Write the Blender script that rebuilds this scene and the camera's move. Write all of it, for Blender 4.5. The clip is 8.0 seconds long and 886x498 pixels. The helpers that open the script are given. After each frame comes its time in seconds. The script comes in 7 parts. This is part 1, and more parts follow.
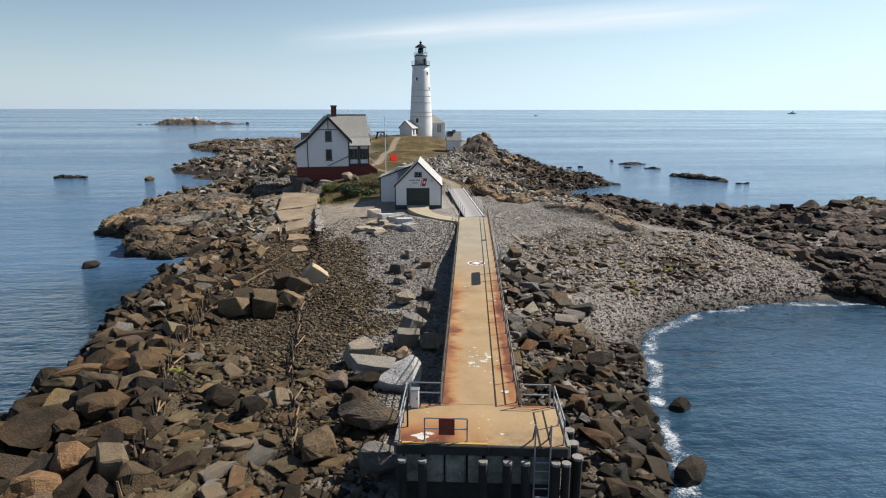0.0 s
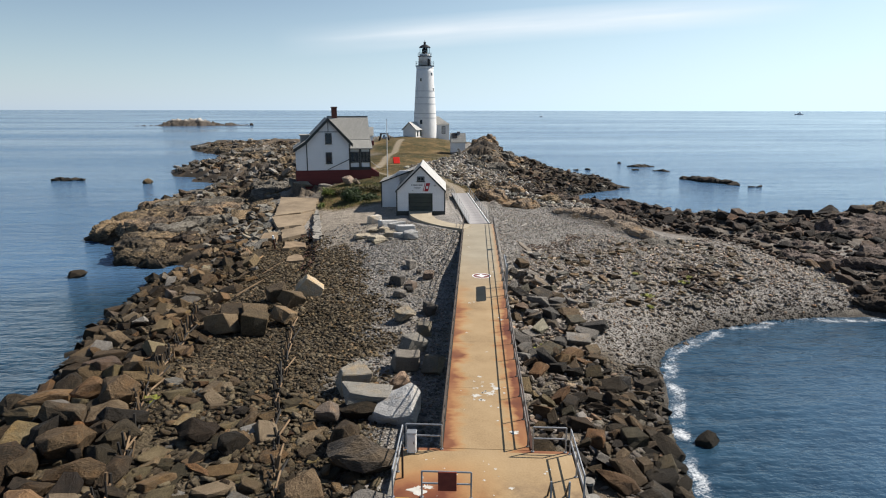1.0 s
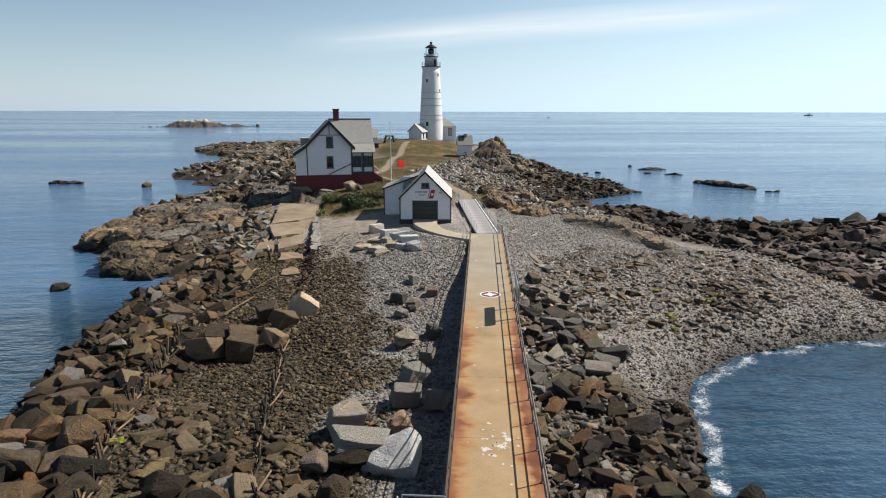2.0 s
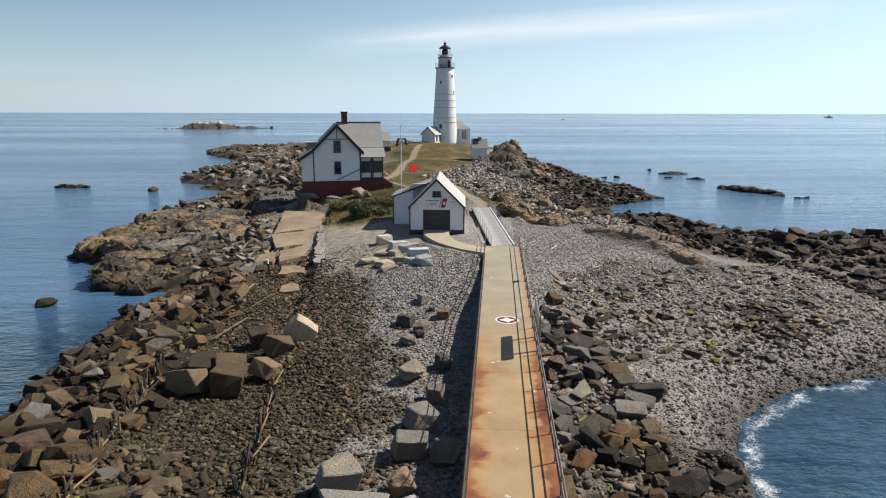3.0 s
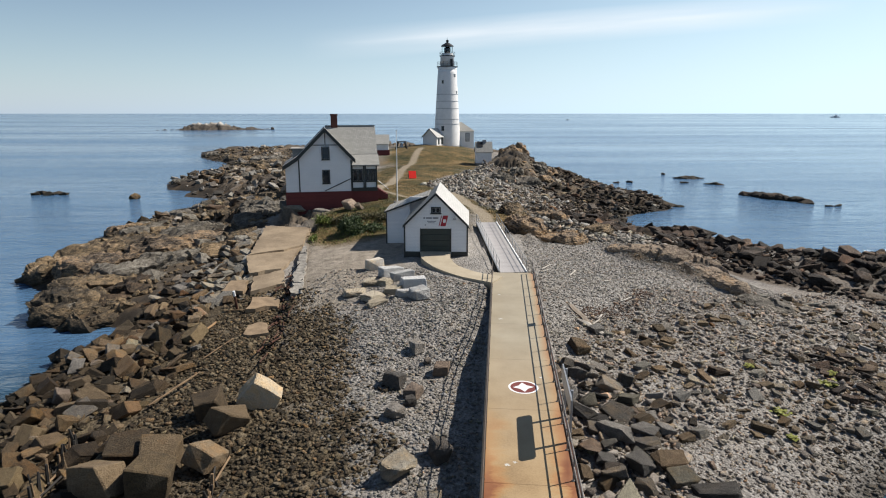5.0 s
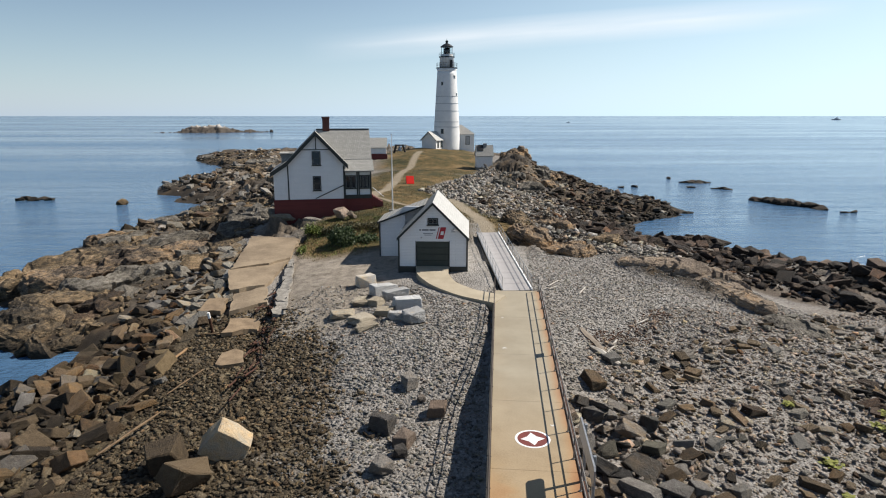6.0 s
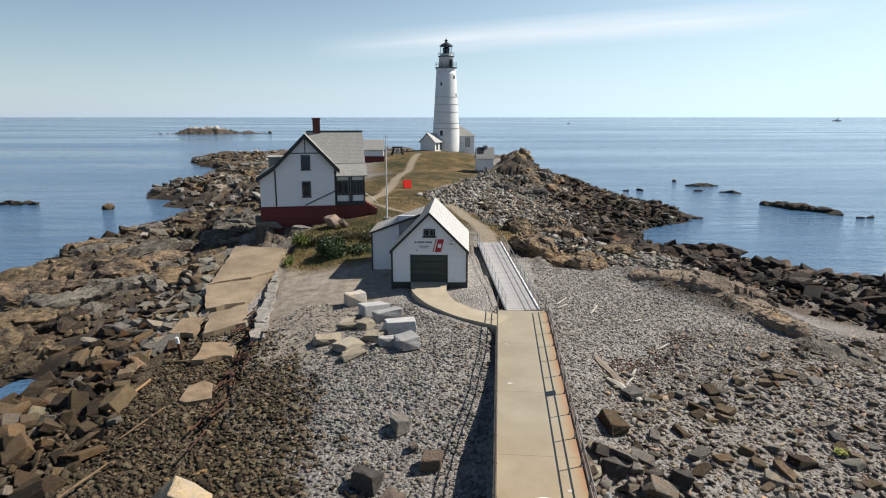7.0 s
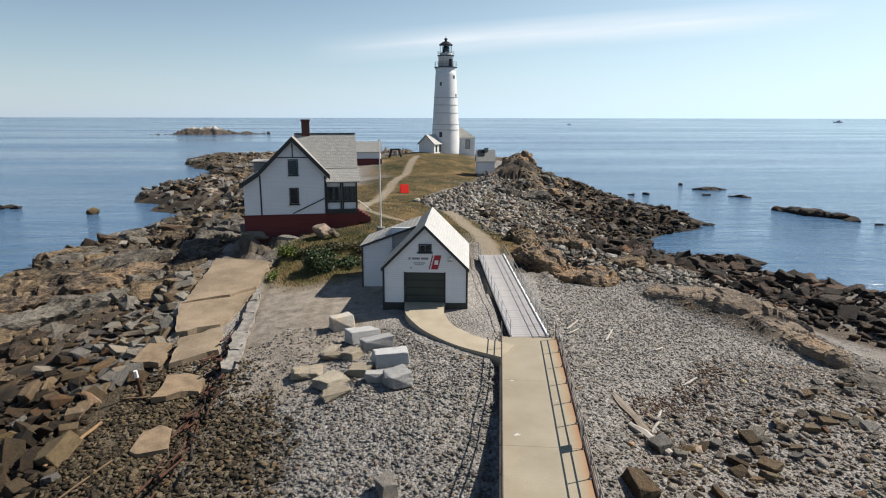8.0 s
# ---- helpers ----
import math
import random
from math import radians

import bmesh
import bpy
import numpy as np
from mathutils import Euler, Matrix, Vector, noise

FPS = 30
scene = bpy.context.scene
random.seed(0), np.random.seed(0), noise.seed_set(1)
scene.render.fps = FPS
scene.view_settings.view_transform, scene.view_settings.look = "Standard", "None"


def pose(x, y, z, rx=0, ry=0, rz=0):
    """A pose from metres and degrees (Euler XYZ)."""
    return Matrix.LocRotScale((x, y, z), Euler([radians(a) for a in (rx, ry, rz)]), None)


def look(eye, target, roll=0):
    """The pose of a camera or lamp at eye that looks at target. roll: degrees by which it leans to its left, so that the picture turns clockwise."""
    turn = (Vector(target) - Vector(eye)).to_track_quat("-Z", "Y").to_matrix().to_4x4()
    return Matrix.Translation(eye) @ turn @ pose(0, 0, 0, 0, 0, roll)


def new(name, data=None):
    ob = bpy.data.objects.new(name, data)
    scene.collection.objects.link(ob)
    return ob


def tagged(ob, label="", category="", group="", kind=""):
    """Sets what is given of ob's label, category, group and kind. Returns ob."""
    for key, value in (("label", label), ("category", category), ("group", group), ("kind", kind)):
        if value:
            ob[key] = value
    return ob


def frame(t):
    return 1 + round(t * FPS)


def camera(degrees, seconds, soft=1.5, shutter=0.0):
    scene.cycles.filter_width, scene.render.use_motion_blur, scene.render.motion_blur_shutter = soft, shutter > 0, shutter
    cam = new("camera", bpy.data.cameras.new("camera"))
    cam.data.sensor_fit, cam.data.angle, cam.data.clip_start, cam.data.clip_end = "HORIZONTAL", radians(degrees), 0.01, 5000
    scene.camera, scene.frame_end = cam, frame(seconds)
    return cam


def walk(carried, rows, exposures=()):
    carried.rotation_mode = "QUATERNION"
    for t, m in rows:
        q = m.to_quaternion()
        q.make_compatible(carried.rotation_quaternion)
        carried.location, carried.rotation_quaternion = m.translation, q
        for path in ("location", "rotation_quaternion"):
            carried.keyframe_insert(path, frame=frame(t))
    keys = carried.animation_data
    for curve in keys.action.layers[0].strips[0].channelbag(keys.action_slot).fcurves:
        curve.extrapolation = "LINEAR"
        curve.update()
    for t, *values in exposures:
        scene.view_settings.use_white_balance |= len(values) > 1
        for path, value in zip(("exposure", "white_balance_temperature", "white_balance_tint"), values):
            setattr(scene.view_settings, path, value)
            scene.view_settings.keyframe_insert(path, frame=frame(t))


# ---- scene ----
cam = camera(71.0, 8.0, soft=1.1)
PATH = [
    (0, (0.131, -3.379, 16.024), (0.278, -1.434, 15.58), 0.1),
    (0.5, (0.313, -1.853, 16.043), (0.452, 0.092, 15.601), 0.1),
    (1, (0.513, -0.088, 16.104), (0.645, 1.858, 15.663), 0.1),
    (1.5, (0.683, 1.828, 16.214), (0.806, 3.775, 15.773), 0.1),
    (1.7, (0.749, 2.656, 16.238), (0.869, 4.603, 15.798), 0.1),
    (3, (1.253, 8.487, 16.411), (1.32, 10.438, 15.978), 0.1),
    (3.5, (1.42, 10.815, 16.488), (1.476, 12.767, 16.056), 0.0),
    (4, (1.596, 13.119, 16.547), (1.651, 15.072, 16.116), 0.0),
    (4.5, (1.716, 15.279, 16.613), (1.771, 17.231, 16.183), 0.0),
    (4.7, (1.768, 16.192, 16.633), (1.824, 18.143, 16.2), -0.0),
    (6, (2.211, 22.156, 16.657), (2.266, 24.11, 16.232), -0.0),
    (6.5, (2.358, 24.452, 16.655), (2.413, 26.406, 16.231), 0.0),
    (7, (2.53, 26.773, 16.63), (2.585, 28.727, 16.209), 0.0),
    (7.5, (2.709, 29.172, 16.635), (2.763, 31.127, 16.215), 0.0),
    (8, (2.844, 31.559, 16.719), (2.899, 33.513, 16.3), 0.1),
]
walk(cam, [(t, look(eye, target, roll)) for t, eye, target, roll in PATH])

# ---------------------------------------------------------------- light
SUN_AZIMUTH, SUN_HEIGHT = radians(72), radians(46)
scene.view_settings.exposure = 0.475
world = bpy.data.worlds.new("sky")
scene.world = world
world.use_nodes = True
wn, wl = world.node_tree.nodes, world.node_tree.links
wn.clear()
sky = wn.new("ShaderNodeTexSky")
sky.sky_type, sky.sun_disc = "NISHITA", False
sky.sun_elevation, sky.sun_rotation = SUN_HEIGHT, SUN_AZIMUTH
sky.altitude, sky.air_density, sky.dust_density, sky.ozone_density = 0, 1.0, 0.25, 1.2
# sea haze towards the horizon, whiter on the sun's side, and one long thin streak of cirrus
geo = wn.new("ShaderNodeTexCoord")
axes = wn.new("ShaderNodeSeparateXYZ")
wl.new(geo.outputs["Generated"], axes.inputs[0])


def wmath(op, a, b=0.0, clamp=False):
    n = wn.new("ShaderNodeMath")
    n.operation, n.use_clamp = op, clamp
    for k, value in ((0, a), (1, b)):
        if isinstance(value, (int, float)):
            n.inputs[k].default_value = value
        else:
            wl.new(value, n.inputs[k])
    return n.outputs[0]


def wmix(fac, a, b):
    n = wn.new("ShaderNodeMix")
    n.data_type = "RGBA"
    for value, k in ((fac, 0), (a, 6), (b, 7)):
        if isinstance(value, tuple):
            n.inputs[k].default_value = (*value, 1.0)
        else:
            wl.new(value, n.inputs[k])
    return n.outputs[2]


up = wmath("MAXIMUM", axes.outputs[2], 0.0)
sunward = wmath("MULTIPLY", wmath("ADD", wmath("ADD", wmath("MULTIPLY", axes.outputs[0], math.sin(SUN_AZIMUTH)), wmath("MULTIPLY", axes.outputs[1], math.cos(SUN_AZIMUTH))), 0.35), 0.8, True)
haze = wmath("POWER", wmath("SUBTRACT", 1.0, wmath("MULTIPLY", up, wmath("SUBTRACT", 3.2, wmath("MULTIPLY", sunward, 2.35))), True), 3.0)
haze = wmath("MULTIPLY", haze, wmath("ADD", 0.55, wmath("MULTIPLY", sunward, 0.45)), True)
hazy = wmix(haze, sky.outputs[0], wmix(sunward, (5.1, 7.3, 10.3), (9.2, 12.0, 13.7)))
ahead = wmath("MAXIMUM", axes.outputs[1], 0.05)
across, high = wmath("DIVIDE", axes.outputs[0], ahead), wmath("DIVIDE", axes.outputs[2], ahead)
wisp = wn.new("ShaderNodeTexNoise")
wisp.inputs["Scale"].default_value, wisp.inputs["Detail"].default_value = 3.0, 6.0
stretch = wn.new("ShaderNodeCombineXYZ")
wl.new(wmath("MULTIPLY", across, 1.2), stretch.inputs[0])
wl.new(wmath("MULTIPLY", wmath("SUBTRACT", high, wmath("MULTIPLY", across, 0.076)), 14.0), stretch.inputs[1])
wl.new(stretch.outputs[0], wisp.inputs["Vector"])
middle = wmath("ADD", 0.111, wmath("MULTIPLY", across, 0.076))
streak = wmath("SUBTRACT", 1.0, wmath("DIVIDE", wmath("ABSOLUTE", wmath("SUBTRACT", high, middle)), 0.026), True)
length = wmath("MULTIPLY", wmath("SUBTRACT", 0.43, wmath("ABSOLUTE", wmath("SUBTRACT", across, 0.24))), 4.0, True)
cloud = wmath("MULTIPLY", wmath("MULTIPLY", streak, length), wmath("MULTIPLY", wisp.outputs["Fac"], 1.1), True)
clouded = wmix(wmath("MULTIPLY", cloud, 0.95), hazy, (11.3, 11.6, 12.0))
background = wn.new("ShaderNodeBackground")
background.inputs["Strength"].default_value = 0.066
wout = wn.new("ShaderNodeOutputWorld")
wl.new(clouded, background.inputs["Color"])
wl.new(background.outputs[0], wout.inputs["Surface"])

sun = new("sun", bpy.data.lights.new("sun", "SUN"))
sun.data.energy, sun.data.angle, sun.data.color = 5.0, radians(0.53), (1.0, 0.93, 0.83)
sun_from = Vector((math.sin(SUN_AZIMUTH) * math.cos(SUN_HEIGHT), math.cos(SUN_AZIMUTH) * math.cos(SUN_HEIGHT), math.sin(SUN_HEIGHT)))
sun.matrix_world = look(sun_from * 100, (0, 0, 0))

# ---------------------------------------------------------------- materials
def nodes_of(name):
    m = bpy.data.materials.new(name)
    m.use_nodes = True
    t = m.node_tree
    return m, t, t.nodes["Principled BSDF"]


def add(t, kind, **values):
    n = t.nodes.new(kind)
    for key, value in values.items():
        n.inputs[key.replace("_", " ")].default_value = value
    return n


def rgb(c):
    return (c[0], c[1], c[2], 1.0)


def noise_at(t, scale, detail=4.0, rough=0.6, coords="Object", stretch=None, seed=None):
    """A noise field in metres. seed: an output that shifts the field from piece to piece."""
    co = add(t, "ShaderNodeTexCoord")
    source = co.outputs[coords]
    if stretch:
        mp = add(t, "ShaderNodeMapping")
        mp.inputs["Scale"].default_value = stretch
        t.links.new(source, mp.inputs["Vector"])
        source = mp.outputs[0]
    if seed is not None:
        va = t.nodes.new("ShaderNodeVectorMath")
        va.operation = "ADD"
        sc = t.nodes.new("ShaderNodeMath")
        sc.operation = "MULTIPLY"
        sc.inputs[1].default_value = 57.0
        t.links.new(seed, sc.inputs[0])
        t.links.new(source, va.inputs[0])
        t.links.new(sc.outputs[0], va.inputs[1])
        source = va.outputs[0]
    n = add(t, "ShaderNodeTexNoise", Scale=scale, Detail=detail, Roughness=rough)
    t.links.new(source, n.inputs["Vector"])
    return n.outputs["Fac"]


def ramp(t, fac, stops):
    r = t.nodes.new("ShaderNodeValToRGB")
    e = r.color_ramp.elements
    while len(e) < len(stops):
        e.new(0.5)
    for k, (pos, col) in enumerate(stops):
        e[k].position = pos
        e[k].color = rgb(col) if not isinstance(col, (int, float)) else (col, col, col, 1)
    t.links.new(fac, r.inputs[0])
    return r.outputs[0]


def mix(t, fac, a, b, mode="MIX"):
    m = t.nodes.new("ShaderNodeMix")
    m.data_type, m.blend_type = "RGBA", mode
    for value, k in ((fac, 0), (a, 6), (b, 7)):
        if isinstance(value, (int, float)):
            m.inputs[k].default_value = value if k == 0 else (value, value, value, 1)
        elif isinstance(value, tuple):
            m.inputs[k].default_value = rgb(value)
        else:
            t.links.new(value, m.inputs[k])
    return m.outputs[2]


def calc(t, op, a, b=0.0, clamp=False):
    m = t.nodes.new("ShaderNodeMath")
    m.operation, m.use_clamp = op, clamp
    for k, value in ((0, a), (1, b)):
        if isinstance(value, (int, float)):
            m.inputs[k].default_value = value
        else:
            t.links.new(value, m.inputs[k])
    return m.outputs[0]


def bump(t, bsdf, height, depth, strength=0.6):
    b = add(t, "ShaderNodeBump", Strength=strength, Distance=depth)
    t.links.new(height, b.inputs["Height"])
    t.links.new(b.outputs[0], bsdf.inputs["Normal"])


def deeper(colour, k=0.82):
    return tuple(k * c for c in colour)


def plain(name, dark, light, rough=0.6, scale=3.0, grain=40.0, depth=0.004, metal=0.0, stretch=None):
    """A surface that varies between two colours at two scales, with a fine relief."""
    m, t, b = nodes_of(name)
    wide, fine = noise_at(t, scale, stretch=stretch), noise_at(t, grain, 3, stretch=stretch)
    both = calc(t, "ADD", calc(t, "MULTIPLY", wide, 0.65), calc(t, "MULTIPLY", fine, 0.35))
    k = 0.94 if "white" in name else 0.82
    t.links.new(ramp(t, both, [(0.33, deeper(dark, k)), (0.67, deeper(light, k))]), b.inputs["Base Color"])
    b.inputs["Roughness"].default_value, b.inputs["Metallic"].default_value = rough, metal
    bump(t, b, fine, depth)
    return m


def attribute(t, name):
    a = t.nodes.new("ShaderNodeAttribute")
    a.attribute_name = name
    return a.outputs["Fac"]


def height_of(t):
    g = t.nodes.new("ShaderNodeNewGeometry")
    s = t.nodes.new("ShaderNodeSeparateXYZ")
    t.links.new(g.outputs["Position"], s.inputs[0])
    return s.outputs


dark_trim = plain("dark_green_trim", (0.012, 0.018, 0.018), (0.03, 0.037, 0.036), 0.5, 2, 30)
tower_white = plain("whitewashed_rubble", (0.66, 0.66, 0.65), (0.82, 0.81, 0.79), 0.7, 0.6, 5, 0.03)
door_green = plain("dark_green_door_paint", (0.022, 0.032, 0.028), (0.035, 0.05, 0.043), 0.55, 1.5, 30)
galvanised = plain("galvanised_pipe", (0.30, 0.31, 0.32), (0.52, 0.53, 0.54), 0.45, 3, 30, metal=0.6)
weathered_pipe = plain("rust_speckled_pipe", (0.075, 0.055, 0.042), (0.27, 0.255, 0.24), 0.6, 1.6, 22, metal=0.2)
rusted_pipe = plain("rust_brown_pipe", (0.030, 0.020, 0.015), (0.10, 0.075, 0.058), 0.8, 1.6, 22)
black_iron = plain("black_iron", (0.012, 0.013, 0.014), (0.03, 0.03, 0.032), 0.45, 4, 30, metal=0.3)
path_concrete = plain("tan_concrete", (0.34, 0.285, 0.20), (0.49, 0.42, 0.31), 0.9, 0.7, 20)
grey_planks = plain("bleached_grey_planks", (0.29, 0.275, 0.27), (0.50, 0.475, 0.47), 0.8, 1.2, 14)
timber_dark = plain("tarred_timber", (0.009, 0.008, 0.007), (0.034, 0.029, 0.025), 0.9, 3, 30, 0.01, stretch=(1, 1, 0.15))

# ---------------------------------------------------------------- ground
WEST_SHORE = [(-20, 13.5), (-20.6, 30), (-20.8, 36), (-22, 42), (-22.4, 48), (-23.2, 54), (-23.6, 58.5), (-21.6, 61.8), (-21.4, 64.2), (-23.4, 65.2), (-26.4, 64.4), (-28.8, 65.8), (-30.6, 68.6), (-31.6, 71), (-32.6, 74),
         (-36.6, 77), (-38, 80), (-38.6, 86), (-38.4, 91), (-40.4, 99), (-42.5, 105), (-42.6, 112), (-40.6, 118), (-38.4, 127), (-36.8, 132), (-39.5, 138), (-46, 143), (-49, 151), (-55, 155),
         (-59.5, 165), (-60.5, 177), (-57, 188), (-55, 200), (-62, 223), (-81, 251), (-91, 280), (-84, 298), (-50, 298), (0, 262), (36, 236)]
EAST_SHORE = [(40, 188), (42.6, 164), (41.6, 146), (47.2, 138.5), (47.6, 128), (43.4, 122.5), (36.8, 119.6), (33, 113.5), (30.6, 106), (33.2, 102), (38.4, 100.4), (40.2, 96), (41.4, 91), (42.8, 86.5), (45.4, 82.6), (50, 81.4),
         (56, 82.6), (62, 85.6), (68, 83.4), (74, 85.6), (86, 92), (112, 103), (118, 84),
         (72, 50), (46, 43), (41, 43.5), (37.5, 44.8), (30, 44), (24, 42.6), (18.6, 38.4), (15.6, 33), (13.5, 27.4), (12.2, 22), (10.7, 17.5), (8, 15.5), (2, 14.5), (-6, 12.5), (-14, 11.5)]
SHORE = WEST_SHORE + EAST_SHORE
BEACH = [(-15, 22, 1.5), (-8.7, 26.8, 1.2), (-1, 27, 1.2), (-14, 31, 1.4), (-20, 33, 0.5), (-6.5, 48, 1.6), (-9, 41, 1.0), (0, 47, 2.0), (2.6, 61, 3.6), (4.5, 67, 4.2), (6.3, 63.5, 3.65), (3, 65, 4.0), (-2, 67, 3.8),
         (-9, 60, 2.3), (-17, 50, 1.2), (8, 30, 1.1), (12, 34, 0.8), (13, 45, 2.0), (17.5, 57.6, 2.0), (13, 66, 3.2), (29, 68, 1.8), (18.5, 73, 2.6), (43, 54, 1.4), (60, 70, 2.0), (4, 20, 0.4)]
KNOLL = [(0, 72, 4.35), (6, 72, 4.35), (7, 80, 4.3), (15, 83, 3.6), (9, 92, 5.2), (34, 93, 2.0), (-15, 86, 3.5), (-11, 80, 3.6), (-14, 93, 4.6), (-7, 91, 6.3), (-3.5, 93, 6.8), (-1.4, 89.5, 6.4),
         (-2, 80, 4.7), (-4.7, 106, 6.8), (0, 121, 6.0), (-2, 136, 6.9), (0, 168, 7.6), (8, 184, 8.3), (14, 152, 5.8), (12, 110, 5.6), (20, 105, 3.2), (27, 118, 2.2), (32, 145, 2.4)]
FLANKS = [(-20, 104, 2.8), (-23, 90, 2.0), (-29, 93, 1.5), (-29, 82, 1.9), (-34, 84, 1.3), (-27, 76, 1.3), (-21.5, 78, 1.3), (-26, 68, 0.8), (-36, 96, 1.1), (-37, 104, 1.1), (-27, 115, 2.0), (-18, 140, 4.4), (-40, 172, 2.2), (-45, 200, 3.4), (-60, 225, 3.0), (-75, 258, 2.4), (30, 190, 4.0), (0, 240, 4.0), (80, 85, 1.8)]
_lattice = np.random.RandomState(7).rand(256, 256)


def value_noise(x, y):
    xi, yi = np.floor(x).astype(int), np.floor(y).astype(int)
    fx, fy = x - xi, y - yi
    fx, fy = fx * fx * (3 - 2 * fx), fy * fy * (3 - 2 * fy)
    a, b = _lattice[xi % 256, yi % 256], _lattice[(xi + 1) % 256, yi % 256]
    c, d = _lattice[xi % 256, (yi + 1) % 256], _lattice[(xi + 1) % 256, (yi + 1) % 256]
    return (a * (1 - fx) + b * fx) * (1 - fy) + (c * (1 - fx) + d * fx) * fy


def fbm(x, y, octaves=4, ridged=False):
    total, size, norm = 0.0, 1.0, 0.0
    for k in range(octaves):
        v = value_noise(x * 2 ** k + 17.3 * k, y * 2 ** k + 31.7 * k)
        total, norm = total + size * (1 - abs(2 * v - 1) if ridged else v), norm + size
        size *= 0.5
    return total / norm


def blocks(x, y, size, seed, tilt=0.5):
    """Fractured bedrock: cells with a height and a tilt of their own, between 0 and 1."""
    x, y = x / size, y / size
    xi, yi = np.floor(x).astype(int), np.floor(y).astype(int)
    best, value = np.full(np.shape(x), 1e9), np.zeros(np.shape(x))
    for i in (-1, 0, 1):
        for j in (-1, 0, 1):
            a, b = (xi + i + seed) % 256, (yi + j + 3 * seed) % 256
            fx, fy = xi + i + _lattice[a, b], yi + j + _lattice[b, a]
            d = (x - fx) ** 2 + (y - fy) ** 2
            h = _lattice[(a + 91) % 256, b] + tilt * ((x - fx) * (_lattice[a, (b + 57) % 256] - 0.75) * 2 + (y - fy) * (_lattice[(a + 13) % 256, (b + 7) % 256] - 0.4) * 2)
            value = np.where(d < best, h, value)
            best = np.minimum(best, d)
    return value


def inside_distance(x, y, poly):
    """Metres to the outline, positive inside."""
    best, inside = np.full(np.shape(x), 1e9), np.zeros(np.shape(x), bool)
    for (ax, ay), (bx, by) in zip(poly, poly[1:] + poly[:1]):
        dx, dy = bx - ax, by - ay
        s = np.clip(((x - ax) * dx + (y - ay) * dy) / (dx * dx + dy * dy), 0, 1)
        best = np.minimum(best, np.hypot(x - ax - s * dx, y - ay - s * dy))
        if ay != by:
            inside ^= ((ay > y) != (by > y)) & (x < (bx - ax) * (y - ay) / (by - ay) + ax)
    return np.where(inside, best, -best)


def blob(x, y, cx, cy, rx, ry, turn=0.0):
    """1 inside a soft ellipse, 0 outside."""
    c, s = math.cos(radians(turn)), math.sin(radians(turn))
    u, v = ((x - cx) * c + (y - cy) * s) / rx, (-(x - cx) * s + (y - cy) * c) / ry
    return np.clip(1.6 - 1.2 * np.hypot(u, v), 0, 1)


def shore(x, y):
    wob = 1.0 + np.clip((y - 70) / 60, 0, 1.5)
    return inside_distance(x, y, SHORE) + wob * 1.6 * (fbm(x * 0.16, y * 0.16, 3) - 0.5)


SCREE = [(16, 98), (11.6, 99), (9.4, 104), (6.4, 109), (3.4, 112), (1.4, 116), (2.2, 119.5), (5.0, 128.6), (8.0, 131.6), (10.6, 140), (14.5, 148), (20, 150), (30, 140), (30, 100)]


def lawn(x, y):
    edge = 0.35 * (fbm(x * 0.25, y * 0.25, 3) - 0.5)
    a = np.maximum(blob(x, y, 1, 118, 13, 36), blob(x, y, 4, 166, 13, 34))
    a = np.maximum(a, np.maximum(blob(x, y, -5.5, 86, 6.0, 7.5), blob(x, y, 10.2, 93, 2.6, 8, 8)))
    bare = inside_distance(x, y, SCREE) / 2.0 + 0.4
    return np.clip(a * 2.2 - 0.5 + 2 * edge - 2.0 * np.clip(bare + edge, 0, 1), 0, 1)


def sand(x, y):
    a = np.maximum(blob(x, y, 31.8, 72.0, 1.3, 4.5, 28), blob(x, y, 40, 60, 1.6, 9, 22))
    return np.clip(a * 2 - 0.3 + 0.8 * (fbm(x * 0.5, y * 0.5, 3) - 0.5), 0, 1)


def dirt(x, y):
    """Bare fine gravel between the slipway and the boathouse."""
    return np.clip(np.maximum(blob(x, y, -5.3, 76, 4.6, 9.0, 8), blob(x, y, -6.0, 67.5, 3.2, 7, 4)) * 2.0 + 0.9 * (fbm(x * 0.6, y * 0.6, 3) - 0.5), 0, 1)


def crags(x, y):
    """Bedrock: 1 where it stands bare."""
    a = np.maximum(np.maximum(blob(x, y, -29, 80, 10, 17, 5), blob(x, y, -27, 68, 7, 8)), blob(x, y, 19.5, 148, 6.5, 14))
    a = np.maximum(a, np.maximum(blob(x, y, 15, 86, 4, 6, -30), blob(x, y, 25.0, 73.5, 2.4, 7, 33)))
    a = np.maximum(a, np.maximum(blob(x, y, 66, 76, 30, 12, 12), blob(x, y, 42, 88, 8, 8)))
    a = np.maximum(a, np.maximum(blob(x, y, -24, 118, 17, 22), blob(x, y, -50, 215, 34, 62, 20)))
    a = np.maximum(a, np.maximum(blob(x, y, 33, 126, 9, 20), blob(x, y, 36, 165, 14, 45)))
    a = np.maximum(a, blob(x, y, 0, 235, 70, 26))
    a = np.maximum(a, np.clip((-14 - x) / 5, 0, 1) * np.clip((y - 90) / 6, 0, 1))
    a = np.maximum(a, np.clip((x - 27) / 4, 0, 1) * np.clip((y - 100) / 8, 0, 1))
    a = np.maximum(a, 0.6 * blob(x, y, -13.2, 90.2, 4.6, 2.8))
    return np.clip(a * 1.7 - 0.1, 0, 1) * (1 - lawn(x, y)) * (1 - sand(x, y))


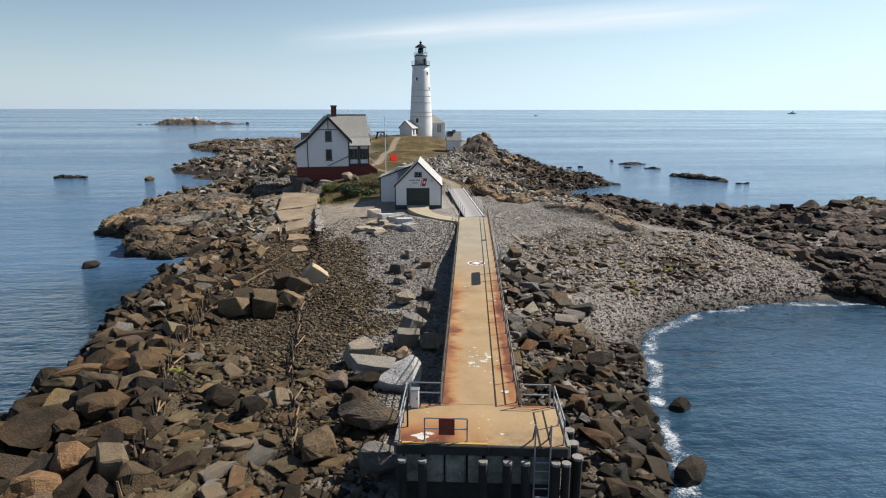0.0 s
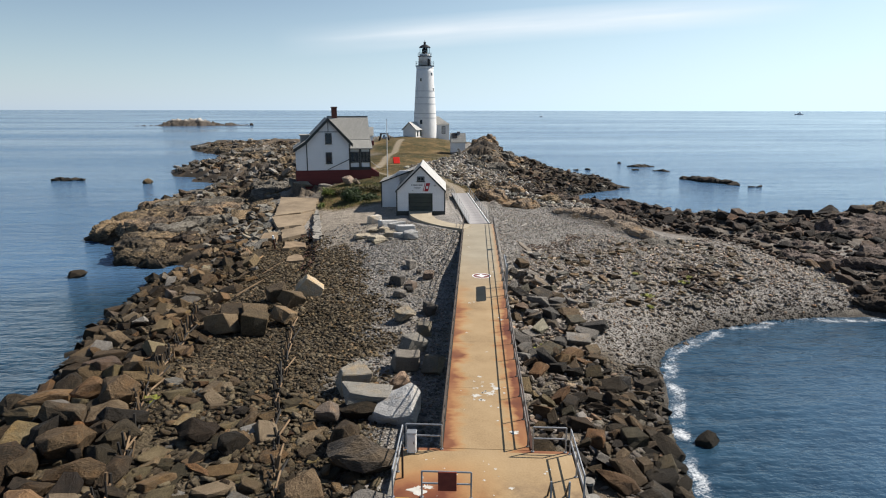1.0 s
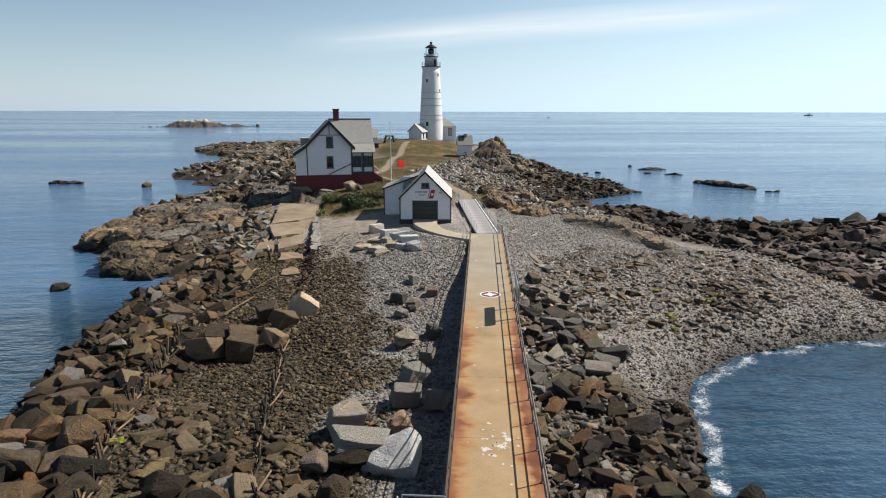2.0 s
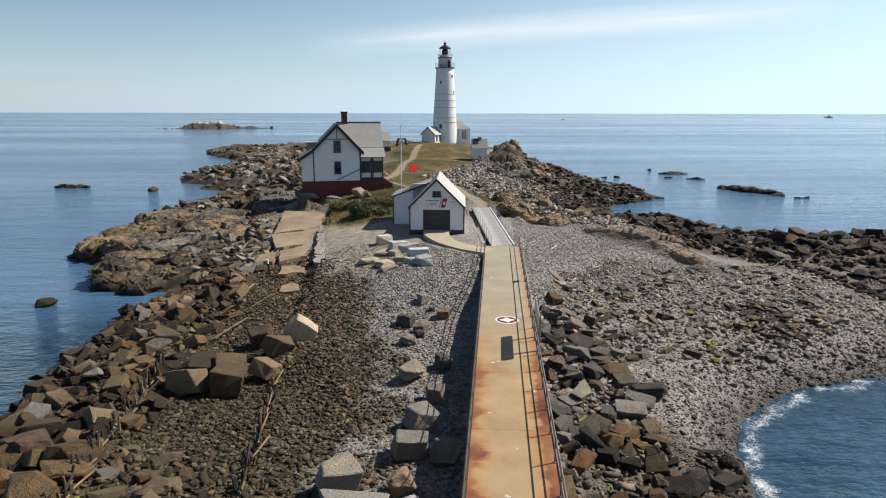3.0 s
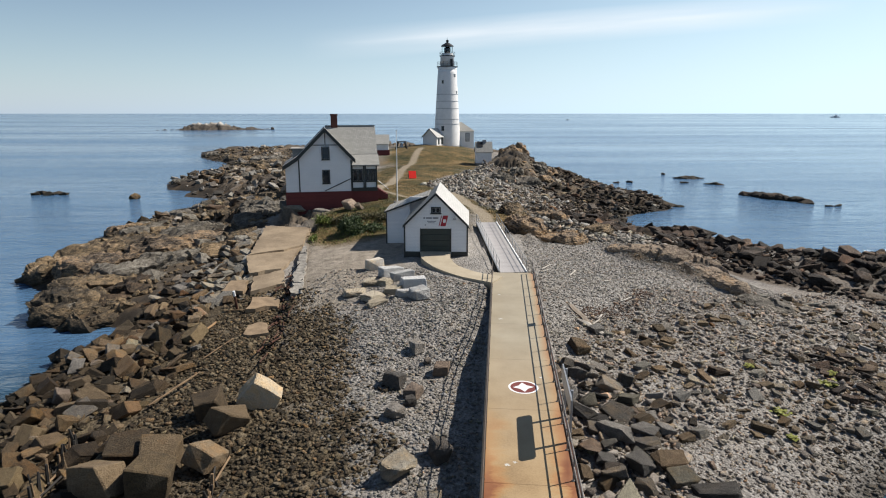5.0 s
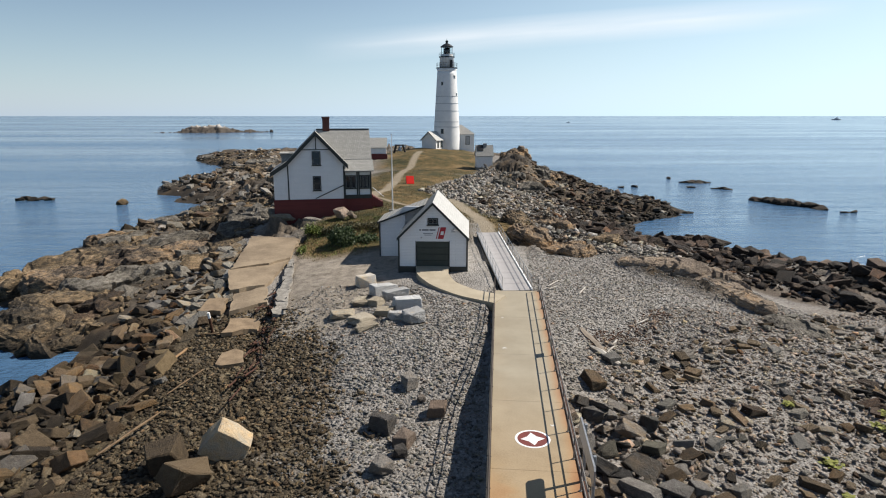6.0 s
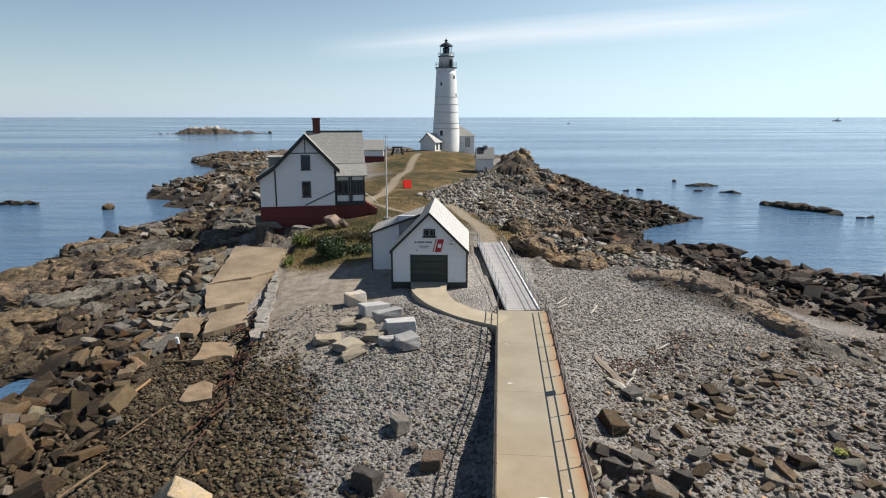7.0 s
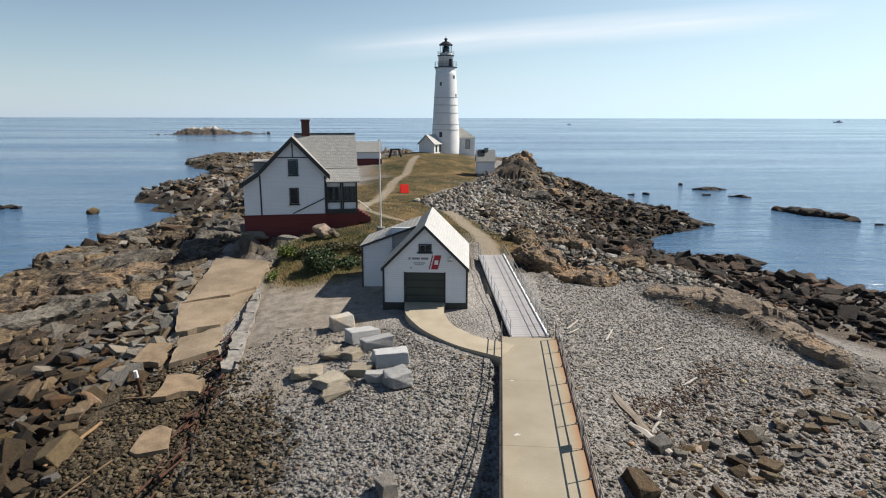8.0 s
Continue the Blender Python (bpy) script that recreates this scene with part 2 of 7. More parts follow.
def headland(x, y):
    """1 on the tilted rock headland west of the slipway."""
    return np.clip(np.maximum(blob(x, y, -30, 83, 10, 14, 5), blob(x, y, -27, 70, 5, 7)) * 2.2, 0, 1)


def height(x, y, rough=True):
    x, y = np.asarray(x, float), np.asarray(y, float)
    top, weight = 0.0, 0.0
    for px, py, pz in BEACH + KNOLL + FLANKS:
        w = 1.0 / ((x - px) ** 2 + (y - py) ** 2 + 6.0) ** 1.7
        top, weight = top + w * pz, weight + w
    top = top / weight
    d = shore(x, y)
    rock = crags(x, y)
    west = np.clip((-12 - x) / 6, 0, 1) * np.clip((y - 98) / 6, 0, 1)
    east = np.clip((x - 24) / 6, 0, 1) * np.clip((y - 78) / 6, 0, 1)
    slope = 0.28 + 0.35 * rock - 0.42 * np.maximum(west, 0.8 * east) * rock
    z = np.where(d > 0, top * np.tanh(np.maximum(d, 0) * slope / np.maximum(top, 0.5)), np.maximum(d * 0.3, -3.0))
    if rough:
        c, e = 0.83, 0.56
        u, v = x * c + y * e, -x * e + y * c
        wx, wy = u + 1.2 * fbm(x * 0.5, y * 0.5, 2), v + 1.2 * fbm(x * 0.5 + 9, y * 0.5, 2)
        broken = 2.6 * (blocks(wx, wy * 0.6, 5.2, 3) - 0.5) + 1.3 * (blocks(wx, wy * 0.55, 2.1, 11) - 0.5) + 0.6 * (blocks(wx, wy * 0.7, 0.95, 29) - 0.5)
        broken = broken + 0.4 * (fbm(u * 1.5, v * 0.22, 4, True) - 0.5)
        broken = broken + 0.9 * (fbm(x * 0.12, y * 0.12, 3) - 0.5)
        gentle = 1 - 0.5 * np.clip((-14 - x) / 4, 0, 1)
        gentle = gentle - np.clip((x - 12) / 6, 0, 1) * (0.5 + 0.25 * np.clip((124 - y) / 12, 0, 1))
        head = headland(x, y)
        broken = broken * gentle * (1 - head) + 1.1 * (fbm(x * 0.22, y * 0.22, 3) - 0.5) * head
        z = z + rock * np.clip((d + 1.0) / 7, 0, 1) * broken
        z = z + blob(x, y, 9, 177, 15, 18) * 1.3 + blob(x, y, 22, 155, 4.2, 9) * 2.8 + blob(x, y, 25.2, 73.5, 2.6, 7, 33) * 0.45
        z = z + (1 - rock) * 0.30 * (fbm(x * 0.45, y * 0.45, 4) - 0.5) * np.clip((d + 2) / 3, 0, 1)
    # cleared ground under the plank ramp, the paved path and the pier
    z = np.where((abs(x - 9.03 + (y - 66.75) * 0.0227) < 1.5) & (y > 66) & (y < 86), np.minimum(z, 3.30 + (y - 66.75) * 0.048), z)
    z = np.where((abs(x - 3.55 - (y - 20.65) * 0.1184) < 2.1) & (y > 17) & (y < 67.2), np.minimum(z, 3.2), z)
    ramped = inside_distance(x, y, [(-16.8, 87.5), (-10.4, 87), (-9.0, 70), (-8.6, 61.5), (-13, 61.5), (-15.6, 76)])
    z = np.where(ramped > 0, np.minimum(z, 3.55 - 0.07 * (86 - y)), z)
    paved = inside_distance(x, y, [(1.2, 72.5), (1.3, 69), (2.6, 66), (4.8, 64.2), (7, 63), (7.5, 65.5), (5.8, 66.9), (4.4, 69), (4.2, 72.5)])
    return np.where(paved > -0.5, np.minimum(z, 4.33 - 0.6 * np.clip((72 - y) / 8, 0, 1)), z)


def spaced(lo, a, b, hi, fine, grow=1.06):
    """Grid lines: even between a and b, wider and wider out to lo and hi."""
    lines, step = list(np.arange(a, b, fine)), fine
    while lines[-1] < hi:
        step *= grow
        lines.append(lines[-1] + step)
    step, first = fine, [a]
    while first[-1] > lo:
        step *= grow
        first.append(first[-1] - step)
    return np.array(first[:0:-1] + lines)


def grid_mesh(name, xs, ys, z):
    nx, ny = len(xs), len(ys)
    gx, gy = np.meshgrid(xs, ys)
    k = np.arange(nx * ny).reshape(ny, nx)
    faces = np.stack([k[:-1, :-1], k[:-1, 1:], k[1:, 1:], k[1:, :-1]], -1).reshape(-1, 4)
    return numpy_mesh(name, np.stack([gx, gy, z], -1).reshape(-1, 3), faces)


def numpy_mesh(name, points, faces):
    me = bpy.data.meshes.new(name)
    n, c = faces.shape
    me.vertices.add(len(points))
    me.vertices.foreach_set("co", np.ascontiguousarray(points, np.float32).ravel())
    me.loops.add(n * c)
    me.loops.foreach_set("vertex_index", np.ascontiguousarray(faces, np.int32).ravel())
    me.polygons.add(n)
    me.polygons.foreach_set("loop_start", np.arange(0, n * c, c, dtype=np.int32))
    me.update(calc_edges=True)
    return me


def put_field(me, name, values):
    a = me.attributes.new(name, "FLOAT", "POINT")
    a.data.foreach_set("value", np.ascontiguousarray(values, np.float32).ravel())


xs, ys = spaced(-260, -44, 50, 260, 0.34), spaced(-60, 12, 112, 420, 0.34, 1.025)
gx, gy = np.meshgrid(xs, ys)
gz = height(gx, gy)
ground_mesh = grid_mesh("ground", xs, ys, gz)
put_field(ground_mesh, "grass", lawn(gx, gy))
put_field(ground_mesh, "bedrock", crags(gx, gy))
put_field(ground_mesh, "sand", sand(gx, gy))
put_field(ground_mesh, "dirt", dirt(gx, gy))
ochre = np.maximum(np.maximum(blob(gx, gy, -29.5, 81.5, 2.6, 6, -42), blob(gx, gy, -24.6, 88.2, 2.2, 6, -40)), np.maximum(blob(gx, gy, -36.4, 79, 1.4, 2.6, 40), blob(gx, gy, -38.6, 102.4, 1.6, 2.6, -35)))
put_field(ground_mesh, "ochre", np.clip(1.5 * ochre + 2.2 * (fbm(gx * 0.55, gy * 0.55, 4) - 0.62), 0, 1))
put_field(ground_mesh, "tidal", np.clip(1 - shore(gx, gy) / 14, 0, 1))
west_shore = inside_distance(gx, gy, [(-30, 10), (-2, 10), (-1.8, 35), (-1.5, 44), (-4, 54), (-7.4, 62), (-14, 70), (-40, 70)])
put_field(ground_mesh, "weedy", np.clip(0.5 + west_shore / 4.0 + 1.9 * (fbm(gx * 0.55, gy * 0.55, 3) - 0.5), 0, 1))
strip = np.clip(inside_distance(gx, gy, [(4, 13), (11, 15), (15.5, 30), (14, 37), (9, 40), (6.5, 34)]) / 1.5 + 0.5, 0, 1)
weed_bed = np.clip(blob(gx, gy, 26.4, 50.8, 1.3, 2.6, 20) * 1.5 + 1.2 * (fbm(gx * 0.7, gy * 0.7, 3) - 0.6), 0, 1)
put_field(ground_mesh, "wet", np.maximum(0.85 * strip, 0.9 * weed_bed))
tracks = [([(-4.9, 104), (-3.6, 117), (-2.2, 136), (-0.5, 158), (1.0, 172)], 0.75), ([(-4.9, 104), (-1.4, 101), (2.6, 97)], 0.35), ([(8.6, 85.5), (8.9, 90), (8.4, 97), (7.2, 104), (5.8, 110)], 0.85)]


def track_field(x, y):
    best = np.zeros(np.shape(x))
    for line, half in tracks:
        for (ax, ay), (bx, by) in zip(line, line[1:]):
            dx, dy = bx - ax, by - ay
            s = np.clip(((x - ax) * dx + (y - ay) * dy) / (dx * dx + dy * dy), 0, 1)
            best = np.maximum(best, np.clip((half - np.hypot(x - ax - s * dx, y - ay - s * dy)) / 0.35 + 0.5, 0, 1))
    return best


put_field(ground_mesh, "track", track_field(gx, gy))

m, t, b = nodes_of("shore_ground")
fine, mid, wide = noise_at(t, 9, 5, 0.7), noise_at(t, 1.3, 5), noise_at(t, 0.16, 4)
vor = t.nodes.new("ShaderNodeTexVoronoi")
vor.inputs["Scale"].default_value = 6.0
co = t.nodes.new("ShaderNodeTexCoord")
t.links.new(co.outputs["Object"], vor.inputs["Vector"])
pebble = ramp(t, vor.outputs["Color"], [(0.1, (0.25, 0.233, 0.213)), (0.5, (0.40, 0.375, 0.347)), (0.9, (0.54, 0.513, 0.480))])
pebble = mix(t, calc(t, "MULTIPLY", mid, 0.5), pebble, (0.17, 0.16, 0.15))
weedy = ramp(t, calc(t, "ADD", calc(t, "MULTIPLY", fine, 0.5), calc(t, "MULTIPLY", mid, 0.5)), [(0.3, (0.028, 0.022, 0.015)), (0.5, (0.105, 0.08, 0.048)), (0.72, (0.23, 0.182, 0.112))])
earth = mix(t, attribute(t, "wet"), mix(t, attribute(t, "weedy"), pebble, weedy), weedy)
seams = noise_at(t, 1.1, 5, 0.7, stretch=(1.6, 0.45, 1.0))
rock = ramp(t, calc(t, "ADD", calc(t, "MULTIPLY", wide, 0.40), calc(t, "ADD", calc(t, "MULTIPLY", fine, 0.22), calc(t, "MULTIPLY", seams, 0.38))), [(0.38, (0.014, 0.011, 0.009)), (0.47, (0.062, 0.050, 0.038)), (0.54, (0.135, 0.108, 0.080)), (0.62, (0.25, 0.195, 0.138)), (0.72, (0.34, 0.30, 0.25))])
low = calc(t, "MULTIPLY", calc(t, "SUBTRACT", 1.9, height_of(t)[2]), 0.9, True)
low = calc(t, "MULTIPLY", low, calc(t, "ADD", 0.35, mid), True)
rock = mix(t, low, rock, (0.028, 0.022, 0.016))
tide = calc(t, "MULTIPLY", calc(t, "SUBTRACT", calc(t, "ADD", attribute(t, "tidal"), calc(t, "MULTIPLY", mid, 0.22)), 0.92), 5.0, True)
earth = mix(t, calc(t, "MULTIPLY", tide, 0.85), earth, (0.030, 0.025, 0.017))
rock = mix(t, attribute(t, "ochre"), rock, ramp(t, calc(t, "ADD", calc(t, "MULTIPLY", seams, 0.6), calc(t, "MULTIPLY", fine, 0.4)), [(0.34, (0.07, 0.045, 0.027)), (0.46, (0.27, 0.17, 0.085)), (0.58, (0.42, 0.27, 0.13)), (0.7, (0.50, 0.37, 0.22))]))
earth = mix(t, attribute(t, "sand"), earth, ramp(t, mid, [(0.3, (0.12, 0.095, 0.073)), (0.7, (0.20, 0.162, 0.128))]))
earth = mix(t, attribute(t, "dirt"), earth, ramp(t, calc(t, "ADD", calc(t, "MULTIPLY", fine, 0.45), calc(t, "MULTIPLY", mid, 0.55)), [(0.36, (0.17, 0.145, 0.116)), (0.5, (0.34, 0.296, 0.242)), (0.64, (0.50, 0.445, 0.375))]))
earth = mix(t, attribute(t, "bedrock"), earth, rock)
grass = ramp(t, calc(t, "ADD", calc(t, "MULTIPLY", wide, 0.42), calc(t, "ADD", calc(t, "MULTIPLY", noise_at(t, 0.5, 5, 0.7), 0.44), calc(t, "MULTIPLY", fine, 0.14))), [(0.38, (0.030, 0.036, 0.010)), (0.455, (0.080, 0.070, 0.024)), (0.52, (0.150, 0.105, 0.040)), (0.58, (0.225, 0.152, 0.064)), (0.68, (0.29, 0.215, 0.108))])
earth = mix(t, attribute(t, "grass"), earth, grass)
earth = mix(t, attribute(t, "track"), earth, ramp(t, fine, [(0.3, (0.27, 0.22, 0.15)), (0.7, (0.42, 0.36, 0.27))]))
t.links.new(mix(t, 1.0, earth, (0.72, 0.71, 0.70), "MULTIPLY"), b.inputs["Base Color"])
b.inputs["Roughness"].default_value = 0.9
b.inputs["Specular IOR Level"].default_value = 0.25
bump(t, b, calc(t, "ADD", fine, calc(t, "MULTIPLY", calc(t, "MULTIPLY", vor.outputs["Distance"], calc(t, "SUBTRACT", 1.0, calc(t, "MAXIMUM", attribute(t, "dirt"), attribute(t, "bedrock")))), -1.2)), 0.12, 0.8)
ground_mesh.materials.append(m)
ground = tagged(new("ground", ground_mesh), "rocky island ground of shingle, bedrock and dry grass", "ground", kind="structure")

# the sea
m, t, b = nodes_of("sea_water")
b.inputs["IOR"].default_value = 1.40
swell, chop = noise_at(t, 0.34, 4, 0.65, stretch=(1, 2.1, 1)), noise_at(t, 1.5, 4, 0.6, stretch=(1, 1.6, 1))
drift = calc(t, "ADD", calc(t, "MULTIPLY", noise_at(t, 0.012, 4, 0.6, stretch=(0.5, 2.2, 1)), 0.55), calc(t, "MULTIPLY", noise_at(t, 0.07, 4, 0.65, stretch=(0.35, 2.8, 1)), 0.45))
froth = calc(t, "MULTIPLY", calc(t, "SUBTRACT", calc(t, "ADD", attribute(t, "foam"), calc(t, "ADD", calc(t, "MULTIPLY", noise_at(t, 7.5, 5, 0.85), 1.6), calc(t, "MULTIPLY", noise_at(t, 0.7, 3, 0.6), 1.4))), 2.30), 2.0, True)
froth = calc(t, "MULTIPLY", froth, calc(t, "MULTIPLY", attribute(t, "foam"), 3.0, True))
# near-shore colour follows swell and chop: ripple light and dark painted in
t.links.new(mix(t, froth, mix(t, attribute(t, "shallow"), ramp(t, drift, [(0.35, (0.043, 0.096, 0.180)), (0.65, (0.073, 0.148, 0.250))]), ramp(t, calc(t, "ADD", calc(t, "MULTIPLY", swell, 0.5), calc(t, "MULTIPLY", chop, 0.5)), [(0.38, (0.009, 0.027, 0.048)), (0.62, (0.026, 0.064, 0.104))])), (0.78, 0.80, 0.82)), b.inputs["Base Color"])
slick = noise_at(t, 0.006, 5, 0.65, stretch=(0.35, 3.0, 1))
t.links.new(mix(t, froth, mix(t, attribute(t, "shallow"), ramp(t, slick, [(0.38, 0.08), (0.62, 0.20)]), (0.04, 0.04, 0.04)), (0.7, 0.7, 0.7)), b.inputs["Roughness"])
wavelets = noise_at(t, 0.11, 4, 0.6, stretch=(0.7, 2.6, 1))
bump(t, b, calc(t, "ADD", calc(t, "ADD", calc(t, "MULTIPLY", swell, 1.5), calc(t, "MULTIPLY", wavelets, 2.4)), calc(t, "ADD", calc(t, "MULTIPLY", chop, 0.42), calc(t, "MULTIPLY", noise_at(t, 5.5, 3, 0.6, stretch=(1, 1.6, 1)), 0.08))), 0.52, 0.6)
t.links.new(calc(t, "MULTIPLY", attribute(t, "ripple"), ramp(t, slick, [(0.36, 0.45), (0.64, 1.0)])), [n for n in t.nodes if n.bl_idname == "ShaderNodeBump"][0].inputs["Strength"])
xs, ys = spaced(-5500, -70, 80, 5500, 0.9, 1.2), spaced(-1500, 4, 100, 6000, 0.9, 1.2)
gx, gy = np.meshgrid(xs, ys)
water_mesh = grid_mesh("water", xs, ys, gx * 0)
d = shore(gx, gy)
surf = np.clip(1 - abs(d + 0.6) / 1.8, 0, 1) * np.where((gx > 6) & (gy < 62), 1.0, 0.4)
put_field(water_mesh, "foam", surf)
put_field(water_mesh, "shallow", np.clip(1.1 + d / 28, 0, 1) * np.clip((62 - gy) / 10, 0, 1))
put_field(water_mesh, "ripple", np.clip(1.1 - np.hypot(gx - 8, gy - 30) / 220, 0.48, 0.68) + 0.5 * np.clip((gy - 1300) / 1500, 0, 1) - 0.20 * np.clip((gx - 8) / 6, 0, 1) * np.clip((64 - gy) / 12, 0, 1) + 0.55 * np.clip((-gx - 8) / 12, 0, 1) * np.clip((75 - gy) / 40, 0, 1))
water_mesh.materials.append(m)
water = tagged(new("water", water_mesh), "calm blue sea with small ripples and surf at the shore", "sea", kind="structure")

# ---------------------------------------------------------------- mesh tools
def empty(name, m, label, category, group="", kind=""):
    ob = new(name)
    ob.matrix_world = m
    return tagged(ob, label, category, group, kind)


def part(name, bm, material, parent, label="", smooth=False):
    """Links a bmesh as one mesh object under a thing or a part; its points are in the top thing's space."""
    me = bpy.data.meshes.new(name)
    bmesh.ops.recalc_face_normals(bm, faces=bm.faces)
    bm.to_mesh(me)
    bm.free()
    me.materials.append(material)
    if smooth:
        me.polygons.foreach_set("use_smooth", [True] * len(me.polygons))
    ob = new(name, me)
    ob.parent = parent
    if label:
        tagged(ob, label)
    return ob


def box(lo, hi, bevel=0.0, bm=None):
    bm = bm or bmesh.new()
    c = [(a + b) / 2 for a, b in zip(lo, hi)]
    s = [abs(b - a) for a, b in zip(lo, hi)]
    made = bmesh.ops.create_cube(bm, size=1.0, matrix=Matrix.LocRotScale(c, None, s))
    if bevel:
        edges = {e for v in made["verts"] for e in v.link_edges}
        bmesh.ops.bevel(bm, geom=list(edges), offset=bevel, segments=1, affect="EDGES", profile=0.5)
    return bm


def rod(a, b, r, sides=8, r2=None, bm=None):
    bm = bm or bmesh.new()
    a, b = Vector(a), Vector(b)
    m = Matrix.Translation((a + b) / 2) @ (b - a).to_track_quat("Z", "Y").to_matrix().to_4x4()
    bmesh.ops.create_cone(bm, cap_ends=True, segments=sides, radius1=r, radius2=r if r2 is None else r2, depth=(b - a).length, matrix=m)
    return bm


def prism(outline, axis, a, b, bm=None):
    """An outline of (p, q) drawn out between a and b along an axis: x (p=y, q=z), y (p=x, q=z) or z (p=x, q=y)."""
    bm = bm or bmesh.new()
    at = {"x": lambda p, q, s: (s, p, q), "y": lambda p, q, s: (p, s, q), "z": lambda p, q, s: (p, q, s)}[axis]
    one, two = [[bm.verts.new(at(p, q, s)) for p, q in outline] for s in (a, b)]
    bm.faces.new(one)
    bm.faces.new(two[::-1])
    n = len(outline)
    for k in range(n):
        bm.faces.new((one[k], two[k], two[(k + 1) % n], one[(k + 1) % n]))
    return bm


def slab_along(points, thick, a, b, axis="y", bm=None):
    """A bent plate: a profile line of (p, z), thick metres deep, drawn out from a to b."""
    low = [(p, z - thick) for p, z in points]
    return prism(list(points) + low[::-1], axis, a, b, bm)


def turned(profile, sides=48, bm=None, centre=(0, 0)):
    """A body of revolution from a profile of (radius, z)."""
    bm = bm or bmesh.new()
    rings = []
    for r, z in profile:
        rings.append([bm.verts.new((centre[0] + r * math.cos(2 * math.pi * k / sides), centre[1] + r * math.sin(2 * math.pi * k / sides), z)) for k in range(sides)])
    for one, two in zip(rings, rings[1:]):
        for k in range(sides):
            bm.faces.new((one[k], one[(k + 1) % sides], two[(k + 1) % sides], two[k]))
    bm.faces.new(rings[0][::-1])
    bm.faces.new(rings[-1])
    return bm

# ---------------------------------------------------------------- surfaces with a pattern of their own
def rows_material(name, dark, light, row, width, rough, depth=0.012, axis="z", gap=0.02):
    """Courses of shingles, boards or bricks: rows along an axis, broken into pieces along the other."""
    m, t, b = nodes_of(name)
    co = add(t, "ShaderNodeTexCoord")
    sep = t.nodes.new("ShaderNodeSeparateXYZ")
    t.links.new(co.outputs["Object"], sep.inputs[0])
    com = t.nodes.new("ShaderNodeCombineXYZ")
    t.links.new(calc(t, "ADD", sep.outputs[0], sep.outputs[1]), com.inputs[0])
    t.links.new(sep.outputs[2], com.inputs[1])
    br = t.nodes.new("ShaderNodeTexBrick")
    br.inputs["Scale"].default_value = 1.0
    br.inputs["Brick Width"].default_value, br.inputs["Row Height"].default_value = width, row
    br.inputs["Mortar Size"].default_value = gap
    br.inputs["Color1"].default_value, br.inputs["Color2"].default_value = rgb(dark), rgb(light)
    br.inputs["Mortar"].default_value = rgb([c * 0.55 for c in dark])
    t.links.new(com.outputs[0], br.inputs["Vector"])
    wide = noise_at(t, 0.9, 4)
    fine = noise_at(t, 22, 3)
    stained = mix(t, calc(t, "MULTIPLY", wide, 0.55), br.outputs["Color"], tuple(0.75 * c for c in dark))
    t.links.new(mix(t, calc(t, "MULTIPLY", fine, 0.35), stained, light), b.inputs["Base Color"])
    b.inputs["Roughness"].default_value = rough
    bump(t, b, calc(t, "SUBTRACT", calc(t, "MULTIPLY", fine, 0.3), br.outputs["Fac"]), depth)
    return m


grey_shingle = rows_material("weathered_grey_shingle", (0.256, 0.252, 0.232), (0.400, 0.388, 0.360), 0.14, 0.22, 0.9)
pale_roof = rows_material("pale_wide_shingle", (0.368, 0.364, 0.344), (0.480, 0.472, 0.456), 0.16, 0.5, 0.8, gap=0.008)
chimney_brick = rows_material("dark_red_chimney_brick", (0.08, 0.028, 0.022), (0.15, 0.055, 0.042), 0.075, 0.21, 0.9)
white_clapboard = rows_material("white_clapboard", (0.74, 0.75, 0.76), (0.80, 0.80, 0.80), 0.13, 3.7, 0.6, gap=0.006)
red_base = rows_material("dark_red_foundation_boards", (0.10, 0.016, 0.016), (0.14, 0.024, 0.022), 0.16, 2.9, 0.75, gap=0.008)

# window glass
m, t, b = nodes_of("dark_window_glass")
b.inputs["Base Color"].default_value = (0.015, 0.022, 0.03, 1)
b.inputs["Roughness"].default_value = 0.06
glass_dark = m
m, t, b = nodes_of("lantern_glass")
b.inputs["Base Color"].default_value = (0.9, 0.95, 0.95, 1)
b.inputs["Roughness"].default_value = 0.03
b.inputs["Transmission Weight"].default_value = 1.0
b.inputs["IOR"].default_value = 1.1
glass_clear = m

# the pier's deck: tan concrete, rust that creeps in from the edges
m, t, b = nodes_of("rust_stained_concrete")
co = add(t, "ShaderNodeTexCoord")
sep = t.nodes.new("ShaderNodeSeparateXYZ")
t.links.new(co.outputs["Object"], sep.inputs[0])
wide, fine = noise_at(t, 0.5, 5), noise_at(t, 14, 4, 0.7)
concrete = ramp(t, calc(t, "ADD", calc(t, "MULTIPLY", wide, 0.6), calc(t, "MULTIPLY", fine, 0.4)), [(0.3, (0.26, 0.165, 0.078)), (0.48, (0.40, 0.275, 0.142)), (0.60, (0.46, 0.325, 0.175)), (0.75, (0.54, 0.41, 0.25))])
far = calc(t, "MULTIPLY", calc(t, "SUBTRACT", sep.outputs[1], 17), 0.07, True)
concrete = mix(t, far, concrete, ramp(t, calc(t, "ADD", calc(t, "MULTIPLY", wide, 0.6), calc(t, "MULTIPLY", fine, 0.4)), [(0.3, (0.30, 0.255, 0.18)), (0.7, (0.45, 0.395, 0.295))]))
ragged = noise_at(t, 0.75, 5, 0.65, stretch=(0.45, 1.0, 1))
side = calc(t, "ABSOLUTE", calc(t, "ADD", sep.outputs[0], 0.04))
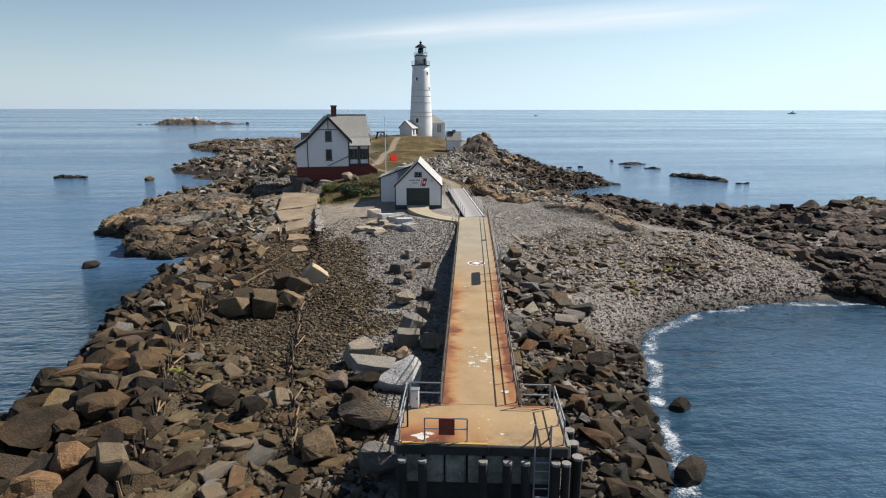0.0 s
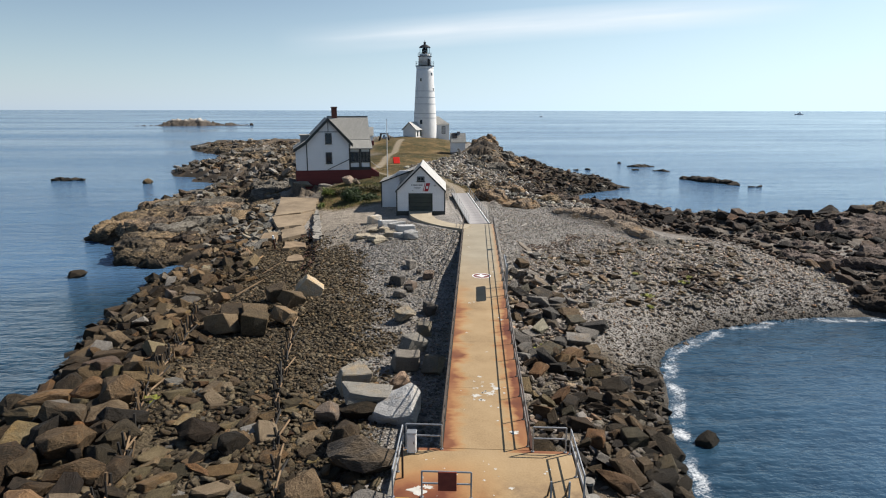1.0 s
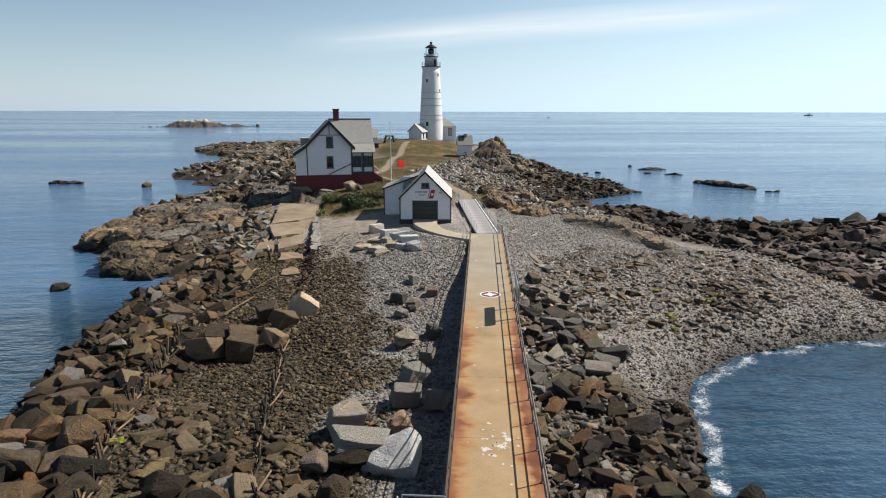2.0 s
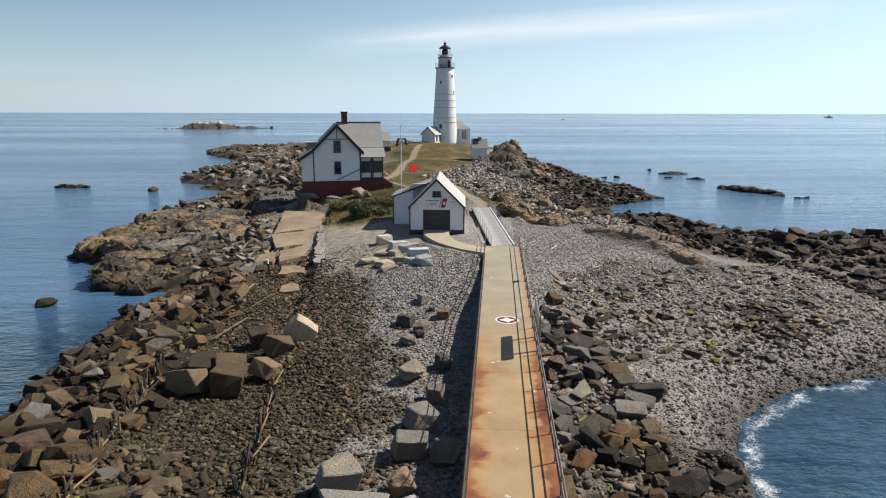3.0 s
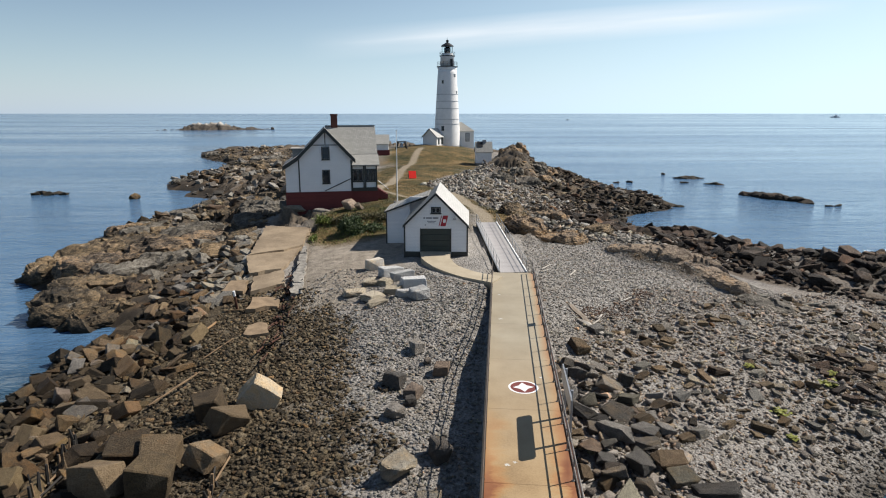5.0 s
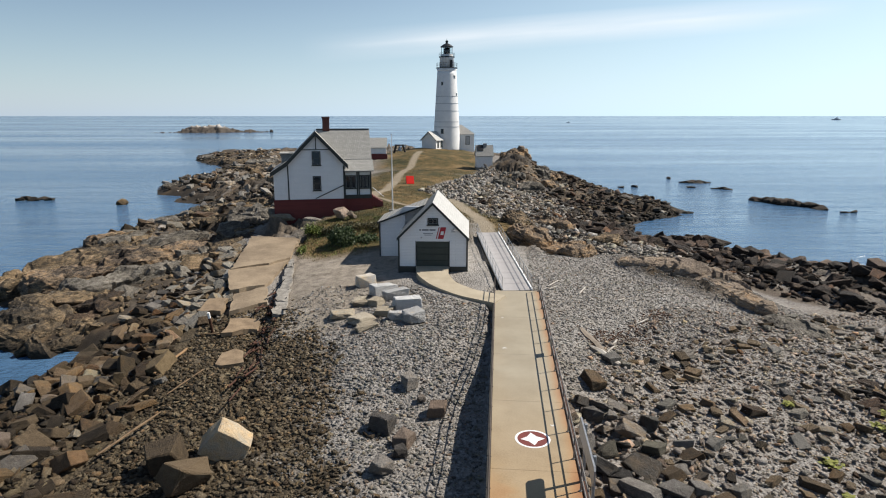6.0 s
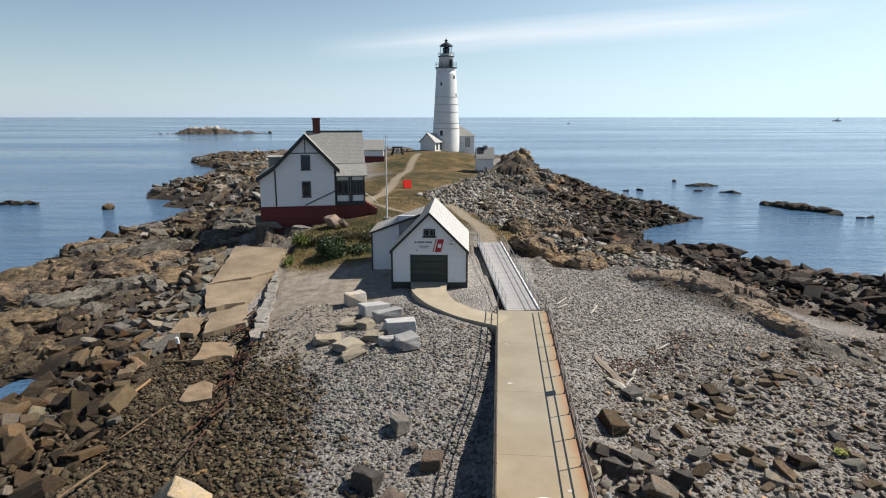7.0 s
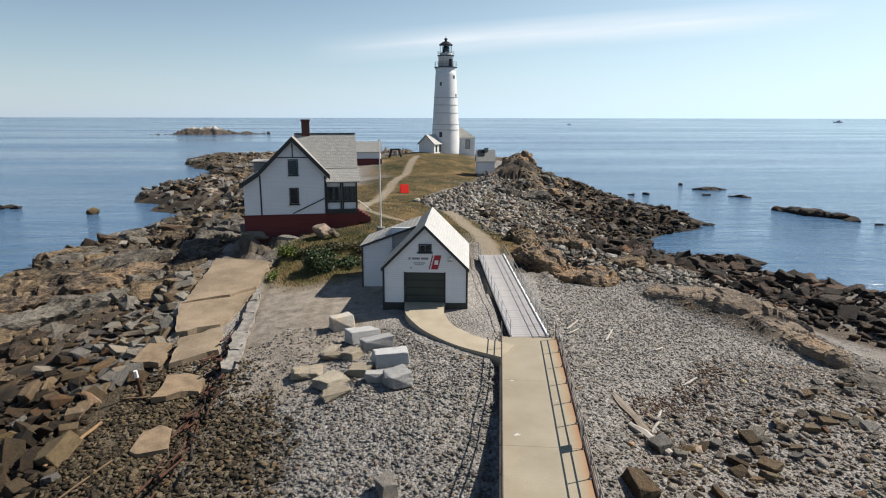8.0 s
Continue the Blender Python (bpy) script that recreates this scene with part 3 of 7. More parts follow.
reach = calc(t, "SUBTRACT", side, calc(t, "SUBTRACT", 1.94, calc(t, "MULTIPLY", ragged, 2.6)))
rust = calc(t, "MULTIPLY", reach, 1.35, True)
fade = calc(t, "SUBTRACT", 1.0, calc(t, "MULTIPLY", calc(t, "SUBTRACT", sep.outputs[1], 15), 0.12, True), True)
kerbside = calc(t, "MULTIPLY", calc(t, "SUBTRACT", sep.outputs[0], 1.15), 2.0, True)
rust = calc(t, "MULTIPLY", rust, calc(t, "ADD", calc(t, "MULTIPLY", fade, 0.9), calc(t, "ADD", 0.05, calc(t, "MULTIPLY", kerbside, 0.6))), True)
head = calc(t, "MULTIPLY", calc(t, "MULTIPLY", calc(t, "SUBTRACT", -0.3, sep.outputs[1]), 0.35, True), calc(t, "MULTIPLY", calc(t, "SUBTRACT", 0.9, sep.outputs[0]), 0.4, True), True)
rust = calc(t, "MAXIMUM", calc(t, "MULTIPLY", rust, calc(t, "GREATER_THAN", sep.outputs[1], -0.2)), calc(t, "MULTIPLY", head, calc(t, "MULTIPLY", wide, 2.4), True))
patchy = calc(t, "MULTIPLY", calc(t, "SUBTRACT", noise_at(t, 0.22, 3, 0.6), 0.36), 5.0, True)
rust = calc(t, "MULTIPLY", rust, calc(t, "ADD", 0.58, calc(t, "MULTIPLY", patchy, 0.42)), True)
grime = calc(t, "MULTIPLY", calc(t, "MULTIPLY", calc(t, "SUBTRACT", -1.6, sep.outputs[1]), 0.8, True), calc(t, "MULTIPLY", calc(t, "SUBTRACT", noise_at(t, 1.1, 5, 0.7), 0.42), 4.0, True), True)
soiled = mix(t, calc(t, "MULTIPLY", grime, 0.75), concrete, (0.13, 0.075, 0.045))
rust_col = ramp(t, calc(t, "ADD", calc(t, "MULTIPLY", rust, 0.72), calc(t, "ADD", calc(t, "MULTIPLY", ragged, 0.22), calc(t, "MULTIPLY", fine, 0.12))), [(0.22, (0.52, 0.28, 0.075)), (0.48, (0.44, 0.155, 0.022)), (0.72, (0.25, 0.060, 0.012)), (0.92, (0.11, 0.022, 0.007))])
t.links.new(mix(t, 1.0, mix(t, rust, soiled, rust_col), (0.74, 0.74, 0.74), "MULTIPLY"), b.inputs["Base Color"])
b.inputs["Roughness"].default_value = 0.85
bump(t, b, fine, 0.006)
deck_mat = m

concrete_dark = plain("weathered_near_black_concrete", (0.010, 0.009, 0.008), (0.05, 0.046, 0.038), 0.9, 0.8, 9, 0.02)
concrete_pale = plain("pale_broken_concrete", (0.11, 0.10, 0.085), (0.34, 0.315, 0.275), 0.9, 1.0, 7, 0.03)
facing_stone_mat = plain("olive_grey_facing_stone", (0.10, 0.094, 0.07), (0.36, 0.34, 0.28), 0.9, 2.0, 12, 0.03)
cap_grey = plain("worn_pile_cap", (0.16, 0.15, 0.135), (0.32, 0.30, 0.27), 0.85, 4, 20)
slab_mat = plain("tan_slipway_concrete", (0.17, 0.125, 0.08), (0.37, 0.285, 0.19), 0.9, 0.45, 7, 0.02)
rusty = plain("rusted_steel", (0.03, 0.013, 0.009), (0.11, 0.04, 0.018), 0.85, 3, 24, 0.006, metal=0.2)
white_paint = plain("white_paint", (0.70, 0.70, 0.69), (0.82, 0.82, 0.81), 0.55, 2, 30)
yellow_paint = plain("worn_yellow_paint", (0.45, 0.28, 0.05), (0.62, 0.42, 0.08), 0.7, 4, 30)
emblem_red = plain("crimson_paint", (0.36, 0.012, 0.025), (0.48, 0.02, 0.035), 0.5, 3, 30)
slab_brown = plain("brown_stained_slab", (0.16, 0.11, 0.065), (0.36, 0.26, 0.16), 0.88, 1.2, 11, 0.02)
kerb_pale = plain("crumbled_pale_concrete", (0.14, 0.125, 0.105), (0.42, 0.39, 0.345), 0.9, 2.2, 15, 0.05)
drift_wood = plain("bleached_driftwood", (0.30, 0.26, 0.21), (0.55, 0.51, 0.46), 0.85, 1.5, 14, 0.01)
plank_wood = plain("weathered_plank_wood", (0.15, 0.12, 0.09), (0.33, 0.27, 0.21), 0.85, 1.5, 14, 0.01)
brown_wood = plain("wet_brown_driftwood", (0.10, 0.06, 0.03), (0.27, 0.18, 0.10), 0.85, 1.5, 14, 0.01)
maroon = plain("maroon_deck_paint", (0.13, 0.022, 0.018), (0.20, 0.04, 0.03), 0.7, 2, 24)
board_red = plain("rust_red_board_paint", (0.20, 0.028, 0.014), (0.34, 0.06, 0.03), 0.75, 3, 24)
wrack = plain("dry_red_brown_wrack", (0.04, 0.018, 0.010), (0.13, 0.065, 0.035), 0.9, 2, 12, 0.02)
bird_lime = plain("bird_lime", (0.46, 0.44, 0.39), (0.70, 0.68, 0.63), 0.8, 4, 24)
weed_green = plain("bright_green_weed", (0.12, 0.13, 0.018), (0.26, 0.27, 0.03), 0.8, 2, 10, 0.02)
dark_flat = plain("faded_black_lettering", (0.20, 0.21, 0.23), (0.28, 0.29, 0.31), 0.6, 4, 30)


def stone_material(name, stops, per_piece, low_dark=0.8, hues=0.55):
    """Rock whose tone changes from piece to piece, with seams, ochre and lichen stains, and a dark, wet foot near the sea."""
    m, t, b = nodes_of(name)
    stops = [(p, deeper(c, 0.68)) for p, c in stops]
    if per_piece:
        tone = t.nodes.new("ShaderNodeObjectInfo").outputs["Random"]
        seed, k = tone, 1.0
    else:
        tone = t.nodes.new("ShaderNodeNewGeometry").outputs["Random Per Island"]
        seed, k = None, 1.6
    wide, mid, fine = noise_at(t, 1.9 * k, 5, 0.7, seed=seed), noise_at(t, 6.5 * k, 5, 0.75, seed=seed), noise_at(t, 26.0 * k, 3, 0.7, seed=seed)
    blend = calc(t, "ADD", calc(t, "MULTIPLY", wide, 0.36), calc(t, "ADD", calc(t, "MULTIPLY", mid, 0.36), calc(t, "MULTIPLY", fine, 0.28)))
    blend = calc(t, "ADD", calc(t, "MULTIPLY", calc(t, "SUBTRACT", blend, 0.5), 2.1), 0.5)
    share = 0.50 if per_piece else 0.56
    field = calc(t, "ADD", calc(t, "MULTIPLY", tone, share), calc(t, "MULTIPLY", blend, 1 - share))
    col = ramp(t, field, stops)
    hue = calc(t, "FRACT", calc(t, "MULTIPLY", tone, 17.3))
    stain = calc(t, "MULTIPLY", calc(t, "SUBTRACT", calc(t, "ADD", calc(t, "MULTIPLY", hue, 0.45), noise_at(t, 2.6 * k, 4, 0.7, seed=seed)), 0.78), 3.2, True)
    col = mix(t, calc(t, "MULTIPLY", stain, 0.7), col, mix(t, 1.0, col, (1.55, 1.18, 0.72), "MULTIPLY"))
    kind = calc(t, "FRACT", calc(t, "MULTIPLY", tone, 41.7))
    col = mix(t, calc(t, "MULTIPLY", calc(t, "SUBTRACT", kind, 0.82), 5.5 * hues, True), col, mix(t, 1.0, col, (1.55, 1.00, 0.62), "MULTIPLY"))
    col = mix(t, calc(t, "MULTIPLY", calc(t, "SUBTRACT", 0.26, kind), 4.0 * hues, True), col, mix(t, 1.0, col, (0.95, 0.98, 1.02), "MULTIPLY"))
    col = mix(t, calc(t, "MULTIPLY", calc(t, "SUBTRACT", 0.12, calc(t, "ABSOLUTE", calc(t, "SUBTRACT", kind, 0.5))), 8.0 * hues, True), col, mix(t, 1.0, col, (1.10, 1.10, 0.74), "MULTIPLY"))
    lichen = calc(t, "MULTIPLY", calc(t, "SUBTRACT", noise_at(t, 4.2 * k, 5, 0.8, seed=seed), 0.60), 6.0, True)
    col = mix(t, calc(t, "MULTIPLY", lichen, 0.35), col, mix(t, 1.0, col, (2.0, 2.0, 1.9), "MULTIPLY"))
    g = t.nodes.new("ShaderNodeNewGeometry")
    s = t.nodes.new("ShaderNodeSeparateXYZ")
    t.links.new(g.outputs["Position"], s.inputs[0])
    low = calc(t, "MULTIPLY", calc(t, "SUBTRACT", 1.45, s.outputs[2]), 0.9, True)
    low = calc(t, "MULTIPLY", calc(t, "MULTIPLY", low, low_dark), calc(t, "ADD", 0.4, wide), True)
    t.links.new(mix(t, low, col, (0.022, 0.019, 0.013)), b.inputs["Base Color"])
    b.inputs["Roughness"].default_value = 0.85
    b.inputs["Specular IOR Level"].default_value = 0.3
    bump(t, b, calc(t, "ADD", mid, calc(t, "MULTIPLY", fine, 0.5)), 0.13, 1.0)
    return m


brown_stops = [(0.25, (0.020, 0.014, 0.008)), (0.42, (0.066, 0.045, 0.025)), (0.6, (0.148, 0.097, 0.052)), (0.8, (0.310, 0.220, 0.130))]
grey_stops = [(0.2, (0.072, 0.064, 0.057)), (0.45, (0.172, 0.155, 0.138)), (0.65, (0.30, 0.272, 0.240)), (0.85, (0.54, 0.492, 0.435))]
dark_stops = [(0.2, (0.012, 0.010, 0.008)), (0.45, (0.040, 0.030, 0.023)), (0.62, (0.105, 0.074, 0.055)), (0.85, (0.25, 0.18, 0.135))]
pale_stops = [(0.2, (0.46, 0.45, 0.435)), (0.5, (0.74, 0.73, 0.71)), (0.8, (0.95, 0.94, 0.92))]
pale_grey_stops = [(0.2, (0.15, 0.137, 0.115)), (0.5, (0.29, 0.268, 0.23)), (0.85, (0.47, 0.445, 0.40))]
olive_stops = [(0.2, (0.042, 0.034, 0.018)), (0.42, (0.114, 0.090, 0.048)), (0.6, (0.216, 0.168, 0.090)), (0.85, (0.408, 0.324, 0.192))]
tan_stops = [(0.2, (0.10, 0.07, 0.04)), (0.5, (0.21, 0.15, 0.088)), (0.85, (0.38, 0.29, 0.19))]
rock_brown, rock_brown_small = stone_material("brown_block_stone", brown_stops, True), stone_material("brown_cobble", [(0.2, (0.034, 0.026, 0.016)), (0.4, (0.110, 0.083, 0.050)), (0.58, (0.215, 0.166, 0.104)), (0.8, (0.40, 0.32, 0.21))], False, hues=0.3)
shingle_stops = [(0.2, (0.166, 0.160, 0.152)), (0.42, (0.322, 0.311, 0.298)), (0.62, (0.455, 0.440, 0.420)), (0.82, (0.575, 0.558, 0.534))]
rock_grey, rock_grey_small = stone_material("grey_block_stone", grey_stops, True), stone_material("grey_cobble", shingle_stops, False)
rock_dark, rock_dark_small = stone_material("weed_dark_boulder", dark_stops, True), stone_material("weed_dark_cobble", dark_stops, False)
rock_pale = stone_material("pale_granite", pale_stops, True, hues=0.0)
rock_pale_grey = stone_material("pale_grey_stone", pale_grey_stops, True, hues=0.15)
rock_block = stone_material("tan_brown_block_stone", [(0.22, (0.031, 0.023, 0.014)), (0.42, (0.090, 0.064, 0.038)), (0.6, (0.176, 0.124, 0.070)), (0.82, (0.310, 0.226, 0.138))], True)
rock_cream = stone_material("cream_stone", [(0.2, (0.32, 0.265, 0.19)), (0.5, (0.54, 0.46, 0.34)), (0.85, (0.72, 0.635, 0.50))], True, hues=0.0)
rock_olive = stone_material("olive_brown_stone", olive_stops, True)
rock_tan = stone_material("tan_sandstone", tan_stops, True, hues=0.25)
rock_scree_small = stone_material("dull_grey_scree", [(0.2, (0.09, 0.085, 0.078)), (0.42, (0.25, 0.236, 0.216)), (0.62, (0.46, 0.436, 0.402)), (0.82, (0.72, 0.690, 0.645))], False, hues=0.4)


def bedrock_material(name, stops, turn):
    """Standing bedrock in metres: slanting seams, ochre patches, dark cracks, weed near the sea."""
    m, t, b = nodes_of(name)
    stops = [(p, deeper(c, 0.72)) for p, c in stops]
    g = t.nodes.new("ShaderNodeNewGeometry")
    mp = t.nodes.new("ShaderNodeMapping")
    mp.inputs["Rotation"].default_value = (radians(25), radians(35), radians(turn))
    mp.inputs["Scale"].default_value = (1.0, 0.35, 2.2)
    t.links.new(g.outputs["Position"], mp.inputs["Vector"])
    fields = []
    for scale, detail, vec in ((0.16, 4, g.outputs["Position"]), (0.9, 5, mp.outputs[0]), (3.4, 5, mp.outputs[0]), (11, 4, g.outputs["Position"])):
        n = add(t, "ShaderNodeTexNoise", Scale=scale, Detail=detail, Roughness=0.7)
        t.links.new(vec, n.inputs["Vector"])
        fields.append(n.outputs["Fac"])
    blend = calc(t, "ADD", calc(t, "ADD", calc(t, "MULTIPLY", fields[0], 0.30), calc(t, "MULTIPLY", fields[1], 0.28)), calc(t, "ADD", calc(t, "MULTIPLY", fields[2], 0.24), calc(t, "MULTIPLY", fields[3], 0.18)))
    col = ramp(t, calc(t, "ADD", calc(t, "MULTIPLY", calc(t, "SUBTRACT", blend, 0.5), 2.7), 0.5), stops)
    s = t.nodes.new("ShaderNodeSeparateXYZ")
    t.links.new(g.outputs["Position"], s.inputs[0])
    low = calc(t, "MULTIPLY", calc(t, "SUBTRACT", calc(t, "ADD", 0.7, fields[0]), s.outputs[2]), 0.9, True)
    col = mix(t, calc(t, "MULTIPLY", low, 0.85), col, (0.022, 0.018, 0.013))
    t.links.new(col, b.inputs["Base Color"])
    b.inputs["Roughness"].default_value = 0.88
    b.inputs["Specular IOR Level"].default_value = 0.3
    bump(t, b, calc(t, "ADD", fields[2], calc(t, "MULTIPLY", fields[3], 0.5)), 0.32, 1.0)
    return m


bed_tan = bedrock_material("tan_bedrock", [(0.24, (0.029, 0.024, 0.021)), (0.37, (0.110, 0.088, 0.070)), (0.46, (0.264, 0.196, 0.135)), (0.56, (0.43, 0.305, 0.190)), (0.66, (0.53, 0.315, 0.145)), (0.76, (0.56, 0.41, 0.255)), (0.88, (0.550, 0.495, 0.418))], 20)
bed_ridge = bedrock_material("pale_tan_ridge", [(0.2, (0.09, 0.07, 0.055)), (0.36, (0.24, 0.185, 0.14)), (0.5, (0.37, 0.29, 0.215)), (0.62, (0.47, 0.36, 0.25)), (0.72, (0.50, 0.30, 0.14)), (0.85, (0.53, 0.45, 0.36))], 40)
bed_pink = bedrock_material("pinkish_brown_ledge", [(0.24, (0.022, 0.017, 0.014)), (0.40, (0.085, 0.064, 0.052)), (0.55, (0.19, 0.14, 0.115)), (0.72, (0.32, 0.245, 0.205)), (0.88, (0.44, 0.38, 0.34))], 65)
bed_brown = bedrock_material("brown_bedrock", [(0.24, (0.020, 0.017, 0.014)), (0.40, (0.077, 0.062, 0.045)), (0.54, (0.210, 0.157, 0.098)), (0.68, (0.434, 0.301, 0.168)), (0.85, (0.504, 0.434, 0.350))], 55)
bed_dark = bedrock_material("weed_and_shade_dark_bedrock", [(0.22, (0.018, 0.014, 0.010)), (0.45, (0.047, 0.036, 0.026)), (0.62, (0.127, 0.087, 0.056)), (0.8, (0.328, 0.229, 0.153))], 80)
sign_red = plain("bright_signal_red", (0.62, 0.006, 0.002), (0.70, 0.012, 0.003), 0.95, 3, 30)
split_wood = plain("split_yellow_timber", (0.20, 0.11, 0.045), (0.42, 0.27, 0.14), 0.85, 1.5, 14, 0.01)
rock_beach_small = stone_material("mixed_beach_stone", [(0.2, (0.17, 0.141, 0.120)), (0.42, (0.43, 0.372, 0.322)), (0.62, (0.625, 0.550, 0.480)), (0.82, (0.79, 0.715, 0.64))], False)
bed_grey = bedrock_material("lichen_grey_bedrock", [(0.22, (0.041, 0.036, 0.031)), (0.42, (0.135, 0.119, 0.097)), (0.58, (0.270, 0.240, 0.196)), (0.75, (0.419, 0.385, 0.324)), (0.9, (0.567, 0.540, 0.486))], 30)

# ---------------------------------------------------------------- lighthouse
def ring_rail(thing, radius, z0, high, posts, material, name="gallery_rail"):
    """A round railing: hoops and posts, one mesh each."""
    for k, z in enumerate((z0 + high, z0 + high * 0.55)):
        bm = bmesh.new()
        n = 40
        for j in range(n):
            a, c = 2 * math.pi * j / n, 2 * math.pi * (j + 1) / n
            rod((radius * math.cos(a), radius * math.sin(a), z), (radius * math.cos(c), radius * math.sin(c), z), 0.022, 5, bm=bm)
        part("rail_hoop", bm, material, thing)
    for j in range(posts):
        a = 2 * math.pi * j / posts
        p = (radius * math.cos(a), radius * math.sin(a))
        part("rail_post", rod((*p, z0), (*p, z0 + high), 0.022, 5), material, thing)


def tower_radius(z):
    return 3.55 - 1.17 * min(z, 19.5) / 19.5


def lighthouse():
    thing = empty("lighthouse", pose(7.75, 184.7, 8.1), "tall white round lighthouse tower with black iron lantern", "lighthouse")
    levels = [-1.2] + [k * 1.3 for k in range(15)] + [19.4]
    part("tower_wall", turned([(tower_radius(max(z, 0)) + 0.015 * math.sin(3.1 * z), z) for z in levels], 64), tower_white, thing, "whitewashed rubble tower wall", True)
    for z in (5.35, 6.6, 9.3, 11.15, 12.9):
        r = tower_radius(z)
        part("iron_band", turned([(r - 0.02, z - 0.07), (r + 0.05, z - 0.06), (r + 0.05, z + 0.06), (r - 0.02, z + 0.07)], 64), galvanised, thing, "dark weathered iron hoop")
    part("cornice", turned([(2.36, 18.7), (2.42, 19.2), (2.6, 19.74)], 48), tower_white, thing, "white flared cornice", True)
    part("gallery_floor", turned([(2.5, 19.75), (2.72, 19.78), (2.72, 19.93), (1.7, 19.96)], 48), black_iron, thing, "black iron gallery floor")
    ring_rail(thing, 2.62, 19.95, 1.1, 16, black_iron)
    part("watch_room", turned([(1.78, 19.9), (1.78, 22.25), (1.9, 22.35)], 40), tower_white, thing, "white cylindrical watch room", True)
    part("watch_room_door", box((0.75, -1.80, 20.0), (1.35, -1.45, 21.7), 0.03), black_iron, thing, "dark narrow gallery door")
    part("lantern_gallery", turned([(1.7, 22.3), (2.0, 22.45), (2.0, 22.6), (1.5, 22.62)], 40), black_iron, thing)
    ring_rail(thing, 1.95, 22.6, 0.85, 12, black_iron)
    part("lantern_base", turned([(1.5, 22.6), (1.5, 23.1), (1.4, 23.15)], 32), tower_white, thing)
    for k in range(8):
        a, c = 2 * math.pi * (k + 0.5) / 8, 2 * math.pi * (k + 1.5) / 8
        pa, pc = (1.45 * math.cos(a), 1.45 * math.sin(a)), (1.45 * math.cos(c), 1.45 * math.sin(c))
        part("lantern_mullion", rod((*pa, 23.1), (*pa, 24.95), 0.05, 5), black_iron, thing)
        bm = bmesh.new()
        w = [bm.verts.new((*p, z)) for p, z in ((pa, 23.15), (pc, 23.15), (pc, 24.9), (pa, 24.9))]
        bm.faces.new(w)
        pane = part("lantern_pane", bm, glass_clear, thing)
        pane.visible_shadow = False
    part("lens", turned([(0.3, 22.9), (0.55, 23.2), (0.72, 23.7), (0.75, 24.0), (0.7, 24.4), (0.4, 24.75)], 24), glass_dark, thing, "large bull's-eye glass lens", True)
    part("lantern_roof", turned([(1.62, 24.88), (1.66, 24.98), (1.2, 25.35), (0.45, 25.75), (0.3, 25.8)], 24), black_iron, thing, "black conical lantern roof")
    part("ventilator", turned([(0.28, 25.75), (0.28, 26.05), (0.38, 26.1), (0.38, 26.35), (0.2, 26.5), (0.05, 26.55), (0.03, 27.0)], 16), black_iron, thing)
    for ang, z, w in ((-118, 16.0, 0.26), (-42, 17.6, 0.24), (-30, 13.4, 0.22), (-112, 4.3, 0.38)):
        r = tower_radius(z)
        fr = part("window_frame", box((r - 0.3, -w - 0.08, z - w * 1.7 - 0.08), (r + 0.05, w + 0.08, z + w * 1.5 + 0.08), 0.03), tower_white, thing)
        fr.matrix_local = pose(0, 0, 0, 0, 0, ang)
        pn = part("window_pane", box((0, -w, z - w * 1.7), (0.06 + r, w, z + w * 1.5)), glass_dark, fr)
        pn.matrix_parent_inverse = Matrix.Identity(4)
    return thing


def gabled_shed(name, m, wide, deep, eave, apex, label, wall_mat, roof_mat, door=None, door_side="front", trim=dark_trim, over=0.18):
    """A small gabled building; its front gable stands at y = 0 and faces -y."""
    thing = empty(name, m, label, "shed")
    h = wide / 2
    part("wall", prism([(-h, -1.2), (h, -1.2), (h, eave), (0, apex), (-h, eave)], "y", 0, deep), wall_mat, thing)
    rise = (apex - eave) / h
    for s in (-1, 1):
        low = (s * (h + over), eave - over * rise + 0.10)
        part("roof_slope", slab_along([(0, apex + 0.12), low], 0.10, -over, deep + over), roof_mat, thing)
        part("rake_board", slab_along([(0, apex + 0.13), (low[0], low[1] + 0.01)], 0.20, -over - 0.05, -over - 0.003), trim, thing)
    if door:
        x, w, hh = door
        if door_side == "front":
            part("door", box((x - w / 2, -0.05, 0), (x + w / 2, 0.05, hh), 0.02), trim, thing)
        else:
            part("door", box((h - 0.05, x - w / 2, 0), (h + 0.05, x + w / 2, hh), 0.02), trim, thing)
    return thing


lighthouse()
porch = gabled_shed("entrance_shed", pose(3.1, 179.6, 8.4, 0, 0, -33), 4.2, 4.6, 2.0, 3.9, "white gabled entrance shed at the foot of the lighthouse", tower_white, pale_roof, (1.0, 0.7, 1.5), "side", over=0.3)
part("door", box((2.05, 2.2, 0), (2.16, 3.1, 1.95), 0.02), dark_trim, porch)
annex = empty("tower_annex", pose(12.6, 184.4, 9.0), "white annex with a hipped grey roof beside the lighthouse", "building")
part("wall", box((-2.2, 0, -2.4), (2.2, 5.0, 2.62)), tower_white, annex)
bm = bmesh.new()
eaves = [bm.verts.new(p) for p in ((-2.4, -0.3, 2.58), (2.5, -0.3, 2.58), (2.5, 5.3, 2.58), (-2.4, 5.3, 2.58))]
ridge = [bm.verts.new(p) for p in ((-2.4, 2.5, 4.9), (-0.9, 2.5, 4.9))]
for f in ((eaves[0], eaves[1], ridge[1], ridge[0]), (eaves[1], eaves[2], ridge[1]), (eaves[2], eaves[3], ridge[0], ridge[1]), (eaves[3], eaves[0], ridge[0]), eaves[::-1]):
    bm.faces.new(f)
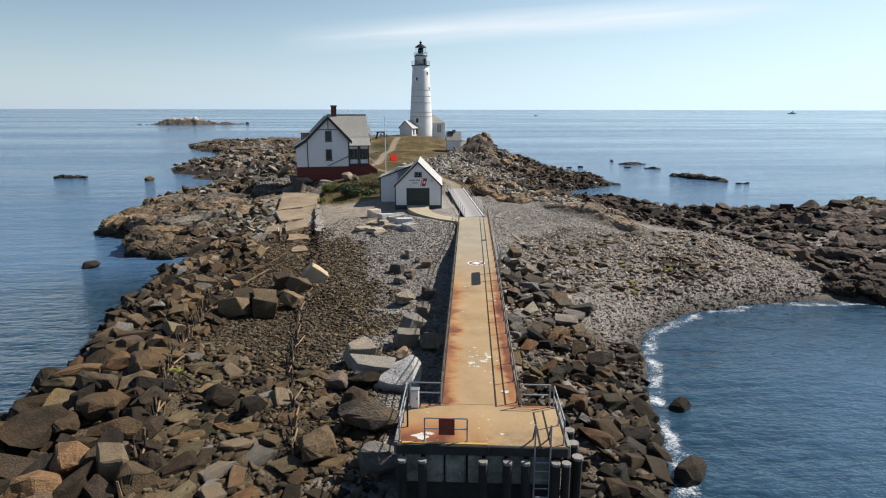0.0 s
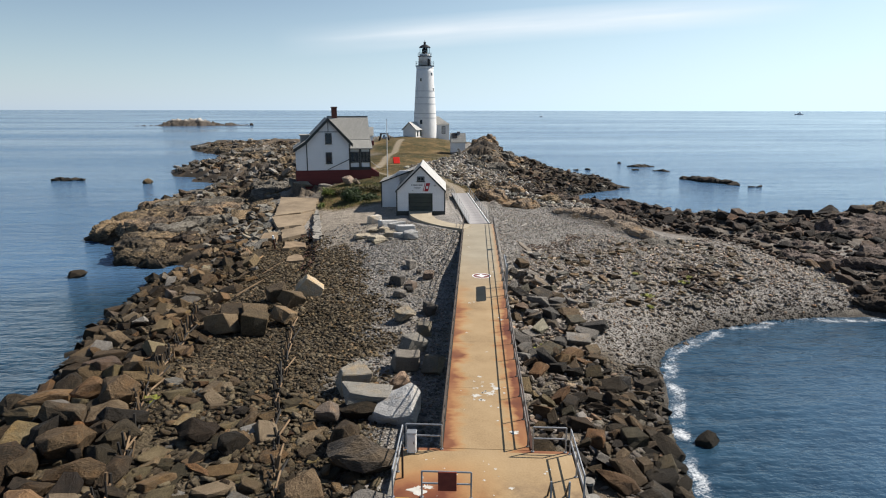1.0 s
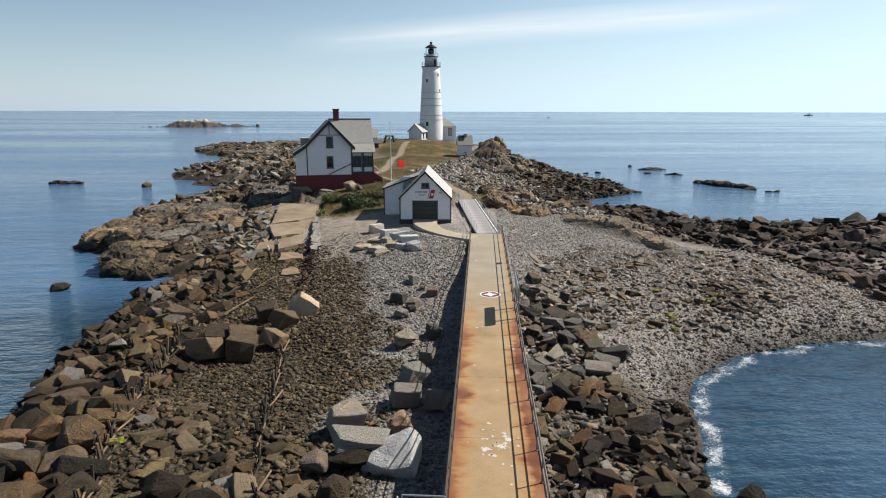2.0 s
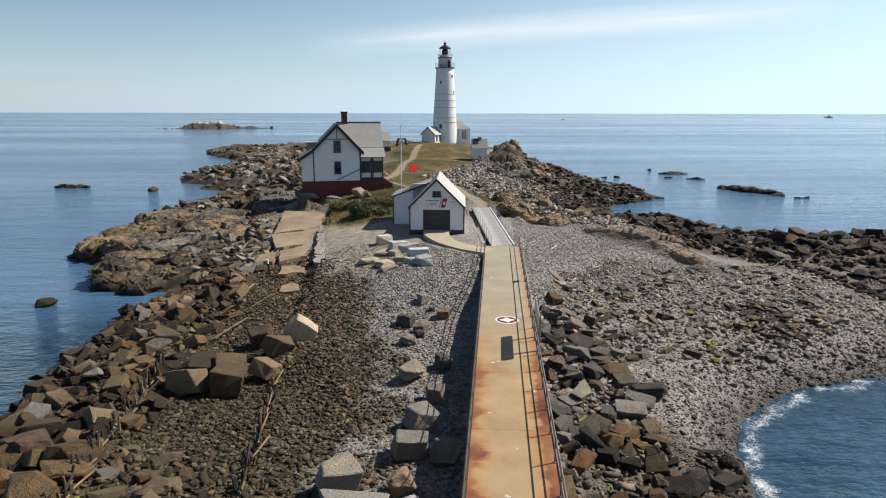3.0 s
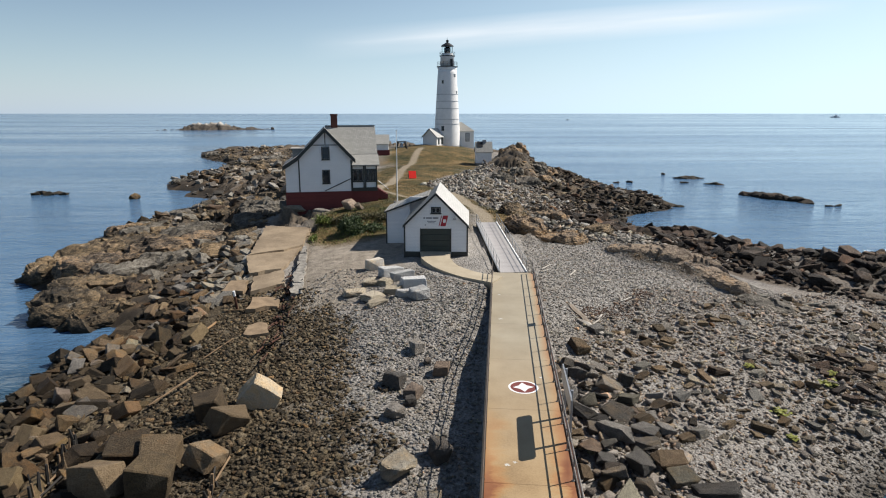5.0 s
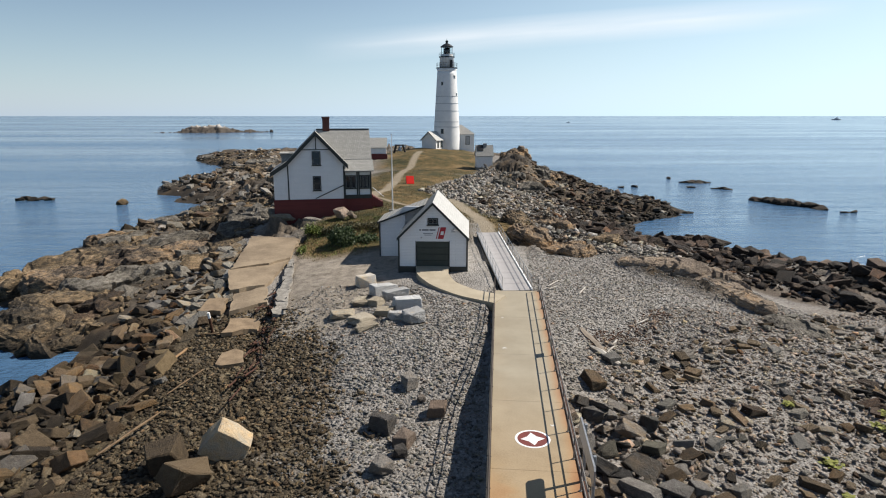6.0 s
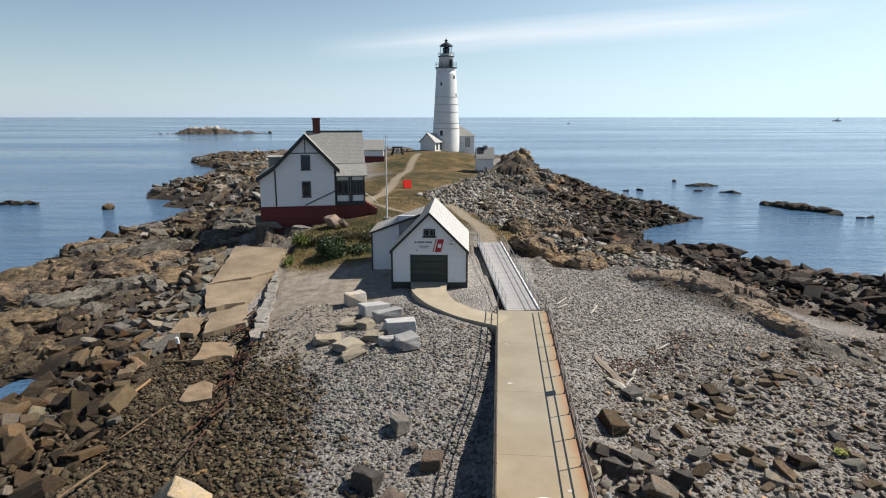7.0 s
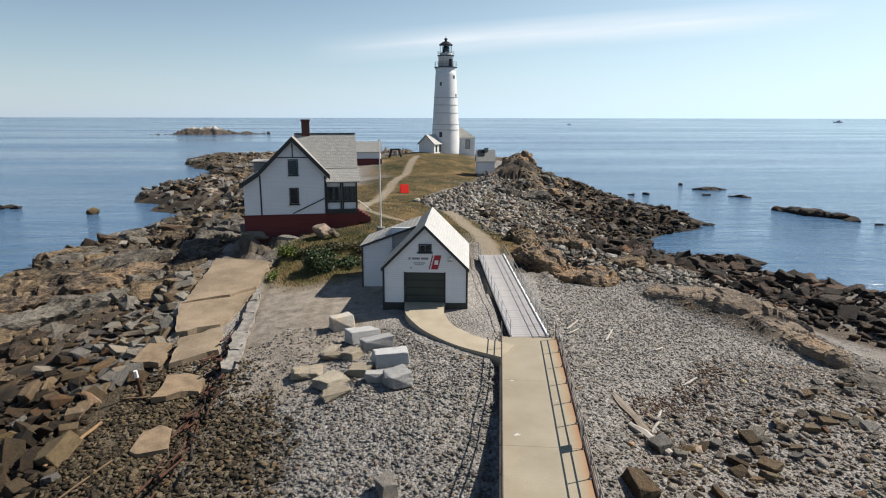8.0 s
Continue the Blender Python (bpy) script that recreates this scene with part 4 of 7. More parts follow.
part("roof", bm, grey_shingle, annex, "grey hipped roof")
part("door", box((0.1, -0.06, 0.0), (0.95, 0.04, 2.0), 0.02), galvanised, annex, "pale grey door")
part("door_frame", box((-0.02, -0.04, -0.1), (1.07, 0.03, 2.12), 0.01), dark_trim, annex)
hut = gabled_shed("small_white_hut", pose(16.3, 155.0, 5.65, 0, 0, 92), 3.0, 3.35, 2.5, 4.45, "small white square hut with grey roof on rocks", white_clapboard, grey_shingle, trim=grey_shingle)
part("roof_box", box((-0.35, 1.1, 4.3), (0.3, 1.9, 4.95), 0.04), dark_flat, hut, "grey box on the ridge")
part("roof_patch", slab_along([(-0.12, 4.62), (-0.95, 3.50)], 0.06, 1.9, 3.1), black_iron, hut, "dark patch on the roof slope beside the ridge box")
part("wall_patch", box((-1.7, -0.1, -1.3), (1.55, 3.4, 0.02), 0.05), concrete_pale, hut, "pale concrete footing")
low = empty("low_white_outbuilding", pose(-11.6, 163.0, 7.6, 0, 0, 3), "low white outbuilding with a broad grey roof", "building")
part("wall", box((-5, 0, -1.2), (5, 5.0, 1.75)), white_clapboard, low)
part("gable_wall", prism([(0.0, 1.75), (5.0, 1.75), (2.5, 3.6)], "x", 4.8, 5.0), white_clapboard, low)
part("roof_slope", slab_along([(2.5, 3.8), (-0.35, 1.72)], 0.12, -5.2, 5.25, "x"), grey_shingle, low, "broad grey roof slope")
part("roof_slope", slab_along([(2.5, 3.8), (5.35, 1.72)], 0.12, -5.2, 5.25, "x"), grey_shingle, low)
part("red_footing", box((-5.02, -0.25, -1.2), (5.3, -0.003, 0.35), 0.03), red_base, low, "dark red footing boards")

bell = empty("fog_bell_frame", pose(-3.9, 172, 7.5, 0, 0, 5), "dark timber frame holding an old fog bell", "bell frame")
for s in (-1, 1):
    for q in (-0.5, 0.5):
        part("leg", rod((s * 1.5, q, -0.4), (s * 0.8, q * 0.6, 1.9), 0.24, 6), timber_dark, bell)
part("crossbeam", box((-1.2, -0.35, 1.75), (1.2, 0.35, 2.05), 0.04), timber_dark, bell)
part("bell", turned([(0.55, 0.55), (0.5, 0.7), (0.36, 1.1), (0.3, 1.4), (0.1, 1.6)], 20), galvanised, bell, "grey cast bell", True)

# ---------------------------------------------------------------- keeper's house
def sash_window(thing, x0, x1, z0, z1, y, trim, glass, bars=(1, 2)):
    """A window in a wall that faces -y: frame, panes, and a sill."""
    f = 0.09
    bm = box((x0, y - 0.06, z0), (x0 + f, y + 0.02, z1))
    box((x1 - f, y - 0.06, z0), (x1, y + 0.02, z1), bm=bm)
    box((x0 + f, y - 0.06, z1 - f), (x1 - f, y + 0.02, z1), bm=bm)
    box((x0 + f, y - 0.06, z0), (x1 - f, y + 0.02, z0 + f), bm=bm)
    win = part("window", bm, trim, thing)
    nx, nz = bars
    for i in range(nx):
        for j in range(nz):
            a, c = x0 + f + (x1 - x0 - 2 * f) * i / nx, x0 + f + (x1 - x0 - 2 * f) * (i + 1) / nx
            p, q = z0 + f + (z1 - z0 - 2 * f) * j / nz, z0 + f + (z1 - z0 - 2 * f) * (j + 1) / nz
            part("pane", box((a + 0.02, y - 0.03 - 0.012 * j, p + 0.02), (c - 0.02, y - 0.01, q - 0.02)), glass, win)
    part("meeting_rail", box((x0 + f, y - 0.05, (z0 + z1) / 2 - 0.03), (x1 - f, y - 0.02, (z0 + z1) / 2 + 0.03)), trim, win)
    part("sill", box((x0 - 0.08, y - 0.14, z0 - 0.07), (x1 + 0.08, y, z0)), trim, win)
    return win


def keepers_house():
    thing = empty("keepers_house", pose(-6.95, 92.5, 0, 0, 0, 9.5), "white clapboard keeper's house with dark trim and red base", "house")
    base = 7.3
    part("foundation", prism([(-7.78, -0.08), (0.05, -0.08), (0.05, 0.5), (3.15, 0.5), (3.15, 8.2), (-7.78, 8.2)], "z", 3.0, base), red_base, thing, "dark red foundation wall")
    front = [(-7.7, base), (0, base), (0, 11.05), (-3.0, 14.35), (-6.1, 11.25), (-7.7, 10.25)]
    part("front_wall", prism(front, "y", 0, 0.25), white_clapboard, thing, "white front gable wall")
    part("left_wall", box((-7.7, 0.25, base), (-7.45, 8.1, 10.25)), white_clapboard, thing)
    part("right_wall", prism([(0.9, base), (8.1, base), (8.1, 10.7), (4.3, 14.2), (0.9, 10.7)], "x", 2.75, 3.0), white_clapboard, thing)
    part("back_wall", box((-7.45, 7.85, base), (2.75, 8.1, 10.7)), white_clapboard, thing)
    # front gable's roof
    right = [(-3.0, 14.78), (0.46, 11.12)]
    left = [(-3.0, 14.78), (-6.25, 11.5), (-8.02, 10.36)]
    part("gable_roof", slab_along(right, 0.14, -0.42, 4.3), grey_shingle, thing, "weathered grey shingle roof slope")
    part("gable_roof", slab_along(left, 0.14, -0.42, 8.4), grey_shingle, thing, "weathered grey shingle roof slope")
    for side in (right, left):
        part("rake_board", slab_along([(p, z + 0.02) for p, z in side], 0.50, -0.50, -0.425), dark_trim, thing, "dark gable board")
        part("soffit", slab_along([(p, z - 0.15) for p, z in side], 0.06, -0.42, -0.003), dark_trim, thing)
    # main roof, its ridge across
    slope = [(4.3, 14.9), (1.35, 11.62)]
    part("main_roof", slab_along(slope, 0.14, -2.9, 3.25, "x"), grey_shingle, thing, "weathered grey shingle roof slope")
    part("porch_roof", slab_along([(1.40, 11.60), (-0.18, 10.42)], 0.12, 0.08, 3.35, "x"), grey_shingle, thing, "lighter shallow porch roof")
    part("main_roof", slab_along([(4.3, 14.9), (8.4, 10.5)], 0.14, -2.9, 3.25, "x"), grey_shingle, thing)
    part("ridge_board", box((-2.9, 4.2, 14.86), (3.25, 4.42, 14.98), 0.02), dark_trim, thing)
    part("dormer", prism([(2.6, 10.8), (5.6, 10.8), (5.6, 12.2), (2.6, 12.2)], "x", -6.9, -5.0), grey_shingle, thing, "small shingled dormer")
    part("dormer_roof", slab_along([(2.4, 12.3), (5.8, 12.3)], 0.1, -7.1, -5.0, "x"), grey_shingle, thing)
    # chimney
    bm = box((-2.15, 4.1, 14.3), (-1.35, 4.9, 16.15), 0.02)
    chimney = part("chimney", bm, chimney_brick, thing, "dark red brick chimney")
    part("chimney_cap", box((-2.22, 4.03, 16.15), (-1.28, 4.97, 16.35), 0.03), chimney_brick, chimney)
    # trim on the front
    part("corner_board", box((-6.2, -0.04, base), (-6.06, -0.003, 11.12)), dark_trim, thing)
    part("corner_board", box((-0.10, -0.04, base), (0.02, -0.003, 11.0)), dark_trim, thing)
    part("belt_board", box((-4.55, -0.04, 12.74), (-1.55, -0.003, 12.84)), dark_trim, thing)
    part("king_board", box((-3.05, -0.04, 12.84), (-2.95, -0.003, 14.25)), dark_trim, thing)
    part("gutter_spout", rod((0.25, -0.2, 11.05), (0.1, -0.06, 10.6), 0.05, 6), white_paint, thing)
    part("stair_rail", rod((-3.2, -0.09, 7.38), (0.02, -0.09, 8.85), 0.05, 6), dark_trim, thing, "slanting dark pipe across the wall")
    sash_window(thing, -3.46, -2.52, 11.08, 12.62, 0, dark_trim, glass_dark)
    sash_window(thing, -3.46, -2.56, 8.26, 9.88, 0, dark_trim, glass_dark)
    # glazed porch
    part("porch_wall", box((0.02, 0.62, base - 0.1), (3.0, 0.72, 10.4)), white_clapboard, thing, "white porch wall bands")
    part("porch_base", box((0.02, 0.40, 7.2), (3.1, 0.8, 7.62)), dark_trim, thing)
    for x in (0.02, 1.42, 1.62, 2.96):
        part("porch_post", box((x, 0.50, 7.6), (x + 0.14, 0.62, 10.35)), dark_trim, thing)
    part("porch_lintel", box((0.02, 0.48, 10.22), (3.1, 0.62, 10.42)), dark_trim, thing)
    for x0, n in ((0.17, 2), (1.77, 3)):
        w = 1.22 / n
        for k in range(n):
            sash_window(thing, x0 + k * w, x0 + (k + 1) * w - 0.02, 8.35, 9.85, 0.62, dark_trim, glass_dark, (1, 1))
    part("porch_side", box((2.92, 0.8, base), (3.02, 1.0, 10.4)), white_clapboard, thing)
    for k in range(5):
        part("step", box((3.1, 0.9 + 0.02 * k, 6.2 - 0.02 * k), (3.3 + 0.28 * k, 2.0, 7.5 - 0.19 * k), 0.02), red_base, thing, "dark red wooden step")
    part("step_rail", rod((3.2, 0.9, 8.4), (4.5, 0.9, 7.3), 0.04, 6), galvanised, thing)
    return thing


keepers_house()

# ---------------------------------------------------------------- boathouse
def boathouse():
    thing = empty("boathouse", pose(2.78, 71.78, 4.38, 0, 0, -4.0), "white gabled boathouse with dark trim and green door", "boathouse")
    h, eave, apex, deep = 2.80, 2.42, 5.2, 8.2
    outline = [(-h, -1.0), (-1.36, -1.0), (-1.36, 2.12), (1.31, 2.12), (1.31, -1.0), (h, -1.0), (h, eave), (0, apex), (-h, eave)]
    part("front_wall", prism(outline, "y", 0, 0.2), white_clapboard, thing, "white front gable wall")
    for s in (-1, 1):
        part("side_wall", box((s * h, 0.2, -1.0), (s * (h - 0.2), deep, eave)), white_clapboard, thing)
        part("corner_board", box((s * h - 0.06 if s < 0 else h - 0.07, -0.045, -0.6), (s * h + 0.07 if s < 0 else h + 0.06, -0.003, eave)), dark_trim, thing)
    part("back_wall", prism([(-h + 0.2, -1.0), (h - 0.2, -1.0), (h - 0.2, eave), (0, apex), (-h + 0.2, eave)], "y", deep - 0.2, deep), white_clapboard, thing)
    rise = (apex - eave) / h
    # right slope takes the paler shingle, left slope the grey one
    for s, roof in ((-1, grey_shingle), (1, pale_roof)):
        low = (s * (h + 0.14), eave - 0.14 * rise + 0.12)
        part("roof_slope", slab_along([(0, apex + 0.14), low], 0.12, -0.16, deep + 0.2), roof, thing, "paler right roof slope" if s > 0 else "grey left roof slope")
        part("rake_board", slab_along([(0, apex + 0.15), (low[0], low[1] + 0.02)], 0.24, -0.23, -0.165), dark_trim, thing)
    part("base_board", box((-h, -0.04, -0.6), (-1.40, -0.003, 0.03)), dark_trim, thing)
    part("base_board", box((1.35, -0.04, -0.6), (h, -0.003, 0.03)), dark_trim, thing)
    door = part("overhead_door", box((-1.36, 0.10, -0.15), (1.31, 0.16, 2.12)), door_green, thing, "closed dark green overhead door")
    for k in range(4):
        part("door_panel", box((-1.33, 0.06, 0.02 + 0.53 * k), (1.28, 0.10, 0.50 + 0.53 * k), 0.015), door_green, door)
    for x in (-1.42, 1.31):
        part("door_jamb", box((x, -0.03, 0), (x + 0.06, 0.05, 2.16)), dark_trim, door)
    sash_window(thing, -0.42, 0.44, 3.50, 4.06, 0, dark_trim, glass_dark, (2, 1))
    # painted mark: a slanted red band with a white spot and a thin stripe
    band = part("painted_band", prism([(0.40, 2.34), (0.86, 2.34), (1.10, 3.30), (0.64, 3.30)], "y", -0.02, -0.004), emblem_red, thing, "slanted red painted band")
    part("white_spot", prism([(0.62, 2.66), (0.86, 2.66), (0.90, 2.96), (0.66, 2.96)], "y", -0.026, -0.0205), white_paint, band)
    part("thin_stripe", prism([(0.24, 2.34), (0.31, 2.34), (0.55, 3.30), (0.48, 3.30)], "y", -0.02, -0.004), emblem_red, band)
    for x0, x1, z0, z1 in ((-1.1, -0.95, 3.0, 3.14), (-0.88, -0.34, 3.0, 3.14), (-0.27, 0.22, 3.0, 3.14), (-0.78, 0.02, 2.74, 2.80), (-0.7, -0.1, 2.62, 2.67)):
        part("lettering_bar", box((x0, -0.012, z0), (x1, -0.004, z1)), dark_flat, thing, "faded grey bar of lettering")
    part("wall_vent", rod((-0.93, -0.06, 2.45), (-0.93, 0.0, 2.45), 0.07, 8), galvanised, thing)
    part("flood_lamp", box((1.52, -0.5, 2.98), (1.82, -0.2, 3.16), 0.02), galvanised, thing, "grey twin floodlight under the eave")
    part("flood_lamp_arm", rod((1.67, -0.25, 3.12), (1.67, 0.0, 3.2), 0.03, 6), galvanised, thing)
    # lean-to wing
    part("wing_wall", prism([(-5.05, -0.8), (-h, -0.8), (-h, 4.25), (-1.0, 4.25), (-5.05, 2.74)], "y", 5.0, 5.2), white_clapboard, thing, "white lean-to wing wall")
    part("wing_wall", box((-5.05, 5.2, -0.8), (-4.85, 9.4, 2.74)), white_clapboard, thing)
    part("wing_roof", slab_along([(-1.0, 4.42), (-5.25, 2.84)], 0.10, 4.85, 9.6), grey_shingle, thing, "pale grey lean-to roof")
    part("wing_rake", slab_along([(-1.0, 4.43), (-5.27, 2.84)], 0.16, 4.80, 4.847), dark_trim, thing)
    part("wing_corner", box((-5.11, 4.95, -0.6), (-5.00, 4.997, 2.74)), dark_trim, thing)
    return thing


boathouse()

# ---------------------------------------------------------------- flagpole, red board
pole = empty("flagpole", pose(-1.4, 89.5, 6.3), "bare white flagpole on a small concrete foot", "flagpole")
part("mast", rod((0, 0, 0), (0, 0, 8.2), 0.08, 10, 0.04), white_paint, pole)
part("foot", rod((0, 0, -0.3), (0, 0, 0.16), 0.42, 10), concrete_pale, pole)
part("ball", rod((0, 0, 8.18), (0, 0, 8.3), 0.07, 8), galvanised, pole)
part("cleat", box((-0.04, -0.14, 1.1), (0.04, -0.05, 1.3)), galvanised, pole)
board = empty("red_board", pose(-0.25, 123.5, float(height(-0.25, 123.5)), 0, 0, 8), "square bright red marker board propped on grass", "sign")
tilted = prism([(-0.15, 0.1), (-0.07, 0.05), (0.88, 1.20), (0.80, 1.26)], "x", -0.62, 0.62)
part("panel", tilted, sign_red, board)
for x in (-0.6, 0.6):
    part("leg", rod((x, 0.95, -0.3), (x, 0.78, 1.1), 0.05, 6), timber_dark, board)

# ---------------------------------------------------------------- pier
DECK = 3.75
PIER = pose(3.55, 20.65, DECK, 0, 0, -6.75)


def railing(thing, a, b, high, gap, material, rails=(1.0, 0.55), first=True, last=True, r=0.03):
    """A straight pipe railing from a to b: rails, and posts about a gap apart."""
    a, b = Vector(a), Vector(b)
    n = max(1, round((b - a).length / gap))
    for k in range(n + 1):
        if (k == 0 and not first) or (k == n and not last):
            continue
        p = a.lerp(b, k / n)
        post = part("post", rod(p + Vector((0, 0, -0.12)), p + Vector((0, 0, high)), r, 8), material, thing)
        part("post_base", rod(p, p + Vector((0, 0, 0.03)), r * 2.2, 8), material, post)
    for q in rails:
        part("rail", rod(a + Vector((0, 0, high * q)), b + Vector((0, 0, high * q)), r, 8), material, thing)


def pier():
    thing = empty("pier", PIER, "long rust-stained concrete pier with a T-shaped head", "pier")
    edges = [0, 5.2, 10.9, 16.6, 22.3, 28.0, 33.7, 40.1, 46.4]
    for a, b in zip(edges, edges[1:]):
        part("deck_panel", box((-1.62, a + 0.004, -0.30), (1.62, b - 0.004, 0), 0.006), deck_mat, thing)
    part("head_deck", box((-3.15, -3.25, -0.32), (3.12, -0.012, 0), 0.015), deck_mat, thing, "wide rust-stained concrete pier head")
    part("kerb", box((-3.2, -3.42, -0.36), (0.3, -3.26, 0.03), 0.03), concrete_dark, thing)
    part("kerb_stripe", box((-3.0, -3.30, 0.032), (0.2, -3.18, 0.06), 0.01), yellow_paint, thing, "worn yellow edge strip")
    part("kerb", box((0.3, -3.40, -0.36), (3.2, -3.26, 0.02), 0.03), concrete_dark, thing)
    for s in (-1, 1):
        part("edge_beam", box((s * 1.63, 0.0, -0.42), (s * 1.76, 46.4, 0.06), 0.01), rusty if s > 0 else concrete_dark, thing, "edge beam, rusty on the right and near-black on the left")
        part("head_edge", box((s * 3.16, -3.25, -0.5), (s * 3.30, -0.05, 0.05), 0.02), concrete_pale, thing)
        part("stringer", box((s * 1.1, 0.1, -0.75), (s * 1.4, 46.2, -0.31)), timber_dark, thing)
    for k in range(11):
        y = 2.0 + 4.3 * k
        part("cross_beam", box((-1.6, y - 0.18, -1.05), (1.6, y + 0.18, -0.752)), timber_dark, thing)
        for x in (-1.35, 0, 1.35):
            part("support_post", rod((x, y, -4.6 + 0.035 * y), (x, y, -1.05), 0.17, 8), timber_dark, thing)
    # head: dark bulkhead, fender piles with pale caps, ladder
    # near-black below the facing stones: the void's shade is put into the colour
    part("bulkhead", box((-3.0, -3.0, -5.5), (3.0, -0.3, -0.33)), concrete_dark, thing, "wet concrete bulkhead, near-black to paint the shaded void")
    for x, w in ((-2.6, 0.62), (-1.78, 0.7), (-0.98, 0.78), (-0.25, 0.52), (0.5, 0.7), (1.28, 0.6), (2.2, 0.8)):
        part("facing_stone", box((x - w / 2, -3.22, -1.65), (x + w / 2, -3.02, -0.42), 0.07), facing_stone_mat, thing, "weathered stone facing block")
    for x in (-2.95, -2.2, 0.05, 0.95, 1.62, 2.72, 3.1):
        pile = part("fender_post", rod((x, -3.62, -5.4), (x, -3.62, -0.50), 0.17, 10), timber_dark, thing, "tarred timber fender post")
        part("pile_cap", rod((x, -3.62, -0.52), (x, -3.62, -0.42), 0.175, 10), cap_grey, pile)
    for y in (-3.0, -2.0, -1.0):
        pile = part("fender_post", rod((3.62, y, -5.4), (3.62, y, -0.6), 0.19, 10), timber_dark, thing, "tarred timber fender post")
        part("pile_cap", rod((3.62, y, -0.62), (3.62, y, -0.52), 0.22, 10), cap_grey, pile)
    ladder = part("ladder", rod((1.95, -3.52, -4.4), (1.95, -3.48, 1.0), 0.035, 6), galvanised, thing, "steel ladder down the pier's face")
    part("stile", rod((2.52, -3.52, -4.4), (2.52, -3.48, 1.0), 0.035, 6), galvanised, ladder)
    for k in range(11):
        part("rung", rod((1.95, -3.52, -4.1 + 0.36 * k), (2.52, -3.52, -4.1 + 0.36 * k), 0.022, 6), galvanised, ladder)
    for x in (1.95, 2.52):
        part("grab_rail", rod((x, -3.48, 0.98), (x, -2.75, 0.02), 0.035, 6), black_iron, ladder)
    return thing


pier()

# railings are things of their own
rail = empty("pier_railing", PIER, "rust-speckled pipe railing along the pier's edge", "railing", "pier railings")
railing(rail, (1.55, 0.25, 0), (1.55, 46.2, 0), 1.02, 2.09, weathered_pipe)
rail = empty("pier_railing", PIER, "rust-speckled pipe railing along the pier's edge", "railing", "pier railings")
# left railing: a darker rust-brown pipe colour than the right one
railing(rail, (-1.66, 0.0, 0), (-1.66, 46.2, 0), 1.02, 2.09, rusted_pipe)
for a, b in (((-2.98, -0.1, 0), (-1.66, -0.1, 0)), ((-3.1, -3.1, 0), (-3.1, -0.2, 0)), ((1.70, -0.1, 0), (2.9, -0.1, 0)), ((3.05, -3.1, 0), (3.05, -0.2, 0))):
    rail = empty("head_railing", PIER, "galvanised pipe railing on the pier head", "railing", "pier head railings")
    railing(rail, a, b, 1.0, 1.35, galvanised)
guard = empty("guard_frame", PIER, "pipe guard frame with a rusty square board", "railing")
railing(guard, (-2.15, -3.05, 0), (-0.55, -3.05, 0), 0.95, 1.6, galvanised)
part("rusty_board", box((-1.62, -3.13, 0.30), (-1.02, -3.09, 0.98), 0.01), board_red, guard, "square rusted steel board")
part("corner_pole", rod((-2.9, -2.0, 0), (-2.9, -2.0, 1.25), 0.04, 6), black_iron, guard)

cab = empty("service_cabinet", PIER @ pose(-2.75, -0.32, 0), "small white electrical cabinet fixed to the railing", "cabinet")
part("body", box((-0.17, -0.14, 0.0), (0.17, 0.14, 0.78), 0.03), white_paint, cab)
part("lid", box((-0.19, -0.17, 0.78), (0.19, 0.16, 0.84), 0.02), galvanised, cab)
part("door", box((-0.14, -0.155, 0.12), (0.14, -0.142, 0.70)), white_paint, cab)
part("latch", box((0.08, -0.175, 0.4), (0.11, -0.156, 0.5)), black_iron, cab)

# board on two posts over the railing
sign = empty("sign_board", PIER @ pose(1.62, 20.7, 0), "long grey sign board on two posts beside the railing", "sign")
for y in (-1.05, 1.05):
    part("post", box((0.04, y - 0.06, -0.2), (0.14, y + 0.06, 2.25), 0.01), galvanised, sign)
bm = prism([(-1.75, 1.62), (-1.62, 1.52), (1.62, 1.52), (1.75, 1.62), (1.75, 2.12), (1.62, 2.22), (-1.62, 2.22), (-1.75, 2.12)], "x", -0.03, 0.03)
part("board", bm, galvanised, sign, "grey back of the sign board")
small = empty("small_sign", PIER @ pose(1.55, 33.9, 0), "small square sign hung on the railing", "sign")
part("board", box((-0.05, -0.28, 0.42), (-0.035, 0.28, 1.0), 0.004), galvanised, small)
part("bracket", box((-0.035, -0.04, 0.5), (0.035, 0.04, 0.95)), galvanised, small)

# painted mark on the deck
mark = empty("deck_mark", PIER @ pose(0.06, 24.6, 0.005), "painted round deck mark, white ring round dark red", "painted mark")


def disc(r0, r1, z, n=48):
    bm = bmesh.new()
    a = [bm.verts.new((r1 * math.cos(2 * math.pi * k / n), r1 * math.sin(2 * math.pi * k / n), z)) for k in range(n)]
    if r0 <= 0:
        bm.faces.new(a)
        return bm
    c = [bm.verts.new((r0 * math.cos(2 * math.pi * k / n), r0 * math.sin(2 * math.pi * k / n), z)) for k in range(n)]
    for k in range(n):
        bm.faces.new((a[k], a[(k + 1) % n], c[(k + 1) % n], c[k]))
    return bm


part("ring", disc(0.62, 0.72, 0.001), white_paint, mark)
part("field", disc(0, 0.62, 0.0), maroon, mark)
bm = bmesh.new()
bm.faces.new([bm.verts.new(((0.50 if k % 2 == 0 else 0.27) * math.cos(0.12 + k * math.pi / 4), (0.50 if k % 2 == 0 else 0.27) * math.sin(0.12 + k * math.pi / 4), 0.004)) for k in range(8)])
